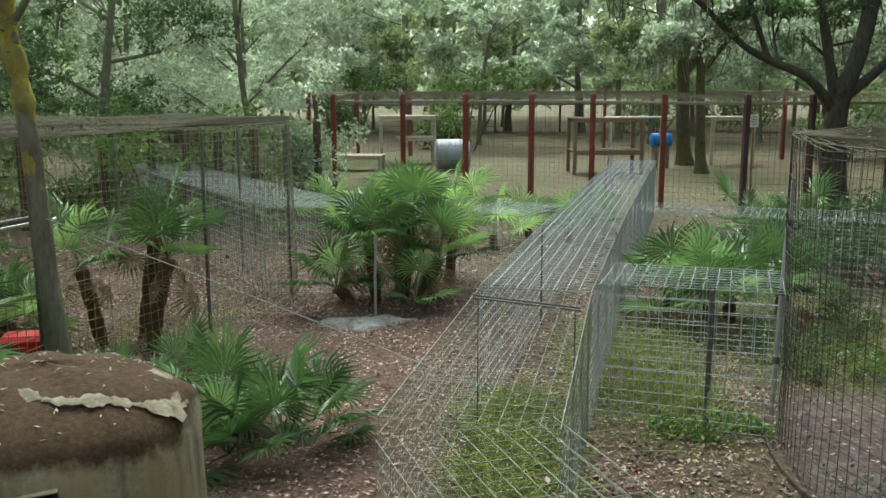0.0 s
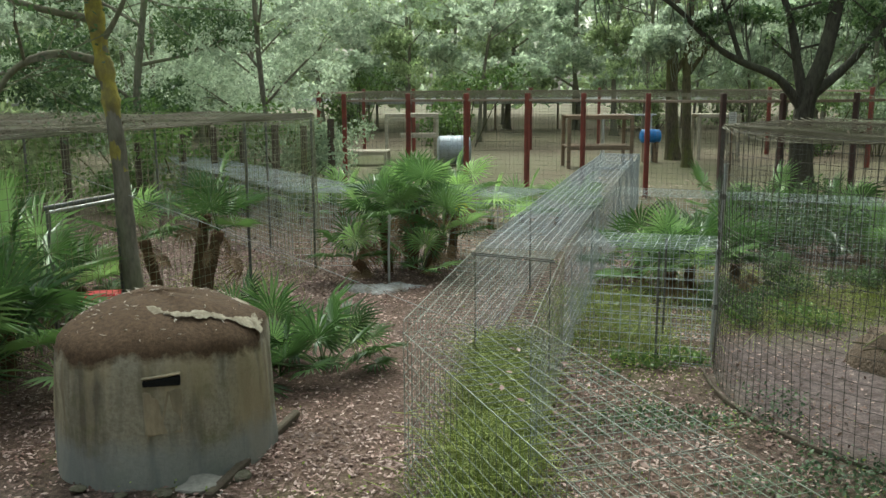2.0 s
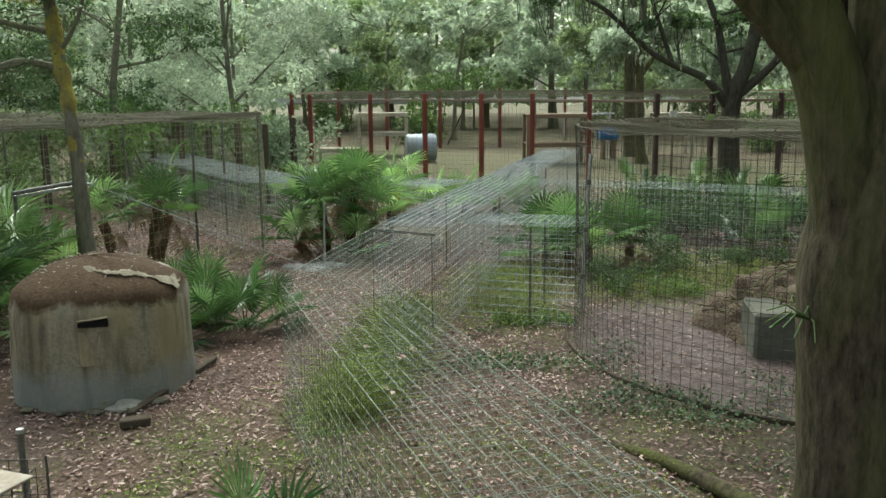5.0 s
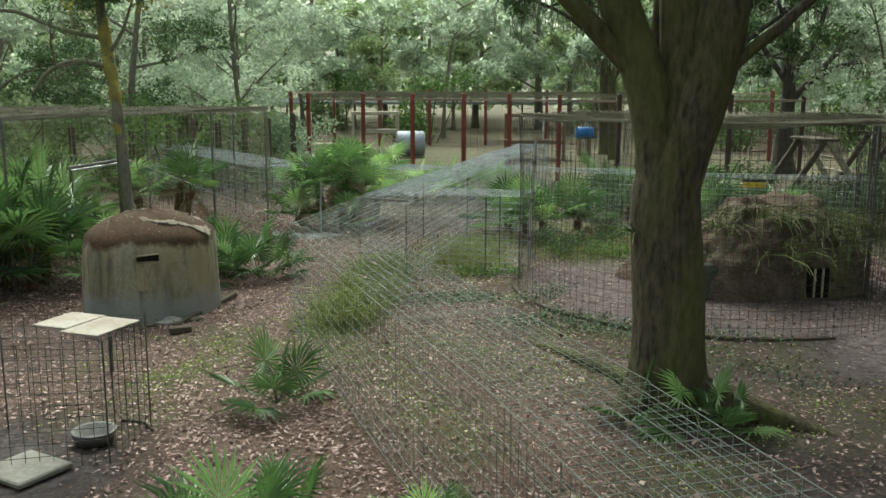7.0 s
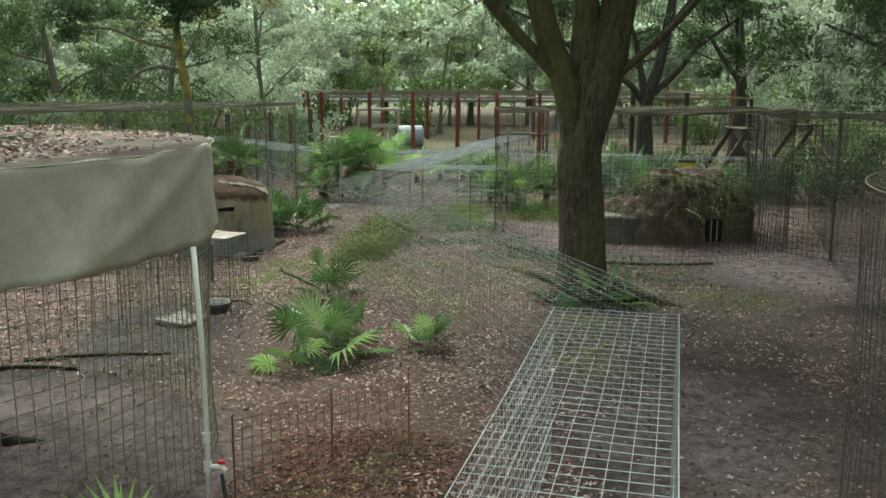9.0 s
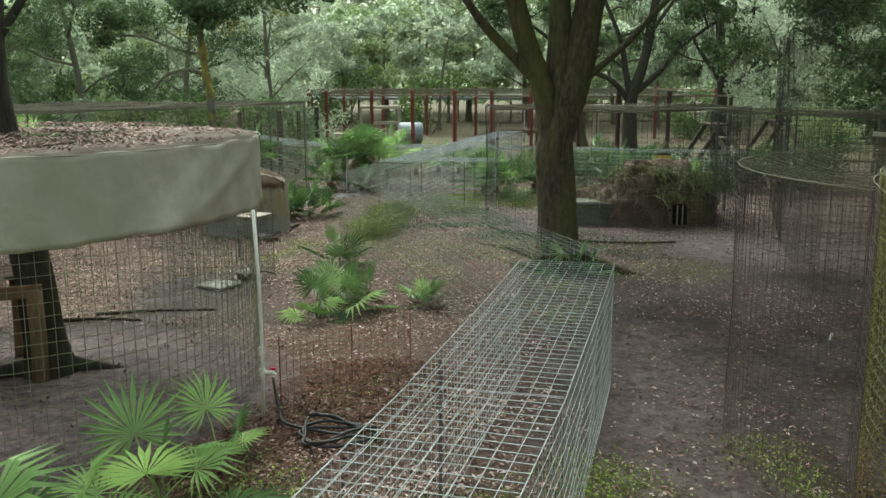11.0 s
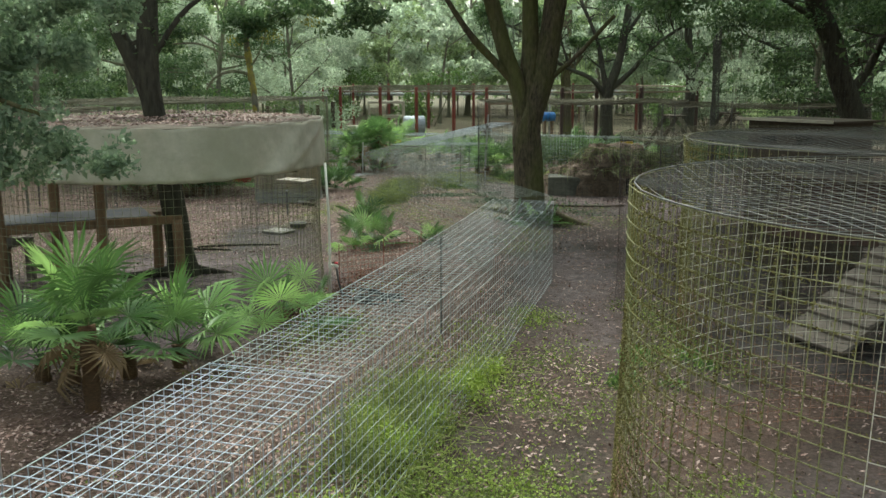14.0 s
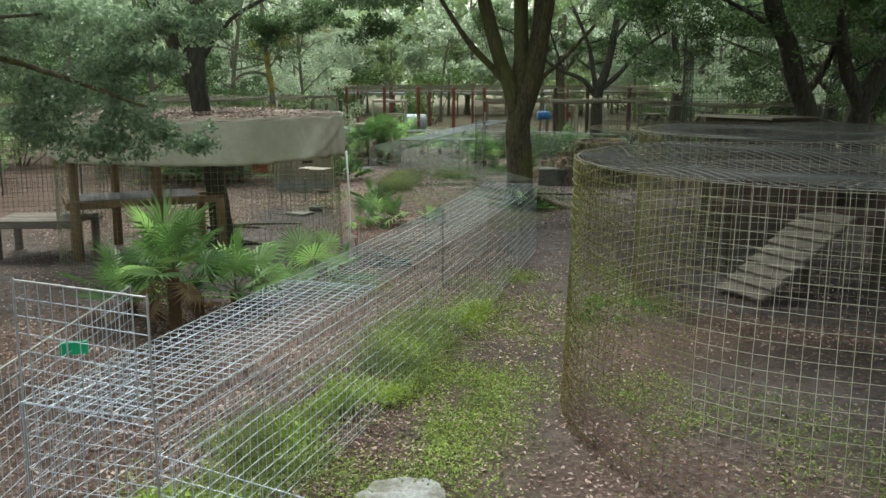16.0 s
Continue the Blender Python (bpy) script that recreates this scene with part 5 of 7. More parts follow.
    link_mesh("fern", *rods(segs, 0.0045), M_SHRUB, t, "small green fern on the bark")
    places = np.array([(-0.95, -0.25, 3.1)]) + rng.normal(size=(26, 3)) * np.array([0.12, 0.1, 0.2])
    link_mesh("hanging_leaves", *leaves(places, 0.075, rng), M_OAK, t)


oak_by_path()


def lichen_tree():
    """The leaning tree with yellow lichen in the left cage."""
    t = thing("lichen_tree", pose(-3.63, 8.25, 0), "leaning slender tree with yellow lichen on its trunk", "tree")
    limbs = [
        ([(0.06, 0, -0.1), (-0.03, 0, 0.8), (-0.08, 0, 1.8), (-0.11, 0, 2.4), (-0.2, 0, 3.2), (-0.3, 0, 4.2), (-0.42, 0.2, 5.6)], 0.115, 0.06),
        ([(-0.19, 0, 3.15), (-0.7, 0, 3.25), (-1.2, 0.1, 3.1), (-1.5, 0.1, 2.75)], 0.055, 0.03),
        ([(-0.24, 0, 3.6), (-0.95, 0, 3.75), (-1.6, -0.1, 4.0), (-2.3, -0.1, 4.0)], 0.05, 0.02),
        ([(-0.21, 0, 3.35), (0.05, -0.05, 3.7), (0.3, -0.1, 4.3)], 0.04, 0.015),
        ([(-0.29, 0.02, 4.1), (0.2, 0.1, 4.7), (1.0, 0.2, 5.0)], 0.045, 0.02),
    ]
    rng = np.random.default_rng(42)
    balls = [(-0.6, 0, 4.7, 0.9, 0.5), (0.5, 0.1, 4.65, 0.75, 0.5), (-1.9, 0, 4.5, 0.9, 0.45), (1.4, 0.3, 5.0, 0.8, 0.5), (-0.2, -0.3, 4.25, 0.4, 0.5), (-2.4, 0.2, 3.9, 0.45, 0.5)]
    line = smooth_line([(-0.085, 0, 1.9), (-0.125, 0, 2.55), (-0.155, 0, 2.9), (-0.2, 0, 3.2), (-0.26, 0, 3.8), (-0.3, 0.02, 4.15)], 6)
    n = len(line)
    link_mesh("lichen_crust", *tube(line, [(0.094 + 0.014 * math.sin(k * 0.9) + 0.006 * math.sin(k * 2.3)) * (0.75 + 0.25 * math.sin(math.pi * k / (n - 1))) for k in range(n)], 16), M_YBARK, t, "bright yellow lichen on the bark", True)
    tree_parts(t, limbs, M_GREYBARK, (in_balls(clumps(balls, rng, 7), 15000, rng), 0.08), seed=5, r_twigs=6)
    link_mesh("yellow_leaves", *leaves(in_balls([(0.4, -0.1, 4.2, 0.45, 0.5), (-0.5, -0.1, 4.1, 0.35, 0.5), (1.6, 0, 4.6, 0.4, 0.5)], 420, rng), 0.08, rng), M_YLEAF, t, "yellowing autumn leaves")


lichen_tree()


def cage_tree():
    """The tree that grows through the roof of the tarpaulin cage."""
    t = thing("cage_oak", pose(-2.34, -3.75, 0), "dark tree growing up through the cage's roof", "tree")
    limbs = [
        ([(0.05, 0, -0.15), (0.0, 0, 0.5), (-0.06, 0, 1.2), (-0.16, 0, 2.0), (-0.28, 0, 2.7), (-0.3, 0, 3.4), (-0.2, 0.1, 5.5)], 0.21, 0.15),
        ([(-0.28, 0, 2.75), (-0.62, 0, 3.5), (-1.1, 0.05, 4.5), (-1.6, 0, 5.8)], 0.16, 0.08),
        ([(-0.25, 0, 3.3), (0.3, 0.2, 4.1), (1.2, 0.4, 4.6), (2.2, 0.6, 4.8)], 0.05, 0.025),
        ([(0.05, 0.1, 0.1), (0.5, 0.1, 0.02), (0.95, 0.2, -0.06)], 0.12, 0.03),
        ([(-0.05, -0.05, 0.1), (-0.5, -0.2, 0.04), (-1.3, -0.2, 0.0)], 0.11, 0.03),
    ]
    rng = np.random.default_rng(43)
    balls = [(-0.5, 0.2, 5.0, 1.2, 0.5), (1.2, 0.4, 4.9, 0.9, 0.4), (2.4, 0.6, 4.6, 0.75, 0.4), (-1.8, 0, 5.2, 1.1, 0.5), (3.2, 0.9, 4.5, 0.5, 0.4), (1.8, 0.4, 4.05, 0.5, 0.5), (2.6, 0.5, 3.95, 0.5, 0.5), (3.2, 0.7, 3.9, 0.42, 0.5)]
    tree_parts(t, limbs, M_DARKBARK, (in_balls(clumps(balls, rng, 7), 15000, rng), 0.08), sides=16, seed=6, r_twigs=5)


cage_tree()


def leaning_bough():
    """A leafy bough that hangs in from a tree on the left near the end of the tunnel."""
    t = thing("bough_tree", pose(-5.6, -10.2, 0), "broad-leaved tree with a low leafy bough", "tree")
    limbs = [
        ([(0, 0, -0.15), (0.1, 0, 1.2), (0.2, 0.1, 2.6), (0.3, 0.1, 5.0)], 0.22, 0.12),
        ([(0.2, 0.1, 2.5), (1.3, 0.0, 3.3), (2.6, -0.1, 3.3), (4.3, -0.1, 2.75)], 0.09, 0.015),
        ([(1.3, 0.0, 3.3), (2.2, 0.6, 3.7), (3.3, 1.0, 3.5)], 0.05, 0.012),
        ([(1.3, 0.0, 3.3), (2.4, -0.6, 3.6), (3.4, -0.5, 3.7)], 0.05, 0.012),
    ]
    rng = np.random.default_rng(44)
    balls = [(2.2, 0, 3.1, 0.75, 0.6), (3.2, 0.1, 2.95, 0.7, 0.6), (4.0, 0, 2.65, 0.45, 0.6), (3.3, 0.8, 3.6, 0.7, 0.5), (1.5, 0.1, 2.7, 0.7, 0.7), (2.6, -0.5, 3.8, 0.7, 0.5), (3.6, -0.3, 3.7, 0.55, 0.5), (4.2, 0.4, 3.6, 0.5, 0.5), (3.7, 0, 2.3, 0.5, 0.6), (4.2, 0.1, 2.45, 0.42, 0.6), (4.7, 0.05, 2.38, 0.34, 0.6), (2.9, 0, 2.65, 0.6, 0.6), (4.6, 0.3, 3.75, 0.5, 0.6), (5.0, 0.3, 4.0, 0.5, 0.6), (3.9, 0.2, 3.2, 0.55, 0.6), (4.4, 0.2, 3.25, 0.42, 0.6), (2.8, -0.2, 3.5, 0.6, 0.6)]
    # overhead clumps out of view, added to darken the ground on the left
    over = [(-1.0, 2.5, 5.8, 1.9, 0.4), (0.6, 4.6, 5.9, 1.9, 0.4), (-2.4, 4.5, 5.9, 1.9, 0.4), (1.0, 0.6, 5.6, 1.4, 0.4), (-0.6, 6.6, 6.0, 1.8, 0.4)]
    tree_parts(t, limbs, M_BARK, (in_balls(clumps(balls, rng, 8), 24000, rng), 0.072), M_BOUGH, seed=7)
    link_mesh("crown", *leaves(in_balls(clumps(over, rng, 7), 12000, rng), 0.13, rng), M_BOUGH, t)
    link_mesh("yellow_leaves", *leaves(in_balls([(1.2, 2.4, 3.4, 0.4, 0.5)], 160, rng), 0.08, rng), M_YLEAF, t)


leaning_bough()


def spreading_oak(x, y, label, limbs, balls, leaf=0.13, count=12000, mat=M_DARKBARK, leaf_mat=M_OAK, seed=1, moss=0):
    t = thing("spreading_oak", pose(x, y, 0), label, "tree")
    rng = np.random.default_rng(seed)
    tree_parts(t, limbs, mat, (in_balls(clumps(balls, rng, 7), count, rng), leaf), leaf_mat, sides=16, seed=seed, r_twigs=7)
    if moss:
        places = in_balls(balls, moss, rng)
        places[:, 2] -= 0.4
        segs = []
        for p in places:
            q = Vector(p)
            segs += chain([q, q + Vector((rng.normal() * 0.05, 0, -0.25)), q + Vector((rng.normal() * 0.08, 0, -0.6))])
        tagged(link_mesh("hanging_moss", *rods(segs, 0.012), M_MOSS, t, "strands of grey hanging moss"), kind="stuff")
    return t


spreading_oak(8.27, 20.5, "old oak with long bare spreading limbs behind the cages", [
    ([(0, 0, -0.2), (-0.05, 0, 1.0), (-0.05, 0, 2.0), (0.05, 0, 2.7), (0.4, 0, 3.8), (0.8, 0.2, 6.0)], 0.33, 0.14),
    ([(-0.05, 0, 2.2), (-0.7, 0, 3.0), (-1.6, 0, 3.4), (-2.3, -0.1, 3.8), (-3.6, -0.2, 4.9), (-5.4, -0.2, 5.6)], 0.125, 0.04),
    ([(-0.05, 0, 2.4), (-0.25, 0.1, 3.4), (-0.5, 0.2, 4.6), (-1.2, 0.3, 6.2)], 0.15, 0.06),
    ([(0.1, 0, 2.6), (0.9, 0, 3.3), (1.8, 0.1, 4.3), (3.4, 0.2, 5.4)], 0.14, 0.05),
    ([(0.35, 0, 3.6), (0.55, 0, 4.6), (1.5, 0, 6.0)], 0.12, 0.06),
    ([(-1.6, 0, 3.4), (-1.9, 0.1, 4.3), (-2.3, 0.1, 5.4)], 0.08, 0.03),
], [(-2.6, 0, 5.6, 1.2, 0.5), (-4.8, 0, 5.6, 1.3, 0.5), (0.6, 0.5, 6.6, 1.6, 0.5), (3.0, 0.3, 5.9, 1.4, 0.5), (-1.2, 0.6, 4.6, 0.6, 0.6), (-2.4, -0.2, 4.3, 0.5, 0.6), (1.6, 0.4, 4.7, 0.9, 0.6), (3.2, 0.3, 4.2, 0.9, 0.6), (4.6, 0.3, 4.3, 1.0, 0.6), (0.0, 0.8, 4.5, 0.8, 0.6), (2.4, 0.8, 3.5, 0.6, 0.6)], count=17000, seed=51, moss=240)
spreading_oak(12.7, 24.8, "dark oak with long low spreading limbs", [
    ([(0, 0, -0.2), (0, 0, 1.2), (0.05, 0, 2.2), (0.0, 0, 3.4), (-0.2, 0, 5.5)], 0.34, 0.15),
    ([(0.05, 0, 2.3), (0.9, 0, 3.2), (2.2, 0, 3.7), (4.5, 0, 4.1), (6.5, 0, 4.8)], 0.15, 0.04),
    ([(0.9, 0, 3.2), (1.8, 0.1, 4.2), (3.2, 0.1, 5.0)], 0.12, 0.05),
    ([(0, 0, 3.0), (-0.9, 0, 4.2), (-1.7, 0, 5.6)], 0.12, 0.05),
    ([(0.05, 0, 3.2), (0.8, 0, 4.4), (1.2, 0, 6.0)], 0.14, 0.07),
], [(3.0, 0, 5.6, 1.4, 0.5), (5.5, 0, 5.4, 1.3, 0.5), (-1.5, 0, 6.0, 1.5, 0.5), (1.0, 0, 6.3, 1.5, 0.5)], seed=52, moss=160)
spreading_oak(10.65, 3.1, "dark crooked oak trunk inside the tall enclosure", [
    ([(0.6, 0, -0.2), (0.52, 0, 1.0), (0.3, 0, 2.1), (-0.12, 0, 3.1), (-0.3, 0, 3.8), (-0.75, 0, 4.7), (-0.9, 0, 6.0)], 0.3, 0.2),
    ([(0.0, 0, 2.5), (0.7, 0.2, 3.4), (1.1, 0.3, 4.6)], 0.14, 0.06),
    ([(-0.35, 0, 4.0), (-1.2, 0, 4.6), (-2.4, 0, 5.2)], 0.1, 0.04),
], [(-0.6, 0, 5.8, 1.5, 0.5), (1.3, 0.3, 5.4, 1.2, 0.5), (-2.4, 0, 5.3, 1.0, 0.5), (-1.6, 0, 3.4, 0.7, 0.5), (-2.5, 0.5, 4.2, 1.2, 0.6), (-0.5, -0.4, 4.3, 1.0, 0.6), (1.1, 0.2, 3.9, 1.0, 0.6), (-3.4, 1.0, 3.5, 0.8, 0.6)], count=10000, leaf=0.1, seed=53)
spreading_oak(12.1, 2.9, "dark forked oak beside another trunk in the tall enclosure", [
    ([(-0.1, 0, -0.2), (-0.05, 0, 1.2), (0.05, 0, 2.4), (0.5, 0, 3.4), (1.0, 0, 5.0)], 0.34, 0.2),
    ([(0.0, 0, 2.5), (-0.45, 0, 3.5), (-0.7, 0, 5.2)], 0.22, 0.12),
    ([(0.4, 0, 3.2), (1.4, 0, 3.8), (2.6, 0, 4.6)], 0.12, 0.05),
], [(0.5, 0, 6.0, 1.6, 0.5), (2.5, 0, 5.2, 1.2, 0.5), (-0.9, 0, 5.4, 1.0, 0.5), (-2.5, 3.5, 5.8, 2.0, 0.4), (0.5, 4.0, 5.6, 2.0, 0.4), (-3.5, 6.5, 5.9, 2.0, 0.4), (-0.5, 7.0, 5.6, 2.2, 0.4), (2.5, 5.5, 5.2, 2.0, 0.4)], count=16000, leaf=0.19, seed=54)
spreading_oak(16.5, 15.5, "grey oak with crooked bare limbs", [
    ([(0, 0, -0.2), (0, 0, 1.0), (0.1, 0, 2.4), (0.2, 0, 4.0), (0.2, 0, 6.0)], 0.32, 0.18),
    ([(0.1, 0, 2.4), (-1.0, 0, 3.4), (-2.6, 0, 3.9), (-4.4, 0, 4.6)], 0.12, 0.035),
    ([(0.15, 0, 3.0), (1.2, 0, 3.9), (2.6, 0, 4.3)], 0.16, 0.05),
], [(-3.0, 0, 5.0, 1.4, 0.5), (0.5, 0, 6.0, 1.6, 0.5), (2.6, 0, 5.2, 1.3, 0.5)], seed=55, moss=120)
# out-of-view oak, its wide crown added to dim the cages below
spreading_oak(12.2, -7.5, "unseen oak added to shade the round cages", [
    ([(0, 0, -0.2), (0, 0, 1.5), (-0.2, 0, 3.2), (-0.6, 0, 5.0), (-1.0, 0, 7.0)], 0.45, 0.25),
    ([(-0.3, 0, 3.6), (-2.2, 0.4, 5.0), (-4.6, 0.8, 5.9), (-7.0, 1.0, 6.4)], 0.22, 0.06),
    ([(-0.4, 0, 4.0), (-1.8, 2.4, 5.4), (-3.4, 5.0, 6.2)], 0.2, 0.06),
    ([(-0.4, 0, 4.2), (-2.0, -2.0, 5.6), (-4.4, -3.6, 6.4)], 0.18, 0.06),
], [(-2, 0, 5.9, 2.2, 0.35), (-4.6, 1.0, 5.7, 2.2, 0.35), (-6.8, 1.0, 5.9, 1.9, 0.35), (-3.0, 4.6, 5.8, 2.4, 0.35), (-5.4, 4.0, 5.9, 2.2, 0.35), (-4.0, -3.4, 5.7, 2.4, 0.35), (-6.4, -2.6, 5.8, 2.1, 0.35), (-1.0, -2.5, 5.8, 2.2, 0.35), (0, 2.5, 5.8, 2.2, 0.35), (-3.6, -0.8, 6.3, 2.4, 0.35), (-5.6, 6.6, 6.0, 2.0, 0.35), (-1.5, 7.0, 5.8, 2.2, 0.35), (-6.5, -5.0, 6.0, 2.2, 0.35), (-4.2, -6.2, 6.0, 2.2, 0.35), (-7.6, -3.0, 6.1, 1.8, 0.35)], 0.4, 18000, seed=57)
for x, y, r in ((8.0, 33.6, 0.3), (7.8, 30.4, 0.2)):
    spreading_oak(x, y, "straight oak trunk with a flared foot inside the red enclosure", [
        ([(0.15, 0, -0.2), (0.05, 0, 0.7), (0, 0, 2.0), (-0.05, 0, 3.6), (0, 0, 6.5)], r, r * 0.6), ([(0, 0, 3.2), (0.8, 0, 4.3), (1.8, 0, 5.2)], r * 0.4, 0.06)],
        [(-0.3, 0, 5.0, 1.3, 0.7), (1.3, 0, 5.2, 1.2, 0.6), (-1.0, 0, 4.2, 0.9, 0.6)], 0.2, 5000, M_BARK, M_PALE, 60 + int(x * 10), 80)


# ---- the woods behind ----
def woods():
    rng = np.random.default_rng(77)
    names = ("grey-green oak tree in the woods", "spreading tree in the woods, leaves paled for haze", "green leafy tree in the woods", "slender tree in the woods, leaves paled for haze")
    kinds = []
    # leaf tones carry the haze of the woods in their colour
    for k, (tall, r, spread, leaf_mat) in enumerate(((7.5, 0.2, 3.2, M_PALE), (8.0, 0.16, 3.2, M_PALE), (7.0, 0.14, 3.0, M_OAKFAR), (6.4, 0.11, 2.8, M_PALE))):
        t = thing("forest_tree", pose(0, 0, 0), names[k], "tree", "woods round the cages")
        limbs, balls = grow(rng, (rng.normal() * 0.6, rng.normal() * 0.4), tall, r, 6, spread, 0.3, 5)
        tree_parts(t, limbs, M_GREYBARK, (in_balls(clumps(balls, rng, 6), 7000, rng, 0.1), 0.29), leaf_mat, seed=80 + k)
        kinds.append(t)
    spots, tries = [], 0
    while len(spots) < 52 and tries < 8000:
        tries += 1
        a, d = rng.uniform(-0.72, 0.72), rng.uniform(36, 66)
        x, y = 1 + d * math.sin(a), -2 + d * math.cos(a)
        if -8 < x < 16 and y < 45:
            continue
        if any((x - p) ** 2 + (y - q) ** 2 < 14 for p, q in spots):
            continue
        spots.append((x, y))
    for i, (x, y) in enumerate(spots):
        m, s = pose(x, y, 0, 0, 0, rng.uniform(0, 360)), rng.uniform(0.8, 1.2)
        if i < 4:
            kinds[i].matrix_basis = m
        else:
            copy_thing(kinds[i % 4], m).scale = (s, s, s * rng.uniform(0.9, 1.1))


woods()


def near_woods():
    """Finer-leaved trees just behind the left cages and beyond the right ones."""
    rng = np.random.default_rng(177)
    kinds = []
    # the second kind takes the haze-paled leaf tone
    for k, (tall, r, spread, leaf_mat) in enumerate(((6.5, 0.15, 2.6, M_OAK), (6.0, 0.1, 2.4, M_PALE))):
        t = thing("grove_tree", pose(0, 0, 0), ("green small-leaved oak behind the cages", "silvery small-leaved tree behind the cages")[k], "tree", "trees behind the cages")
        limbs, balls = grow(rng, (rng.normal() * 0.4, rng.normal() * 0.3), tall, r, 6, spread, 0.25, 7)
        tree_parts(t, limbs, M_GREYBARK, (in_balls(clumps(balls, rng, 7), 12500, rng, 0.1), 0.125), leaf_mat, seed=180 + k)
        kinds.append(t)
    spots = [(-12.5, 13.5, 0), (-4.9, 21.9, 1), (-8.2, 21.0, 0), (-10.6, 17.6, 0), (-9.5, 25.5, 1), (-14.5, 20, 0), (-14, 7.5, 0), (-15.5, 1.5, 0), (-6.6, 28, 1), (-12, -4.5, 0), (17.5, 9, 0), (19, 20, 1), (16, -2.5, 0), (18.5, 2.5, 0), (-17, 12, 1), (15.0, 8.4, 0), (13.6, 6.2, 0), (14.2, 13.6, 0), (15.8, 17.5, 1), (12.8, 18.5, 1), (16.5, 6.0, 0)]
    used = set()
    for x, y, k in spots:
        m, s = pose(x, y, 0, 0, 0, rng.uniform(0, 360)), rng.uniform(0.9, 1.15)
        if k not in used:
            used.add(k)
            kinds[k].matrix_basis = m
        else:
            copy_thing(kinds[k], m).scale = (s, s, s)


near_woods()


def shrubs():
    rng = np.random.default_rng(78)
    kinds = []
    for k, mat in enumerate((M_SILVERLEAF, M_SHRUB, M_OAKFAR, M_OAK)):
        t = thing("shrub", pose(0, 0, 0), ("pale grey-green leafy bush in the woods", "bright green leafy bush behind cages", "dull green leafy bush in the woods", "low dark green bush behind the round cage")[k], "bush", "undergrowth bushes")
        balls = [(rng.normal() * 0.7, rng.normal() * 0.7, rng.uniform(0.4, 2.0), rng.uniform(0.45, 0.85), 0.8) for _ in range(9)]
        stems = []
        for b in balls:
            stems += chain([(b[0] * 0.2, b[1] * 0.2, -0.05), (b[0] * 0.6, b[1] * 0.6, b[2] * 0.6), b[:3]])
        tagged(link_mesh("stem", *rods(stems, 0.016), M_BARK, t), kind="stuff")
        link_mesh("foliage", *leaves(in_balls(balls, 2300, rng, 0.2), 0.155, rng), mat, t)
        kinds.append(t)
    spots = [(-9.6, 25.0, 0, 1.2), (-11.4, 20.4, 1, 1.2), (-4.4, 25.4, 0, 0.9), (-11.5, 19, 2, 1.4), (-12, 16, 0, 1.2), (-13.5, 11.5, 2, 1.3), (-12.5, 5.5, 2, 1.2), (-8.6, 14.6, 1, 0.6), (-7.4, 13.2, 1, 0.5), (-6.6, 19.6, 1, 1.05), (-5.2, 20.4, 1, 1.0), (-8.0, 20.0, 1, 1.0), (-4.2, 20.9, 0, 0.95)]
    spots += [(4.2, 13.9, 3, 0.42), (5.2, 13.4, 3, 0.5), (6.2, 13.3, 3, 0.45), (7.3, 14.3, 3, 0.55), (8.4, 13.6, 3, 0.5), (9.6, 12.6, 3, 0.55), (10.6, 11.6, 3, 0.6), (5.6, 14.6, 3, 0.55), (9.0, 11.6, 3, 0.4), (11.6, 12.8, 3, 0.7), (10.4, 14.0, 3, 0.6), (4.6, 10.4, 3, 0.28), (5.7, 10.6, 3, 0.3), (3.5, 9.4, 3, 0.25)]
    for _ in range(34):
        a, d = rng.uniform(-0.8, 0.8), rng.uniform(42, 64)
        if -0.13 < a < 0.42 and rng.random() < 0.75:
            continue
        spots.append((1 + d * math.sin(a), -2 + d * math.cos(a), int(rng.integers(0, 3)), rng.uniform(1.0, 2.0)))
    for _ in range(16):
        spots.append((rng.uniform(13.5, 26), rng.uniform(4, 40), int(rng.integers(0, 3)), rng.uniform(0.8, 1.5)))
    for _ in range(12):
        spots.append((rng.uniform(-26, -13), rng.uniform(-4, 32), int(rng.integers(0, 3)), rng.uniform(0.9, 1.6)))
    used = set()
    for x, y, k, s in spots:
        m = pose(x, y, 0, 0, 0, rng.uniform(0, 360))
        if k not in used:
            used.add(k)
            kinds[k].matrix_basis = m
            kinds[k].scale = (s, s, s)
        else:
            copy_thing(kinds[k], m).scale = (s, s, s)


shrubs()


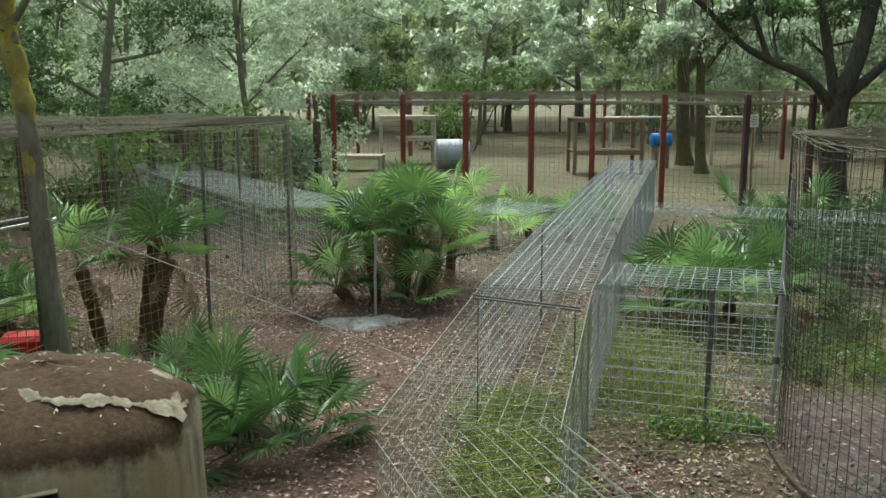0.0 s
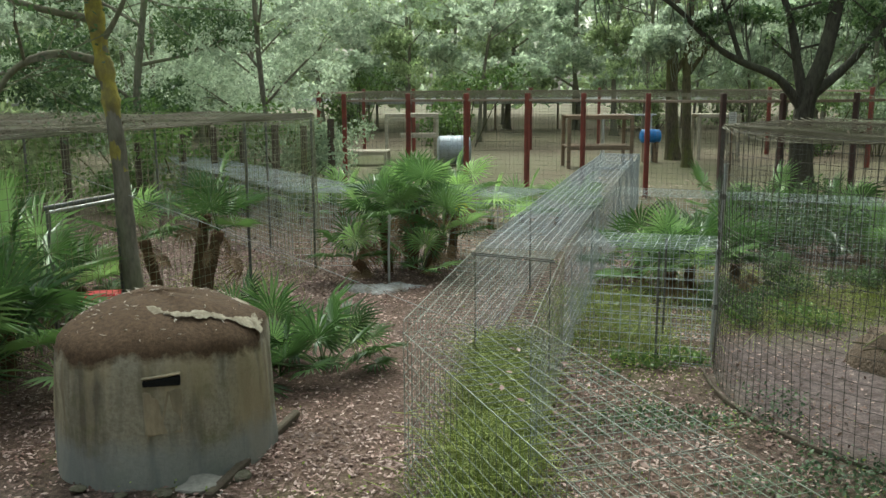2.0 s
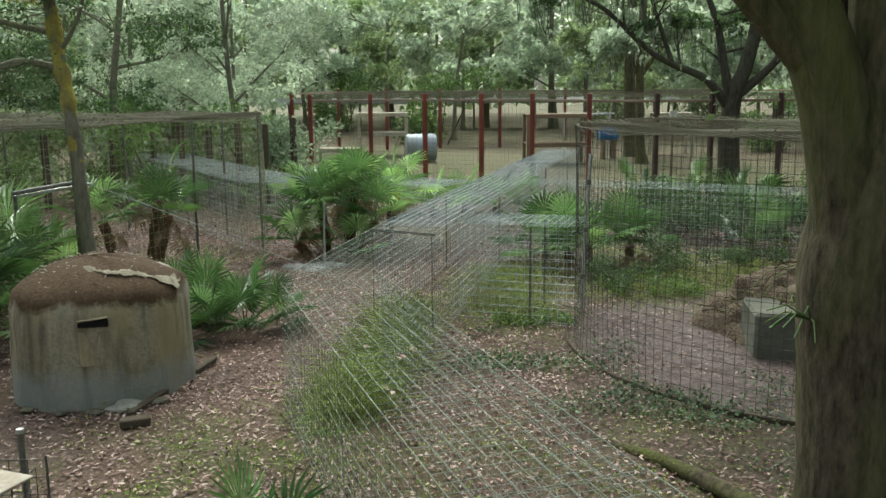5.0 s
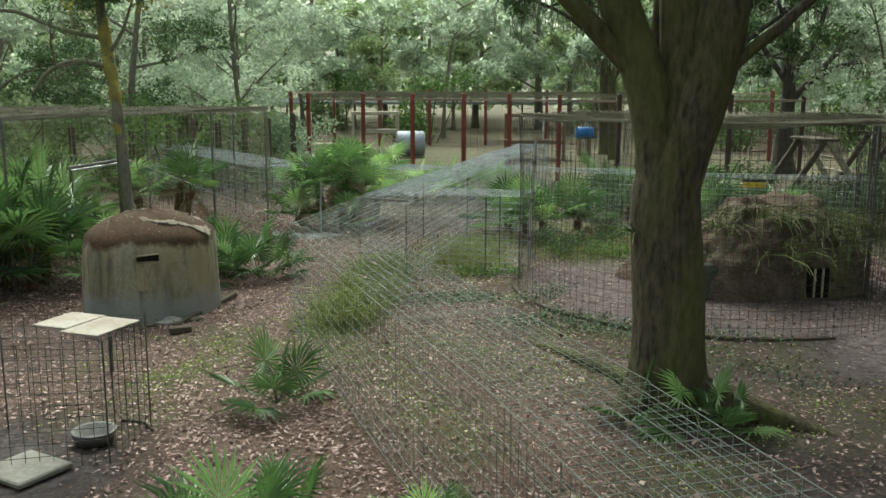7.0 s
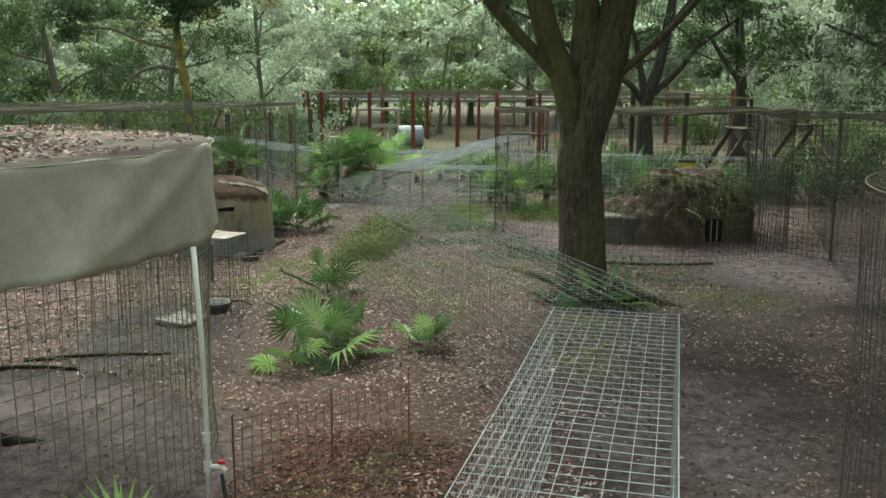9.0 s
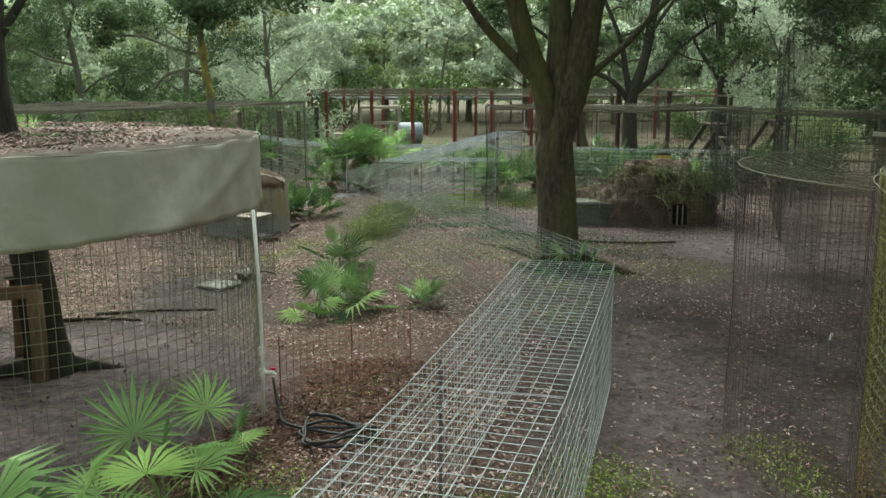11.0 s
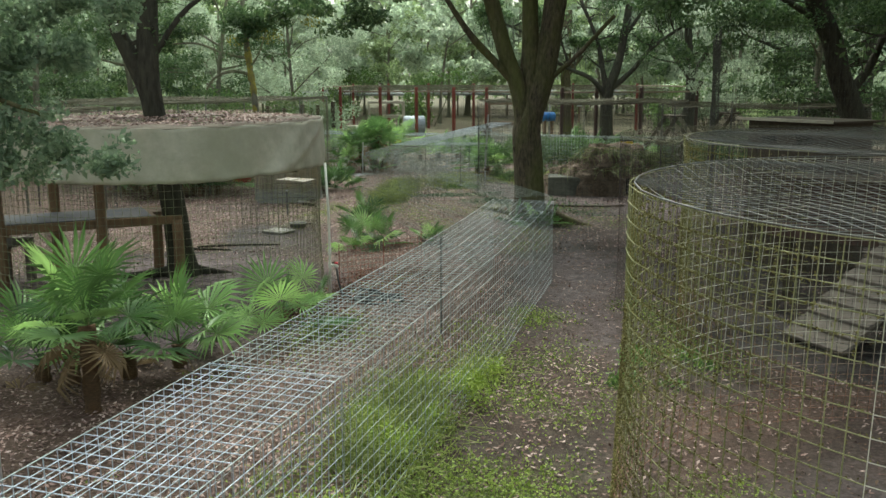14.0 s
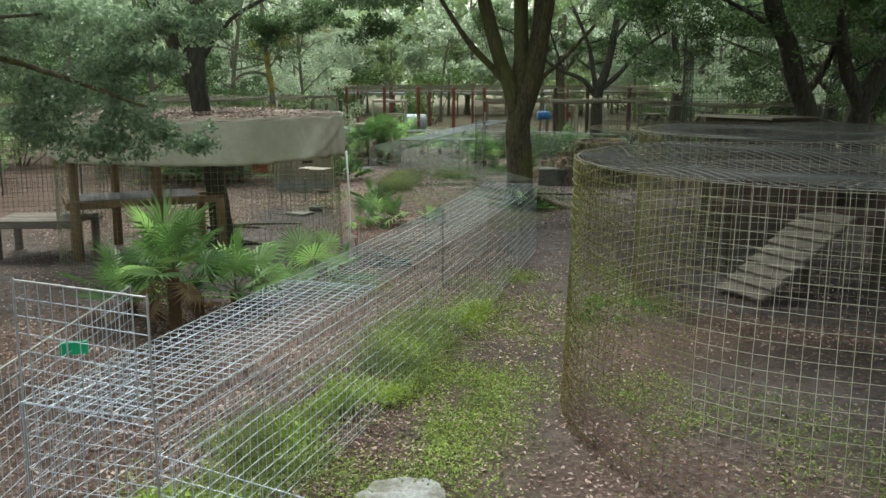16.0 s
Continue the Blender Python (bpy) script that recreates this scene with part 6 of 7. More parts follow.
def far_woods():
    """A belt of massed leaves far behind, thinner towards the top, its tones paled for haze."""
    rng = np.random.default_rng(79)
    for mat, n, lo, hi, size, label in ((M_PALE, 34000, 72, 92, 1.0, "distant belt of woods, leaves paled for haze"), (M_OAKFAR, 26000, 64, 84, 0.85, "distant belt of green woods, haze in the leaf tone")):
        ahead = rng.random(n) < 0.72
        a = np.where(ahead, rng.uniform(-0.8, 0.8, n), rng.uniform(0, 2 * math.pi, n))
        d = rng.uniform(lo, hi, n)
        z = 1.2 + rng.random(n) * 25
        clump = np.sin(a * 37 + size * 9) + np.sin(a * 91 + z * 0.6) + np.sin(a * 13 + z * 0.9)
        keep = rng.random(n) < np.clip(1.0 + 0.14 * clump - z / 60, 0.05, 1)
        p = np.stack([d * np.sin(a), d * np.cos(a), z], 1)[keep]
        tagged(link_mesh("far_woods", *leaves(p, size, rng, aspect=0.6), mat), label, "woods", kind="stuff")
    segs = []
    for k in range(220):
        t, d = rng.uniform(0, 6.28), rng.uniform(55, 80)
        segs.append(((d * math.sin(t), d * math.cos(t), 0), (d * math.sin(t) + rng.normal() * 0.4, d * math.cos(t), 12)))
    tagged(link_mesh("far_trunks", *rods(segs, 0.13), M_GREYBARK), "thin trunks in the distant woods", "woods", kind="stuff")


far_woods()


# ---- palmettos ----
def frond_mesh(name, rng, fan=0.58, count=26, stalk=0.6, droop=0.25, sweep=2.45):
    """A palmetto leaf: a stalk along +x with a fan of folded pointed leaflets."""
    verts, faces = [], []
    pts = [(stalk * f, 0, 0.22 * stalk * math.sin(f * 1.9) - 0.04 * f) for f in (0, 0.35, 0.7, 1)]
    for i, (x, y, z) in enumerate(pts):
        w = 0.011 - 0.002 * i
        verts += [(x, -w, z - w * 0.5), (x, w, z - w * 0.5), (x, 0, z + w)]
    for i in range(3):
        for k in range(3):
            a, b = i * 3 + k, i * 3 + (k + 1) % 3
            faces += [(a, b, b + 3, a + 3)]
    hx, hz, hub = pts[-1][0], pts[-1][2], len(verts) - 1
    for k in range(count):
        f = k / (count - 1) * 2 - 1
        a = f * sweep + rng.normal() * 0.03
        ln = fan * (1 - 0.28 * abs(f) ** 2) * rng.uniform(0.88, 1.08)
        w = 0.5 * ln * math.sin(sweep / count) * 0.72 + 0.003
        d, s = Vector((math.cos(a), math.sin(a), 0)), Vector((-math.sin(a), math.cos(a), 0))
        h = Vector((hx, 0, hz))
        rise = 0.16 * math.cos(f * 1.5)
        m = h + d * ln * 0.55 + Vector((0, 0, ln * rise))
        e = h + d * ln + Vector((0, 0, ln * (rise * 1.5 - droop * rng.uniform(0.35, 0.9))))
        base = len(verts)
        verts += [tuple(m + s * w), tuple(m - s * w), tuple(m - Vector((0, 0, w * 0.9))), tuple(e)]
        faces += [(hub, base, base + 2), (hub, base + 2, base + 1), (base, base + 3, base + 2), (base + 2, base + 3, base + 1)]
    me = bpy.data.meshes.new(name)
    me.from_pydata(verts, [], faces)
    return me


PRNG = np.random.default_rng(101)
FRONDS = {}
for tone, mat in (("dark", M_PALM), ("light", M_PALMLIGHT), ("dry", M_DEADPALM)):
    FRONDS[tone] = []
    for k in range(4 if tone != "dry" else 2):
        me = frond_mesh("frond", PRNG, count=(23, 25, 22, 24)[k], droop=(0.2, 0.3, 0.45, 0.12)[k] + (0.5 if tone == "dry" else 0), stalk=(0.55, 0.7, 0.5, 0.62)[k])
        me.materials.append(mat)
        FRONDS[tone].append(me)


def palmetto(x, y, size, count, label, tone="dark", trunk=0.0, lean=(0, 0), seed=0, dry=0, mixed=0.15):
    """A palmetto clump: fronds about one crown, on a short fibrous trunk where it has one."""
    rng = np.random.default_rng(seed + 1000)
    t = thing("palmetto", pose(x, y, 0), label, "palm", "palmettos")
    head = Vector((lean[0], lean[1], trunk))
    if trunk > 0.12:
        line = smooth_line([(0, 0, -0.1), (lean[0] * 0.4, lean[1] * 0.4, trunk * 0.45), head], 5)
        rad = [0.075 * (1 + 0.12 * math.sin(i * 2.2)) for i in range(len(line))]
        v, f = tube(line, rad, 10)
        link_mesh("trunk", v, f, M_PALMTRUNK, t, smooth=True)
    count = max(5, round(count * 0.66))
    for k in range(count + dry):
        dead = k >= count
        kind = "dry" if dead else (("light" if tone == "dark" else "dark") if rng.random() < mixed else tone)
        me = FRONDS[kind][int(rng.integers(0, len(FRONDS[kind])))]
        ob = new("dry_frond" if dead else "frond", me)
        ob.parent = t
        a = k * 2.4 + rng.uniform(-0.4, 0.4)
        up = rng.uniform(-75, -40) if dead else (74 - 84 * ((k + 0.5) / count) ** 0.85 + rng.uniform(-10, 10))
        s = size * rng.uniform(0.8, 1.2) * (0.75 if dead else 1)
        ob.matrix_basis = Matrix.Translation(head) @ Matrix.Rotation(a, 4, "Z") @ Matrix.Rotation(-radians(up), 4, "Y") @ Matrix.Rotation(rng.uniform(-0.35, 0.35), 4, "X") @ Matrix.Diagonal((s, s, s, 1))
    return t


# the big clump by the ash patch
for i, (x, y, tr, ln, s, c) in enumerate(((-1.1, 12.2, 0.8, (-0.1, 0.0), 1.0, 18), (-0.75, 12.5, 1.1, (0.1, 0.1), 0.95, 17), (-0.55, 12.15, 0.6, (0.3, -0.05), 0.9, 15), (-1.4, 12.0, 0.25, (-0.2, -0.1), 0.9, 13), (-0.15, 13.5, 0.95, (0.1, 0.1), 0.9, 13), (-0.85, 13.0, 1.1, (0, 0.2), 0.9, 14), (-0.6, 11.9, 0.12, (0.05, 0), 0.75, 12))):
    palmetto(x, y, s * 0.82, c, "tall dark green palmetto with a leaning fibrous trunk", "light" if i in (4, 5) else "dark", tr, ln, 10 + i, dry=3, mixed=0.35)
# beside the concrete den
for i, (x, y, s, c, tr) in enumerate(((-1.35, 7.15, 0.8, 15, 0.05), (-1.75, 6.95, 0.7, 12, 0.05), (-1.95, 7.8, 0.72, 12, 0.1), (-2.4, 8.0, 0.65, 10, 0.15), (-1.05, 7.5, 0.5, 9, 0.0), (-2.9, 7.6, 0.6, 9, 0.1))):
    palmetto(x, y, s, c, "dark green palmetto growing beside the concrete den", "dark", tr, (0, 0), 30 + i, dry=1, mixed=0.1)
# inside the large left cage
CRNG = np.random.default_rng(7)
for i in range(13):
    for _ in range(60):
        x, y = CRNG.uniform(-9.4, -2.6), CRNG.uniform(6.3, 10.5)
        if x < -2.9 - max(0, (11 - y)) * 0.42 and math.hypot(x + 6.2, y - 10.2) < 4.3:
            break
    palmetto(x, y, CRNG.uniform(0.7, 1.0), int(CRNG.integers(9, 14)), "palmetto growing inside the wire cage", "dark", float(CRNG.choice([0.15, 0.35, 0.9, 1.3])), (CRNG.normal() * 0.12, CRNG.normal() * 0.1), 50 + i, dry=2, mixed=0.25)
for i, (x, y, tr, l) in enumerate(((-3.35, 9.8, 1.05, 0.25), (-3.6, 10.3, 1.2, 0.2), (-3.95, 10.0, 0.9, -0.2))):
    palmetto(x, y, 0.75, 10, "leaning palmetto with a bare dark trunk", "dark", tr, (l, 0), 90 + i, dry=2)
# along the left edge behind the den
for i, (x, y) in enumerate(((-4.9, 6.6), (-5.3, 5.9), (-4.5, 7.0), (-5.2, 7.3), (-5.0, 7.9), (-5.7, 6.7), (-6.1, 5.9), (-4.35, 6.25), (-4.7, 5.75), (-5.5, 5.3), (-5.0, 6.2), (-6.4, 6.6))):
    palmetto(x, y, 1.05, 14, "dark green palmetto against the wire cage", "dark", 0.3 if i % 2 else 0.7, (0, 0), 110 + i, dry=1, mixed=0.35)
# between the tunnel and the round cage
for i, (x, y, s, tn) in enumerate(((2.95, 10.75, 0.85, "light"), (3.3, 11.1, 0.85, "dark"), (2.65, 11.5, 0.8, "dark"), (4.0, 11.3, 0.75, "dark"))):
    palmetto(x, y, s, 15, "broad light green palmetto beside the wire tunnel", tn, 0.32, (0, 0), 130 + i, dry=1, mixed=0.06)
# beyond the cross tunnels
for i, (x, y, s) in enumerate(((0.6, 16.6, 0.9), (1.3, 17.4, 0.8), (2.0, 16.9, 0.8), (-0.3, 17.6, 0.8), (2.6, 18.6, 0.7), (5.4, 17.4, 0.9), (6.1, 16.4, 1.0), (6.9, 15.6, 0.9), (-2.7, 18.4, 0.9), (-3.4, 17.2, 0.8), (7.8, 16.3, 0.9), (5.0, 15.2, 0.8), (7.2, 13.2, 0.9), (6.4, 12.6, 0.9), (8.3, 12.4, 0.9))):
    palmetto(x, y, s, 11, "light green palmetto in front of the red enclosure", "light" if i < 5 else "dark", 0.2, (0, 0), 150 + i, mixed=0.3)
# low plants on the leaf litter
for i, (x, y, s, c, tn) in enumerate(((0.02, 1.75, 0.55, 13, "dark"), (0.45, -1.1, 0.64, 14, "dark"), (0.15, -1.55, 0.5, 9, "dark"), (1.52, -0.75, 0.42, 12, "dark"), (0.7, -0.85, 0.5, 8, "dark"), (3.22, 1.35, 0.55, 10, "dark"), (3.74, 1.15, 0.55, 9, "light"), (4.0, 1.2, 0.35, 7, "dark"))):
    palmetto(x, y, s, c, "young palmetto growing out of the leaf litter", tn, 0.0, (0, 0), 180 + i, mixed=0.12)
# bright clump before the tarpaulin cage
for i, (x, y, s, c, tr, tn) in enumerate(((-1.36, -9.62, 0.74, 24, 0.82, "dark"), (-1.85, -8.9, 0.8, 12, 0.3, "dark"), (-1.35, -8.7, 0.7, 9, 0.25, "light"), (-0.95, -8.3, 0.84, 15, 0.25, "light"), (-2.2, -8.8, 0.8, 11, 0.2, "dark"), (-0.5, -7.7, 0.6, 8, 0.1, "light"), (-0.1, -6.9, 0.7, 9, 0.12, "light"), (0.12, -6.2, 0.55, 7, 0.08, "light"))):
    palmetto(x, y, s, c, "bright green palmetto with a shaggy fibrous trunk", tn, tr, (0, 0), 200 + i, dry=5 if i == 0 else 1, mixed=0.42 if i < 2 else 0.3)


# ---- the red enclosure ----
def red_enclosure():
    t = thing("red_enclosure", pose(0, 24, 0), "large wire enclosure with oxide-red timber posts and a mesh roof", "enclosure")
    front = [(-3.4, 24.4), (-1.58, 24.6), (0.1, 24.55), (1.83, 24.2), (3.3, 23.3), (4.74, 21.75), (6.4, 20.9), (7.85, 20.9), (9.8, 21.3), (12.6, 23.0)]
    back = [(-5.2, 31), (-4.2, 36.5), (-2.2, 38), (0.2, 39), (3.0, 39.5), (6, 39), (9, 38), (12.5, 36), (14, 30)]
    for i, (x, y) in enumerate(front + back):
        h, w = (2.66, 0.125) if i < len(front) else (2.75, 0.13)
        part("post", box_bm((w, w, h + 0.1), (x, y - 24, h / 2 - 0.05), Matrix.Rotation(i * 0.3, 4, "Z"), 0.012), M_RED if i < 6 or i >= len(front) else M_BROWNPAINT, t, "" if i < 6 or i >= len(front) else "dark brown weathered post")
    for line, hi in ((front, 2.46), (back, 2.62)):
        for a, b in chain(line):
            part("rail", beam_bm((a[0], a[1] - 24, hi), (b[0], b[1] - 24, hi), 0.06, 0.07, 0.006), M_TANRAIL, t)
            p, q = (a[0], a[1] - 24 - 0.07), (b[0], b[1] - 24 - 0.07)
            grid_panel((*p, 0), (*q, 0), (*p, hi), (*q, hi), 0.0022, M_DARKWIRE, "wall_mesh", t, cell=0.13, sag=0.02, seed=int(a[0] * 10) + 300)
    segs = []
    for x in np.arange(-4, 12.5, 0.3):
        y0 = float(np.interp(x, [p[0] for p in front], [p[1] for p in front]))
        y1 = float(np.interp(x, [p[0] for p in back], [p[1] for p in back]))
        segs.append(((x, y0 - 24, 2.5), (x, y1 - 24, 2.66)))
    for y in np.arange(24.5, 38, 0.3):
        segs.append(((-4, y - 24, 2.52 + (y - 24) * 0.01), (12, y - 24, 2.52 + (y - 24) * 0.01)))
    link_mesh("roof_mesh", *rods(segs, 0.0028), M_RUSTWIRE, t)


red_enclosure()


def play_stand(x, y, turn, w, d, levels, label, mat=M_WOOD):
    """A timber stand: posts with planked decks at the given heights."""
    t = thing("timber_stand", pose(x, y, 0, 0, 0, turn), label, "platform", "timber stands")
    top = max(h for h, *_ in levels)
    for sx in (-1, 1):
        for sy in (-1, 1):
            part("post", box_bm((0.115, 0.115, top + 0.05), (sx * (w / 2 - 0.06), sy * (d / 2 - 0.06), top / 2 - 0.05), None, 0.01), mat, t)
    for h, a, b in levels:
        n = max(3, round(d / 0.15))
        for k in range(n):
            yy = -d / 2 + d * (k + 0.5) / n
            part("plank", box_bm((w * (b - a), d / n - 0.012, 0.04), (w * ((a + b) / 2 - 0.5), yy, h + 0.02 + 0.004 * math.sin(k * 2.1)), None, 0.006), mat, t)
        part("bearer", box_bm((w * (b - a) - 0.02, 0.045, 0.09), (w * ((a + b) / 2 - 0.5), -d / 2 + 0.02, h - 0.05), None, 0.006), mat, t)
        part("bearer", box_bm((w * (b - a) - 0.02, 0.045, 0.09), (w * ((a + b) / 2 - 0.5), d / 2 - 0.02, h - 0.05), None, 0.006), mat, t)
    return t


play_stand(-2.1, 34.6, 6, 2.1, 1.4, [(1.75, 0, 1), (0.95, 0.3, 1)], "weathered two-level timber stand on posts", M_PALEWOOD)
play_stand(-3.6, 31.6, -4, 1.7, 1.0, [(0.5, 0, 1)], "low weathered timber bench platform", M_PALEWOOD)
play_stand(4.7, 30.4, 3, 2.3, 1.4, [(1.8, 0, 1), (0.75, 0, 1)], "two-level timber stand on posts", M_WOOD)
play_stand(9.8, 34.0, 0, 1.6, 1.2, [(1.7, 0, 1)], "timber stand with a pale top", M_PALEWOOD)


def barrel(name, x, y, z, r, ln, mat, label, turn=0, stand=True, opening=True):
    t = thing(name, pose(x, y, 0, 0, 0, turn), label, "barrel")
    prof = [(-0.5, 0.0), (-0.5, 0.9), (-0.46, 1.0), (-0.2, 1.0), (-0.18, 1.035), (-0.15, 1.0), (0.15, 1.0), (0.18, 1.035), (0.2, 1.0), (0.46, 1.0), (0.5, 0.9), (0.5, 0.0)]
    verts, faces, n = [], [], 24
    for f, q in prof:
        for i in range(n):
            a = 2 * math.pi * i / n
            verts.append((f * ln, q * r * math.cos(a), z + q * r * math.sin(a)))
    for j in range(len(prof) - 1):
        for i in range(n):
            b = (i + 1) % n
            faces.append((j * n + i, j * n + b, (j + 1) * n + b, (j + 1) * n + i))
    link_mesh("drum", verts, faces, mat, t, smooth=True)
    if opening:
        # plate on the drum's end, painted black for the shade inside
        part("opening", box_bm((0.02, r * 0.8, r * 0.9), (0.5 * ln + 0.004, 0, z), None, 0.004), M_VOID, t, "dark round opening")
    if stand and z - r > 0.05:
        for sx in (-0.3, 0.3):
            part("cradle", box_bm((0.1, r * 1.5, z - r * 0.8), (sx * ln, 0, (z - r * 0.8) / 2), None, 0.01), M_WOOD, t)
    return t


barrel("metal_barrel", -0.35, 31.5, 0.55, 0.52, 1.15, M_SILVER, "grey metal barrel den lying on its side", 8)
barrel("blue_barrel", 7.0, 32.5, 0.97, 0.25, 0.7, M_BLUE, "bright blue plastic barrel lying on a timber cradle", 8, stand=True)


def rope_swing():
    t = thing("swing_frame", pose(6.2, 33.0, 0), "pale pipe swing frame with ropes", "frame")
    for x in (-0.9, 0.9):
        link_mesh("leg", *tube([(x, -0.4, -0.05), (x, 0, 1.75)], [0.03, 0.03], 8), M_PIPE, t)
        link_mesh("leg", *tube([(x, 0.4, -0.05), (x, 0, 1.75)], [0.03, 0.03], 8), M_PIPE, t)
    link_mesh("bar", *tube([(-1.1, 0, 1.75), (1.1, 0, 1.75)], [0.035, 0.035], 8), M_PIPE, t)


rope_swing()
for x, y, z in ((7.55, 24.0, 1.95),):
    s = thing("notice_board", pose(x, y, 0), "small white notice board on a thin post", "sign")
    part("board", box_bm((0.22, 0.02, 0.32), (0, 0, z), None, 0.004), M_SIGN, s)
    part("post", box_bm((0.05, 0.04, z + 0.2), (0, 0.035, z / 2), None, 0.006), M_WOOD, s)
    for k in range(4):
        part("print_bar", box_bm((0.15, 0.004, 0.016), (0, -0.013, z + 0.1 - 0.06 * k), None, 0), M_STEEL, s, "unreadable line of print")

# yellow tag hung on the cross tunnel
yt = thing("yellow_tag", pose(0.02, 12.62, 0), "small yellow plate hung on the wire tunnel", "tag")
part("plate", box_bm((0.2, 0.012, 0.12), (0, 0, 0.98), None, 0.004), M_YELLOW, yt)
part("hook", box_bm((0.012, 0.012, 0.2), (0, 0.01, 1.13), None, 0), M_STEEL, yt)
for k in (-1, 1):
    part("print_bar", box_bm((0.13, 0.004, 0.014), (0, -0.008, 0.98 + 0.025 * k), None, 0), M_BLACK, yt)


yp = thing("yellow_plate", pose(7.42, 11.45, 0, 0, 0, -10), "long yellow plate hung on the tunnel behind the den", "tag")
part("plate", box_bm((0.42, 0.014, 0.1), (0, 0, 1.0), None, 0.004), M_YELLOW, yp)
part("dark_band", box_bm((0.42, 0.02, 0.05), (0, 0, 1.08), None, 0.004), M_BLACK, yp)
part("hook", box_bm((0.012, 0.012, 0.2), (0, -0.012, 1.15), None, 0), M_STEEL, yp)


# ---- ash patch and pipe ----
def ash_patch():
    verts, faces, n = [], [], 40
    for j, f in enumerate((0.0, 0.35, 0.7, 0.92, 1.0)):
        for i in range(n):
            a = 2 * math.pi * i / n + 0.15 * f
            w = 1 + 0.18 * math.sin(a * 3) + 0.13 * math.sin(a * 7 + 1) + 0.1 * math.sin(a * 13)
            verts.append((0.52 * f * w * math.cos(a), 0.3 * f * w * math.sin(a), 0.018 * (1 - f ** 2) + 0.02 * math.sin(a * 5 + f * 9) * (0 < f < 1) + 0.012 - 0.05 * (f == 1.0)))
    for j in range(4):
        for i in range(n):
            b = (i + 1) % n
            faces.append((j * n + i, j * n + b, (j + 1) * n + b, (j + 1) * n + i))
    ob = link_mesh("ash_mound", verts, faces, M_ASH, smooth=True)
    ob.matrix_basis = pose(-1.1, 11.0, 0.02, 0, 0, 8)
    tagged(ob, "low heap of pale ash on the path", "ash heap")


ash_patch()
pp = thing("pipe_post", pose(-1.04, 11.4, 0), "thin grey metal pipe standing in the ash", "pipe")
link_mesh("pipe", *tube([(0, 0, -0.1), (0.0, 0, 0.5), (0.02, 0, 1.0)], [0.02, 0.02, 0.02], 8), M_PIPE, pp)
link_mesh("cap", *tube([(0.02, 0, 0.98), (0.02, 0, 1.03)], [0.026, 0.026], 8), M_PIPE, pp)

sp = thing("stub_post", pose(-1.835, 2.62, 0), "short grey metal post standing in leaf litter", "post")
link_mesh("stub", *tube([(0, 0, -0.1), (0, 0, 0.54)], [0.024, 0.024], 8), M_STEEL, sp)
link_mesh("cap", *tube([(0, 0, 0.54), (0, 0, 0.57)], [0.03, 0.028], 8), M_PIPE, sp)


# ---- feeding pen by the tarpaulin cage ----
def feeding_pen():
    t = thing("feeding_pen", pose(-1.3, 0.82, 0), "small wire pen topped with two bleached plywood sheets", "pen")
    c = [(-0.95, -0.75), (0.3, -0.42), (0.36, 0.34), (-0.85, 0.3)]
    for k, (a, b) in enumerate(chain(c, True)):
        grid_panel((*a, 0), (*b, 0), (*a, 0.98), (*b, 0.98), 0.0022, M_DARKWIRE, "side_mesh", t, seed=400 + k)
        link_mesh("post", *rods([((*a, -0.05), (*a, 1.0))], 0.006), M_STEEL, t)
    for k, (x, y, w, d) in enumerate(((0.16, -0.08, 0.36, 0.5), (-0.15, 0.06, 0.34, 0.44))):
        part("roof_board", box_bm((w, d, 0.016), (x, y, 0.995 + 0.008 * k), Matrix.Rotation(-0.33, 4, "Z"), 0.004), M_PLY, t, "bleached stained plywood sheet")


feeding_pen()
slab = part("paving_slab", box_bm((0.5, 0.46, 0.05), (0, 0, 0.035), Matrix.Rotation(-0.5, 4, "Z"), 0.012), M_SLAB, None)
slab.matrix_basis = pose(-1.56, 0.2, 0)
tagged(slab, "pale worn paving slab lying on soil", "slab")


def bowl():
    prof = [(0.0, 0.02), (0.12, 0.02), (0.155, 0.1), (0.175, 0.105), (0.18, 0.095), (0.15, 0.0), (0.0, 0.0)]
    verts, faces, n = [], [], 28
    for r, z in prof:
        for i in range(n):
            a = 2 * math.pi * i / n
            verts.append((r * math.cos(a), r * math.sin(a), z))
    for j in range(len(prof) - 1):
        for i in range(n):
            b = (i + 1) % n
            faces.append((j * n + i, j * n + b, (j + 1) * n + b, (j + 1) * n + i))
    ob = link_mesh("water_bowl", verts, faces, M_STEEL, smooth=True)
    ob.matrix_basis = pose(-1.28, 0.8, 0.01)
    tagged(ob, "dark metal water bowl on the soil", "bowl")


bowl()
for i, (x, y, ln, a, r) in enumerate(((-2.0, -1.3, 1.5, 12, 0.026), (-1.05, 1.17, 0.4, -28, 0.018), (-2.6, -1.75, 1.1, 5, 0.03), (-1.0, 20.2, 1.0, 20, 0.08))):
    line = [(-ln / 2, 0, r * 0.7), (0, 0.05, r * 0.9), (ln / 2, -0.03, r * 0.6)]
    ob = link_mesh("fallen_branch", *tube(smooth_line(line, 4), [r * (1 - 0.05 * k) for k in range(9)], 8), M_DARKBARK, smooth=True)
    ob.matrix_basis = pose(x, y, 0, 0, 0, a)
    tagged(ob, "dark rotten fallen branch on the ground", "branch")


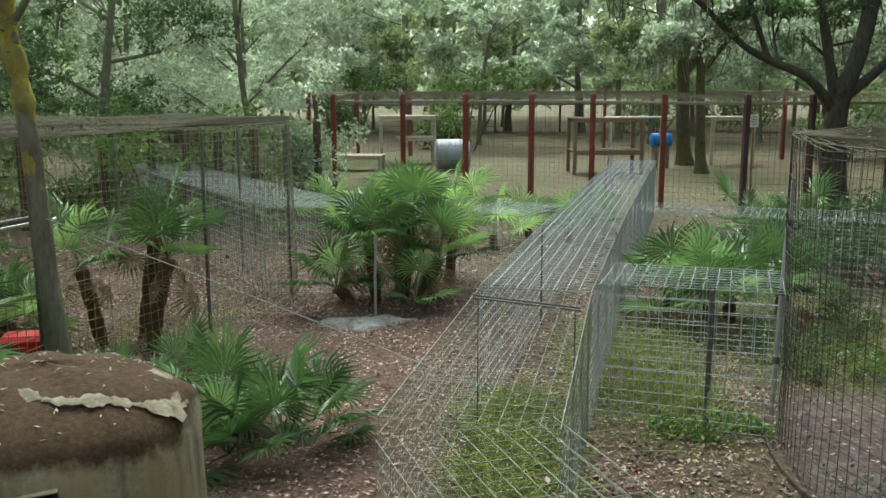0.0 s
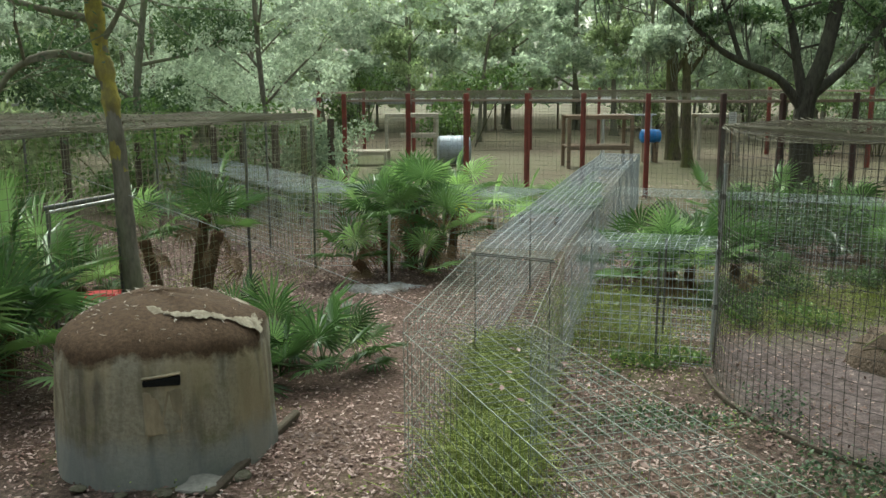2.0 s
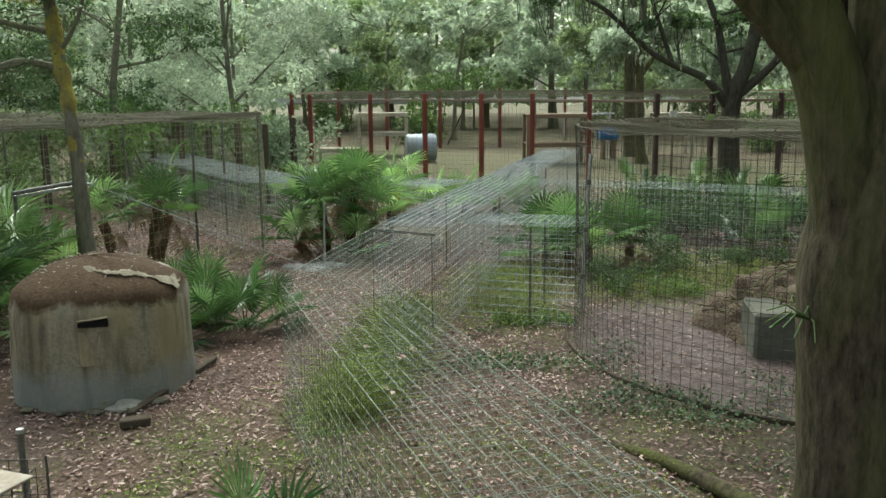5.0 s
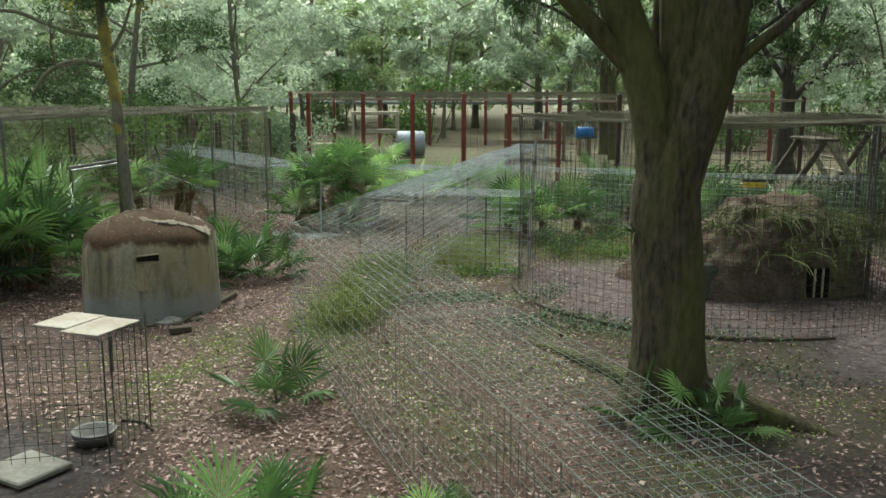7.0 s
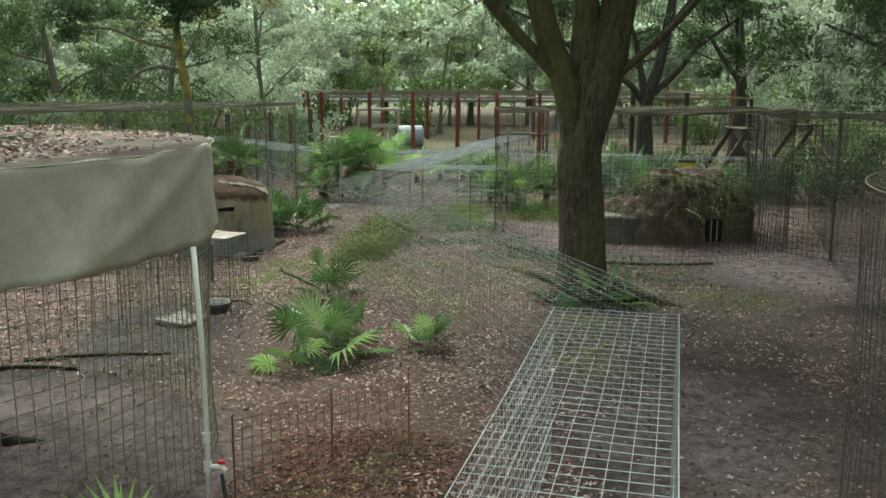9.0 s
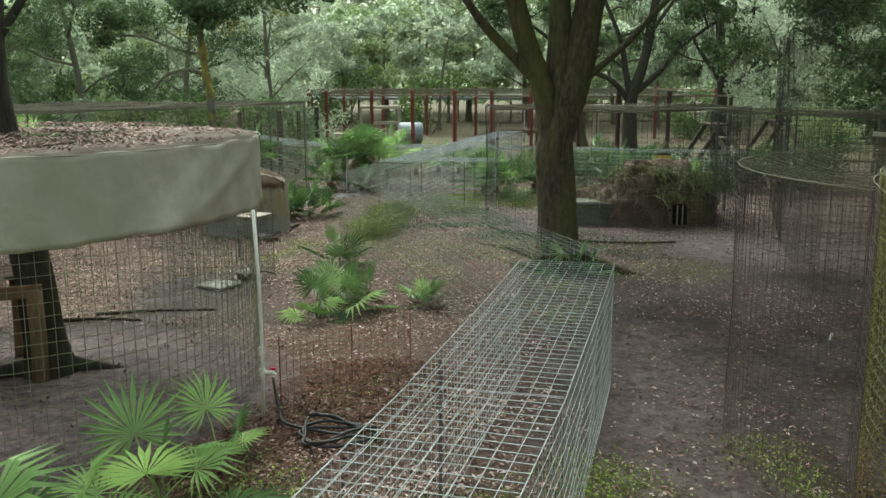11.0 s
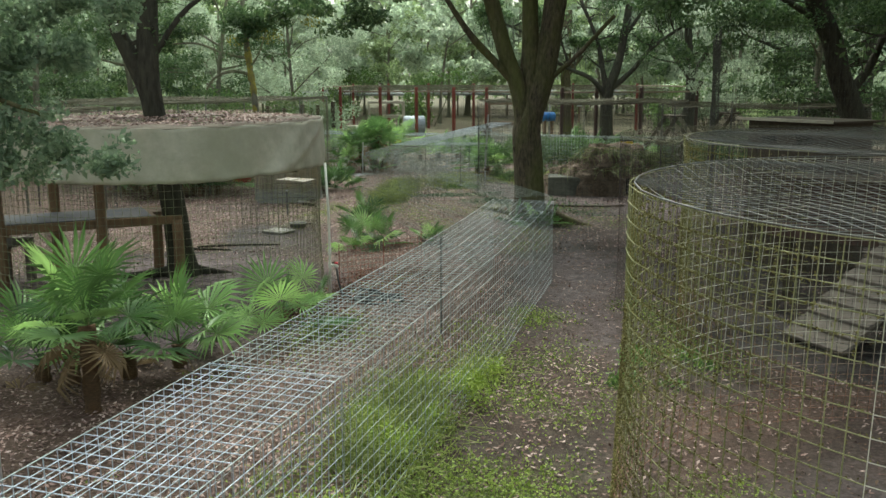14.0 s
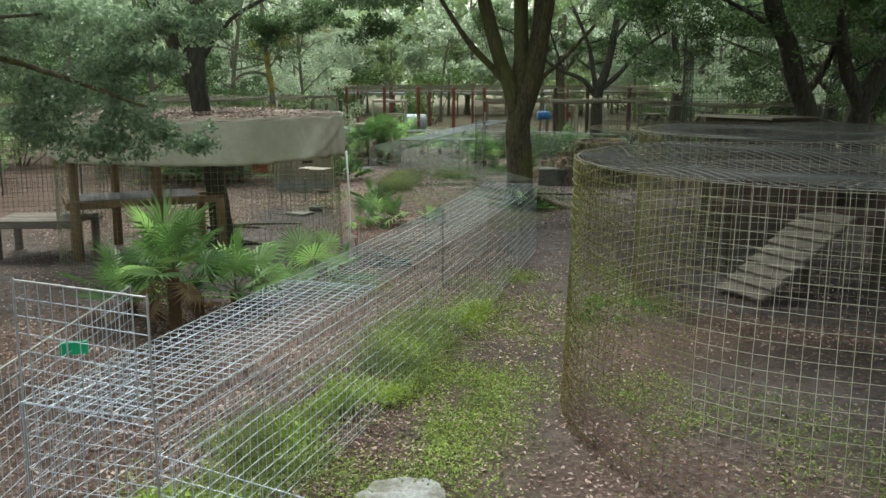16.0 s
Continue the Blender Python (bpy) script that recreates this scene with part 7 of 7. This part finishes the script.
# ---- wooden furniture of the cages ----
def lounging_platform():
    t = thing("lounging_platform", pose(-3.78, -4.0, 0, 0, 0, 27), "weathered timber lounging platform with a dark mat and stout tan posts", "platform", "timber stands")
    tan = two_scale("tan_round_post", (0.16, 0.10, 0.055), (0.33, 0.215, 0.125), (0.11, 0.08, 0.055), 2.0, 16, 0.85, 0.0, 0.5, 0.006, (8, 8, 1))
    h, left, front, back = 0.99, -1.2, -0.72, 0.46
    for x, y, top in ((1.34, front - 0.02, h - 0.06), (0.25, front - 0.09, 2.25), (left + 0.1, front - 0.09, 1.8), (left + 0.15, back - 0.1, h - 0.06), (-0.3, back + 0.09, 2.25), (1.2, back - 0.1, h - 0.06)):
        link_mesh("post", *tube([(x, y, -0.1), (x + 0.01, y, top * 0.5), (x, y, top)], [0.085, 0.08, 0.078], 14), tan, t, smooth=True)
    for k in range(8):
        y = front + (back - front) * (k + 0.5) / 8
        right = 1.08 if -0.7 < y < -0.14 else 1.4
        part("plank", box_bm((right - left, (back - front) / 8 - 0.01, 0.04), ((left + right) / 2, y, h - 0.03 + 0.004 * math.sin(k * 2.1)), None, 0.008), M_WOOD, t)
    for y in (front, back):
        part("rail", beam_bm((left, y, h - 0.06), (1.42, y, h - 0.06), 0.045, 0.13, 0.01), tan, t)
    part("rail", beam_bm((left, front, h - 0.065), (left, back, h - 0.065), 0.045, 0.12, 0.01), tan, t)
    mat = box_bm((2.15, 1.05, 0.014), (-0.08, -0.13, h + 0.004), None, 0.006)
    part("rubber_mat", mat, two_scale("worn_dark_mat", (0.075, 0.075, 0.085), (0.13, 0.13, 0.145), (0.16, 0.135, 0.115), 2.2, 24, 0.8, amount=0.6), t, "worn dark grey mat")


lounging_platform()
play_stand(-5.2, -4.55, 4, 1.5, 1.0, [(0.62, 0, 1)], "low dark weathered plank bench beside the cage", M_RAMP)


def ramp_stand():
    """The planked platform with a hutch and a lapped-board ramp in the round cage behind the mossy one."""
    turn = -39.3
    t = thing("ramp_platform", pose(6.09, -5.77, 0, 0, 0, turn), "weathered brown timber platform with a hutch and a lapped-board ramp", "platform")
    w = 2.6
    for x, y in ((0.1, 0.08), (1.55, 0.08), (w - 0.1, 0.08), (0.1, 0.62), (w - 0.1, 0.62)):
        part("post", box_bm((0.11, 0.11, 1.2), (x, y, 0.5), None, 0.012), M_DARKWOOD, t)
    for k in range(5):
        part("plank", box_bm((w, 0.13, 0.04), (w / 2, 0.07 + 0.14 * k, 1.14), None, 0.006), M_REDWOOD, t)
    part("bearer", box_bm((w, 0.05, 0.14), (w / 2, 0.02, 1.05), None, 0.008), M_REDWOOD, t)
    n = 13
    for k in range(n):
        if 9 <= k <= 11:
            continue
        part("wall_board", box_bm((w / n - 0.008, 0.03, 0.56), (w * (k + 0.5) / n, 0.32 + 0.004 * (k % 3), 1.44), None, 0.005), (M_REDWOOD, M_DARKWOOD, M_REDWOOD)[(k * 7) % 3], t)
    part("doorway_lintel", box_bm((w / n * 3, 0.035, 0.1), (w * 10.5 / n, 0.32, 1.67), None, 0.005), M_REDWOOD, t)
    part("hutch_back", box_bm((w, 0.03, 0.56), (w / 2, 0.68, 1.44), None, 0.005), M_DARKWOOD, t)
    for x in (0.02, w - 0.02):
        part("hutch_side", box_bm((0.03, 0.34, 0.56), (x, 0.5, 1.44), None, 0.005), M_REDWOOD, t)
    part("hutch_roof", box_bm((w + 0.06, 0.48, 0.04), (w / 2, 0.5, 1.75), Matrix.Rotation(0.05, 4, "X"), 0.008), M_DARKWOOD, t)
    back = pose(6.09, -5.77, 0, 0, 0, turn).inverted()
    a, b = back @ Vector((6.02, -7.66, 0.05)), back @ Vector((7.5, -7.0, 1.13))
    d = b - a
    along = d.normalized()
    side = Vector((-along.y, along.x, 0)).normalized()
    for s in (-0.36, 0.36):
        part("stringer", beam_bm(a + side * s - Vector((0, 0, 0.055)), b + side * s - Vector((0, 0, 0.055)), 0.045, 0.09, 0.006), M_DARKWOOD, t)
    m = Matrix((along, side, along.cross(side))).transposed().to_4x4() @ Matrix.Rotation(radians(13), 4, "Y")
    for k in range(9):
        part("ramp_board", box_bm((d.length / 9 * 1.12, 0.9, 0.045), a + d * ((k + 0.5) / 9) + Vector((0, 0, 0.02)), m, 0.006), M_RAMP, t)


ramp_stand()


def shelter(x, y, w, d, h, turn, label):
    t = thing("timber_shelter", pose(x, y, 0, 0, 0, turn), label, "shelter", "timber shelters")
    for k in range(max(4, round(w / 0.2))):
        n = max(4, round(w / 0.2))
        part("wall_board", box_bm((w / n - 0.01, 0.03, h), (-w / 2 + w * (k + 0.5) / n, -d / 2, h / 2), None, 0.004), M_DARKWOOD, t)
    for s in (-1, 1):
        part("side_wall", box_bm((0.035, d, h), (s * w / 2, 0, h / 2), None, 0.004), M_DARKWOOD, t)
    part("back_wall", box_bm((w, 0.03, h), (0, d / 2, h / 2), None, 0.004), M_DARKWOOD, t)
    for u in (-0.22, 0.2):
        # thin black plates paint the shade of two hatches
        part("hatch", box_bm((0.3, 0.012, 0.3), (u * w, -d / 2 - 0.022, h - 0.3), None, 0.003), M_VOID, t, "dark open hatch")
    part("roof", box_bm((w + 0.25, d + 0.3, 0.035), (0, 0, h + 0.02), None, 0.006), M_DARKWOOD, t, "flat weathered roof sheet")
    part("fascia", box_bm((w + 0.27, 0.025, 0.05), (0, -d / 2 - 0.165, h + 0.03), None, 0.005), M_PALEWOOD, t, "thin pale edge board")


shelter(7.72, -2.7, 1.6, 0.95, 2.34, -59.5, "brown timber shelter with a flat pale-edged roof")


def a_frame(x, y, turn, label):
    t = thing("climbing_frame", pose(x, y, 0, 0, 0, turn), label, "climbing frame")
    for yy in (-0.6, 0.6):
        part("leg", beam_bm((-1.1, yy, 0), (0.0, yy, 1.75), 0.09, 0.12), M_DARKWOOD, t)
        part("leg", beam_bm((1.3, yy, 0), (0.1, yy, 1.75), 0.09, 0.12), M_PALEWOOD, t)
    for k in range(6):
        f = (k + 0.5) / 6
        part("rung", box_bm((0.1, 1.25, 0.04), (1.3 - 1.2 * f, 0, 1.75 * f + 0.07), None, 0.005), M_PALEWOOD, t)
    part("deck", box_bm((0.5, 1.3, 0.05), (0.05, 0, 1.78), None, 0.006), M_DARKWOOD, t)


a_frame(9.3, 13.6, 4, "timber climbing frame with slanting legs")
a_frame(11.9, 16.0, 2, "timber climbing frame with a pale ladder")

fg = thing("pipe_gate", pose(-4.15, 8.35, 0), "galvanised pipe gate frame on the wire cage", "gate")
for x in (-0.35, 0.35):
    link_mesh("upright", *tube([(x, x * 0.7, -0.05), (x, x * 0.7, 1.6 + x * 0.14)], [0.025, 0.025], 8), M_STEEL, fg)
link_mesh("top_rail", *tube([(-0.38, -0.27, 1.58), (0.38, 0.27, 1.69)], [0.03, 0.03], 8), M_STEEL, fg)
link_mesh("top_rail", *tube([(-0.36, -0.23, 1.53), (0.4, 0.31, 1.64)], [0.022, 0.022], 8), M_PIPE, fg)

for i, (x, y, h) in enumerate(((-6.3, 18.6, 1.9), (-5.5, 18.3, 2.0), (-4.9, 18.5, 1.9), (-4.1, 18.2, 2.05), (-3.6, 18.9, 2.0), (-7.4, 18.8, 1.9), (-3.2, 20.4, 2.1), (-8.8, 18.2, 1.8))):
    ob = part("timber_post", box_bm((0.13, 0.13, h + 0.1), (0, 0, h / 2 - 0.05), Matrix.Rotation(i * 0.4, 4, "Z"), 0.012), M_DARKWOOD, None)
    ob.matrix_basis = pose(x, y, 0)
    tagged(ob, "upright brown timber post behind the wire tunnel", "post", "timber posts")
cable = link_mesh("slack_cable", *tube(smooth_line([(-4.35, 8.2, 1.98), (-3.0, 8.2, 1.48), (-1.75, 8.15, 1.0), (-0.6, 8.0, 0.58), (0.22, 7.85, 0.3)], 5), [0.004] * 21, 6), M_PIPE)
tagged(cable, "thin pale cable stretched from the cage to the tunnel", "cable")
hp = thing("pipe_hinge_post", pose(2.78, 7.98, 0), "galvanised pipe post with clips on the cage's edge", "post")
link_mesh("pipe", *tube([(0, 0, -0.1), (0.04, 0.05, 1.0), (0.1, 0.12, 2.05)], [0.024, 0.024, 0.024], 8), M_PIPE, hp)
for z in (0.5, 1.1, 1.7):
    link_mesh("clip", *tube([(0.045 * z, 0.055 * z, z - 0.03), (0.045 * z, 0.055 * z, z + 0.03)], [0.034, 0.034], 8), M_STEEL, hp)

rb = part("red_tub", box_bm((0.5, 0.34, 0.38), (0, 0, 0.19), None, 0.05), M_REDPLASTIC, None)
rb.matrix_basis = pose(-4.42, 9.2, 0.0, 0, 0, 12)
tagged(rb, "bright red plastic tub in the undergrowth", "tub")

rf = thing("rusty_fence", pose(0.3, -4.7, 0), "low rusty red wire fence panel in the litter", "fence")
M_RUST = two_scale("rusted_wire", (0.2, 0.06, 0.045), (0.34, 0.12, 0.09), (0.16, 0.08, 0.06), 2, 20, 0.8, 0.2, 0.1, 0.001)
grid_panel((0, 0, 0), (1.15, 1.05, 0), (0, 0, 0.62), (1.15, 1.05, 0.6), 0.0023, M_RUST, "mesh", rf, cell=0.075, sag=0.02, seed=611)
for x, y in ((0, 0), (0.6, 0.55), (1.15, 1.05)):
    link_mesh("stake", *rods([((x, y, -0.1), (x, y, 0.66))], 0.006), M_RUST, rf)

tag = part("wire_tag", box_bm((0.016, 0.008, 0.055), (0, 0, 0), Matrix.Rotation(0.3, 4, "Y"), 0.003), M_SIGN, None)
tag.matrix_basis = pose(4.51, -6.63, 1.23)
tagged(tag, "small white clip on the wire cage", "clip")
bm = bmesh.new()
bmesh.ops.create_icosphere(bm, subdivisions=4, radius=0.3)
for v in bm.verts:
    v.co *= 1 + 0.3 * noise.noise(v.co * 5) + 0.12 * noise.noise(v.co * 14)
    v.co.x *= 1.15
    v.co.z *= 0.22
st = part("white_stone", bm, M_ASH, None)
st.matrix_basis = pose(1.68, -13.98, 0.04)
tagged(st, "pale flat stone in the weeds", "stone")


# ---- far strips beyond the woods' edge ----
for i, (x, y, w, a, z) in enumerate(((2, 58, 34, 4, 1.9), (-30, 52, 30, -8, 2.0))):
    fr = thing("far_roof", pose(x, y, 0, 0, 0, a), "long low pale roof beyond the trees", "roof", "far long roofs")
    part("roof", box_bm((w, 2.4, 0.16), (0, 0, z), Matrix.Rotation(radians(6), 4, "X"), 0.02), M_FAR, fr)
    for k in range(9):
        part("post", box_bm((0.12, 0.12, z), (-w / 2 + 0.5 + (w - 1) * k / 8, 0, z / 2), None, 0.01), M_WOOD, fr)


# ---- fallen leaves and weeds ----
def scatter(n, box, rng, wanted):
    x, y = rng.uniform(box[0], box[1], n), rng.uniform(box[2], box[3], n)
    keep = rng.random(n) < wanted(x, y)
    x, y = x[keep], y[keep]
    return x, y, height(x, y)


def floor_cover():
    rng = np.random.default_rng(500)

    def littered(x, y):
        soil, sand, weeds = covers(x, y)
        patch = np.clip(0.75 + 0.5 * wobble(x, y, 1.1, 21), 0.25, 1)
        edge = np.minimum.reduce([x + 8.5, 10.5 - x, y + 19, 15.5 - y]) / 3 + 0.35 * wobble(x, y, 0.9, 23)
        patch = patch * np.clip(edge, 0, 1)
        return patch * (1 - 0.985 * soil) * (1 - 0.95 * sand) * (1 - 0.6 * weeds)

    def weedy(x, y):
        soil, sand, weeds = covers(x, y)
        return weeds ** 1.3 + 0.02 * (1 - soil) * (1 - sand) * np.clip(wobble(x, y, 2.0, 22) * 2, 0, 1)

    x, y, z = scatter(540000, (-8.5, 10.5, -19, 15.5), rng, littered)
    v, f = leaves(np.stack([x, y, z + rng.uniform(0.008, 0.03, len(x))], 1), 0.048, rng, flat=0.76, aspect=0.46)
    tagged(link_mesh("leaf_litter", v, f, M_LITTER), "thick litter of brown and tan fallen oak leaves", "leaf litter", kind="stuff")
    x, y, z = scatter(90000, (-5.5, 9.5, -14, 10), rng, lambda x, y: np.clip(covers(x, y)[0] + covers(x, y)[1], 0, 1) * np.clip(0.35 + 0.9 * wobble(x, y, 2.6, 51), 0.05, 0.9) * 0.75)
    v, f = leaves(np.stack([x, y, z + rng.uniform(0.004, 0.022, len(x))], 1), 0.045, rng, flat=0.8, aspect=0.5)
    tagged(link_mesh("rotten_leaves", v, f, M_MUDLEAF), "dark rotten leaves trodden into bare soil", "leaf litter", kind="stuff")
    x, y, z = scatter(16000, (-8, 12, 14, 26), rng, lambda x, y: 0.6 - 0.04 * (y - 14))
    v, f = leaves(np.stack([x, y, z + 0.02], 1), 0.1, rng, flat=0.8, aspect=0.5)
    tagged(link_mesh("far_leaf_litter", v, f, M_LITTER), "fallen leaves under the far enclosure", "leaf litter", kind="stuff")
    x, y, z = (np.concatenate(q) for q in zip(scatter(190000, (-6, 8, -6, 13), rng, weedy), scatter(400000, (-0.8, 6.2, -16, -5.5), rng, weedy)))
    h = 0.02 + 0.07 * rng.random(len(x)) ** 2
    v, f = leaves(np.stack([x, y, z + h], 1), 0.028, rng, flat=0.3, aspect=0.62)
    tagged(link_mesh("weeds", v, f, M_GRASS), "low bright green weeds and clover", "weeds", kind="stuff")
    # rust-red pine straw by the standpipe
    x, y, z = scatter(30000, (-0.6, 2.0, -6.8, -3.4), rng, lambda x, y: strip(x + 0.3 * wobble(x, y, 2.2, 41), y, 0.1, -6.2, 1.2, -3.9, 0.6, 0.6) * 0.45)
    v, f = leaves(np.stack([x, y, z + rng.uniform(0.012, 0.04, len(x))], 1), 0.06, rng, flat=0.75, aspect=0.28)
    tagged(link_mesh("rusty_litter", v, f, M_RUSTLITTER), "rust-red rotting leaves and straw beside the standpipe", "leaf litter", kind="stuff")
    # leafy weeds at the cage's foot
    balls = [(rng.uniform(1.6, 2.6), rng.uniform(7.3, 7.8), 0.06, rng.uniform(0.08, 0.18), 0.7) for _ in range(14)] + [(rng.uniform(3.0, 4.6), rng.uniform(8.9, 9.7), 0.1, rng.uniform(0.14, 0.28), 0.8) for _ in range(12)] + [(rng.uniform(3.6, 4.7), rng.uniform(-9.0, -7.6), 0.05, rng.uniform(0.1, 0.22), 0.5) for _ in range(14)]
    tagged(link_mesh("leafy_weeds", *leaves(in_balls(balls, 3000, rng, 0.1), 0.055, rng), M_SHRUB), "low leafy green weeds at the cages' feet", "weeds", kind="stuff")
    # dark leafy ground cover between the tunnel and the sandy cage
    x, y, z = scatter(60000, (0.8, 5.8, 2.0, 7.6), rng, lambda x, y: strip(x + 0.5 * wobble(x, y, 1.6, 61), y, 1.7, 6.2, 4.9, 3.2, 0.85, 0.7) * np.clip(0.25 + 1.3 * wobble(x, y, 2.3, 62), 0, 1) * 0.55)
    v, f = leaves(np.stack([x, y, z + 0.02 + 0.07 * rng.random(len(x))], 1), 0.04, rng, flat=0.35, aspect=0.6)
    tagged(link_mesh("ground_cover", v, f, M_DARKWEED), "dark green leafy ground cover over leaf litter", "weeds", kind="stuff")
    # bright leafy weeds inside the long tunnel
    balls = []
    for _ in range(48):
        t = rng.random()
        balls.append((0.15 + 1.9 * t + rng.normal() * 0.24, -14.9 + 6.2 * t, rng.uniform(0.05, 0.2), rng.uniform(0.1, 0.24), 0.9))
    tagged(link_mesh("tunnel_weeds", *leaves(in_balls(balls, 9000, rng, 0.1), 0.04, rng), M_YGREEN), "bright yellow-green leafy weeds inside the tunnel", "weeds", kind="stuff")
    # taller grass inside and beside the tunnels
    segs = []
    for ax, ay, bx, by, half, n in ((0.25, 4.2, 0.55, 8.0, 0.38, 4200), (1.8, 7.9, 2.0, 10.4, 0.7, 1100), (0.0, -15.0, 2.2, -8.0, 0.5, 4200), (-5, 8, -3, 12, 1.0, 500), (3.4, 9.0, 6.5, 10.4, 1.0, 900)):
        t = rng.random(n)
        gx, gy = ax + (bx - ax) * t + rng.normal(size=n) * half * 0.5, ay + (by - ay) * t + rng.normal(size=n) * half * 0.5
        if ay < 0:
            keep = wobble(gx, gy, 2.8, 32) > -0.15
            gx, gy = gx[keep], gy[keep]
        for px, py in zip(gx, gy):
            hgt, lx, ly = rng.uniform(0.08, 0.28 if 3.9 < ay < 4.3 else 0.2), rng.normal() * 0.07, rng.normal() * 0.07
            segs += [((px, py, 0), (px + lx, py + ly, hgt)), ((px + lx, py + ly, hgt), (px + lx * 2.6, py + ly * 2.6, hgt * 1.15))]
    tagged(link_mesh("tall_grass", *rods(segs, 0.002), M_TALLGRASS), "tufts of tall green grass along the tunnels", "grass", kind="stuff")
    # leaves caught on roofs
    a, q = rng.uniform(0, 6.28, 9000), np.sqrt(rng.random(9000)) * (L2[2] - 0.08)
    px, py = L2[0] + q * np.cos(a), L2[1] + q * np.sin(a)
    v, f = leaves(np.stack([px, py, 2.455 + rng.uniform(0, 0.02, 9000) + 0.05 * np.clip(wobble(px, py, 2, 5), 0, 1)], 1), 0.05, rng, flat=0.8, aspect=0.4)
    tagged(link_mesh("roof_litter", v, f, M_LITTER), "fallen leaves and twigs lying on the tarpaulin", "leaf litter", kind="stuff")
    pts = []
    for cx, cy, r, z, n in ((*R1, 2.46, 260), (*R2, 2.39, 14), (*R4, 2.3, 40), (6.4, -4.6, 1.1, 2.31, 90), (-6.2, 10, 3.4, 2.43, 1600), (-8.2, 1.6, 2.6, 2.41, 1800)):
        a, q = rng.uniform(0, 6.28, n), np.sqrt(rng.random(n)) * r * 0.96
        pts.append(np.stack([cx + q * np.cos(a), cy + q * np.sin(a), np.full(n, z)], 1))
    v, f = leaves(np.concatenate(pts), 0.05, rng, flat=0.8, aspect=0.4)
    tagged(link_mesh("cage_roof_litter", v, f, M_DARKLITTER), "scattered leaves caught on the cage roofs", "leaf litter", kind="stuff")
    # pale leaf scraps on the concrete dome
    a, q = rng.uniform(0, 6.28, 150), np.sqrt(rng.random(150)) * 0.74
    z = np.interp(q, [0.0, 0.12, 0.3, 0.5, 0.66, 0.765], [1.295, 1.29, 1.265, 1.2, 1.12, 1.045]) + 0.02
    v, f = leaves(np.stack([-2.33 + q * np.cos(a), 5.33 + q * np.sin(a), z], 1), 0.05, rng, flat=0.85, aspect=0.25)
    tagged(link_mesh("dome_leaves", v, f, M_PLY), "small pale dry leaves on the concrete dome", "leaf litter", kind="stuff")
    # leaves and pine straw caught on the tunnels
    pts = []
    for ax, ay, bx, by, n in ((3.0, -3.8, -0.04, -15.3, 60), (0.1, 4.6, 3.9, 20.6, 90), (0.1, 4.55, 3.0, -3.6, 60), (2.6, -2.4, 2.9, -3.2, 12)):
        t = rng.random(n)
        pts.append(np.stack([ax + (bx - ax) * t + rng.normal(size=n) * 0.2, ay + (by - ay) * t + rng.normal(size=n) * 0.1, np.full(n, 1.24)], 1))
    v, f = leaves(np.concatenate(pts), 0.05, rng, flat=0.8, aspect=0.5)
    tagged(link_mesh("tunnel_leaves", v, f, M_LITTER), "single brown leaves caught on the wire tunnels", "leaf litter", kind="stuff")


floor_cover()
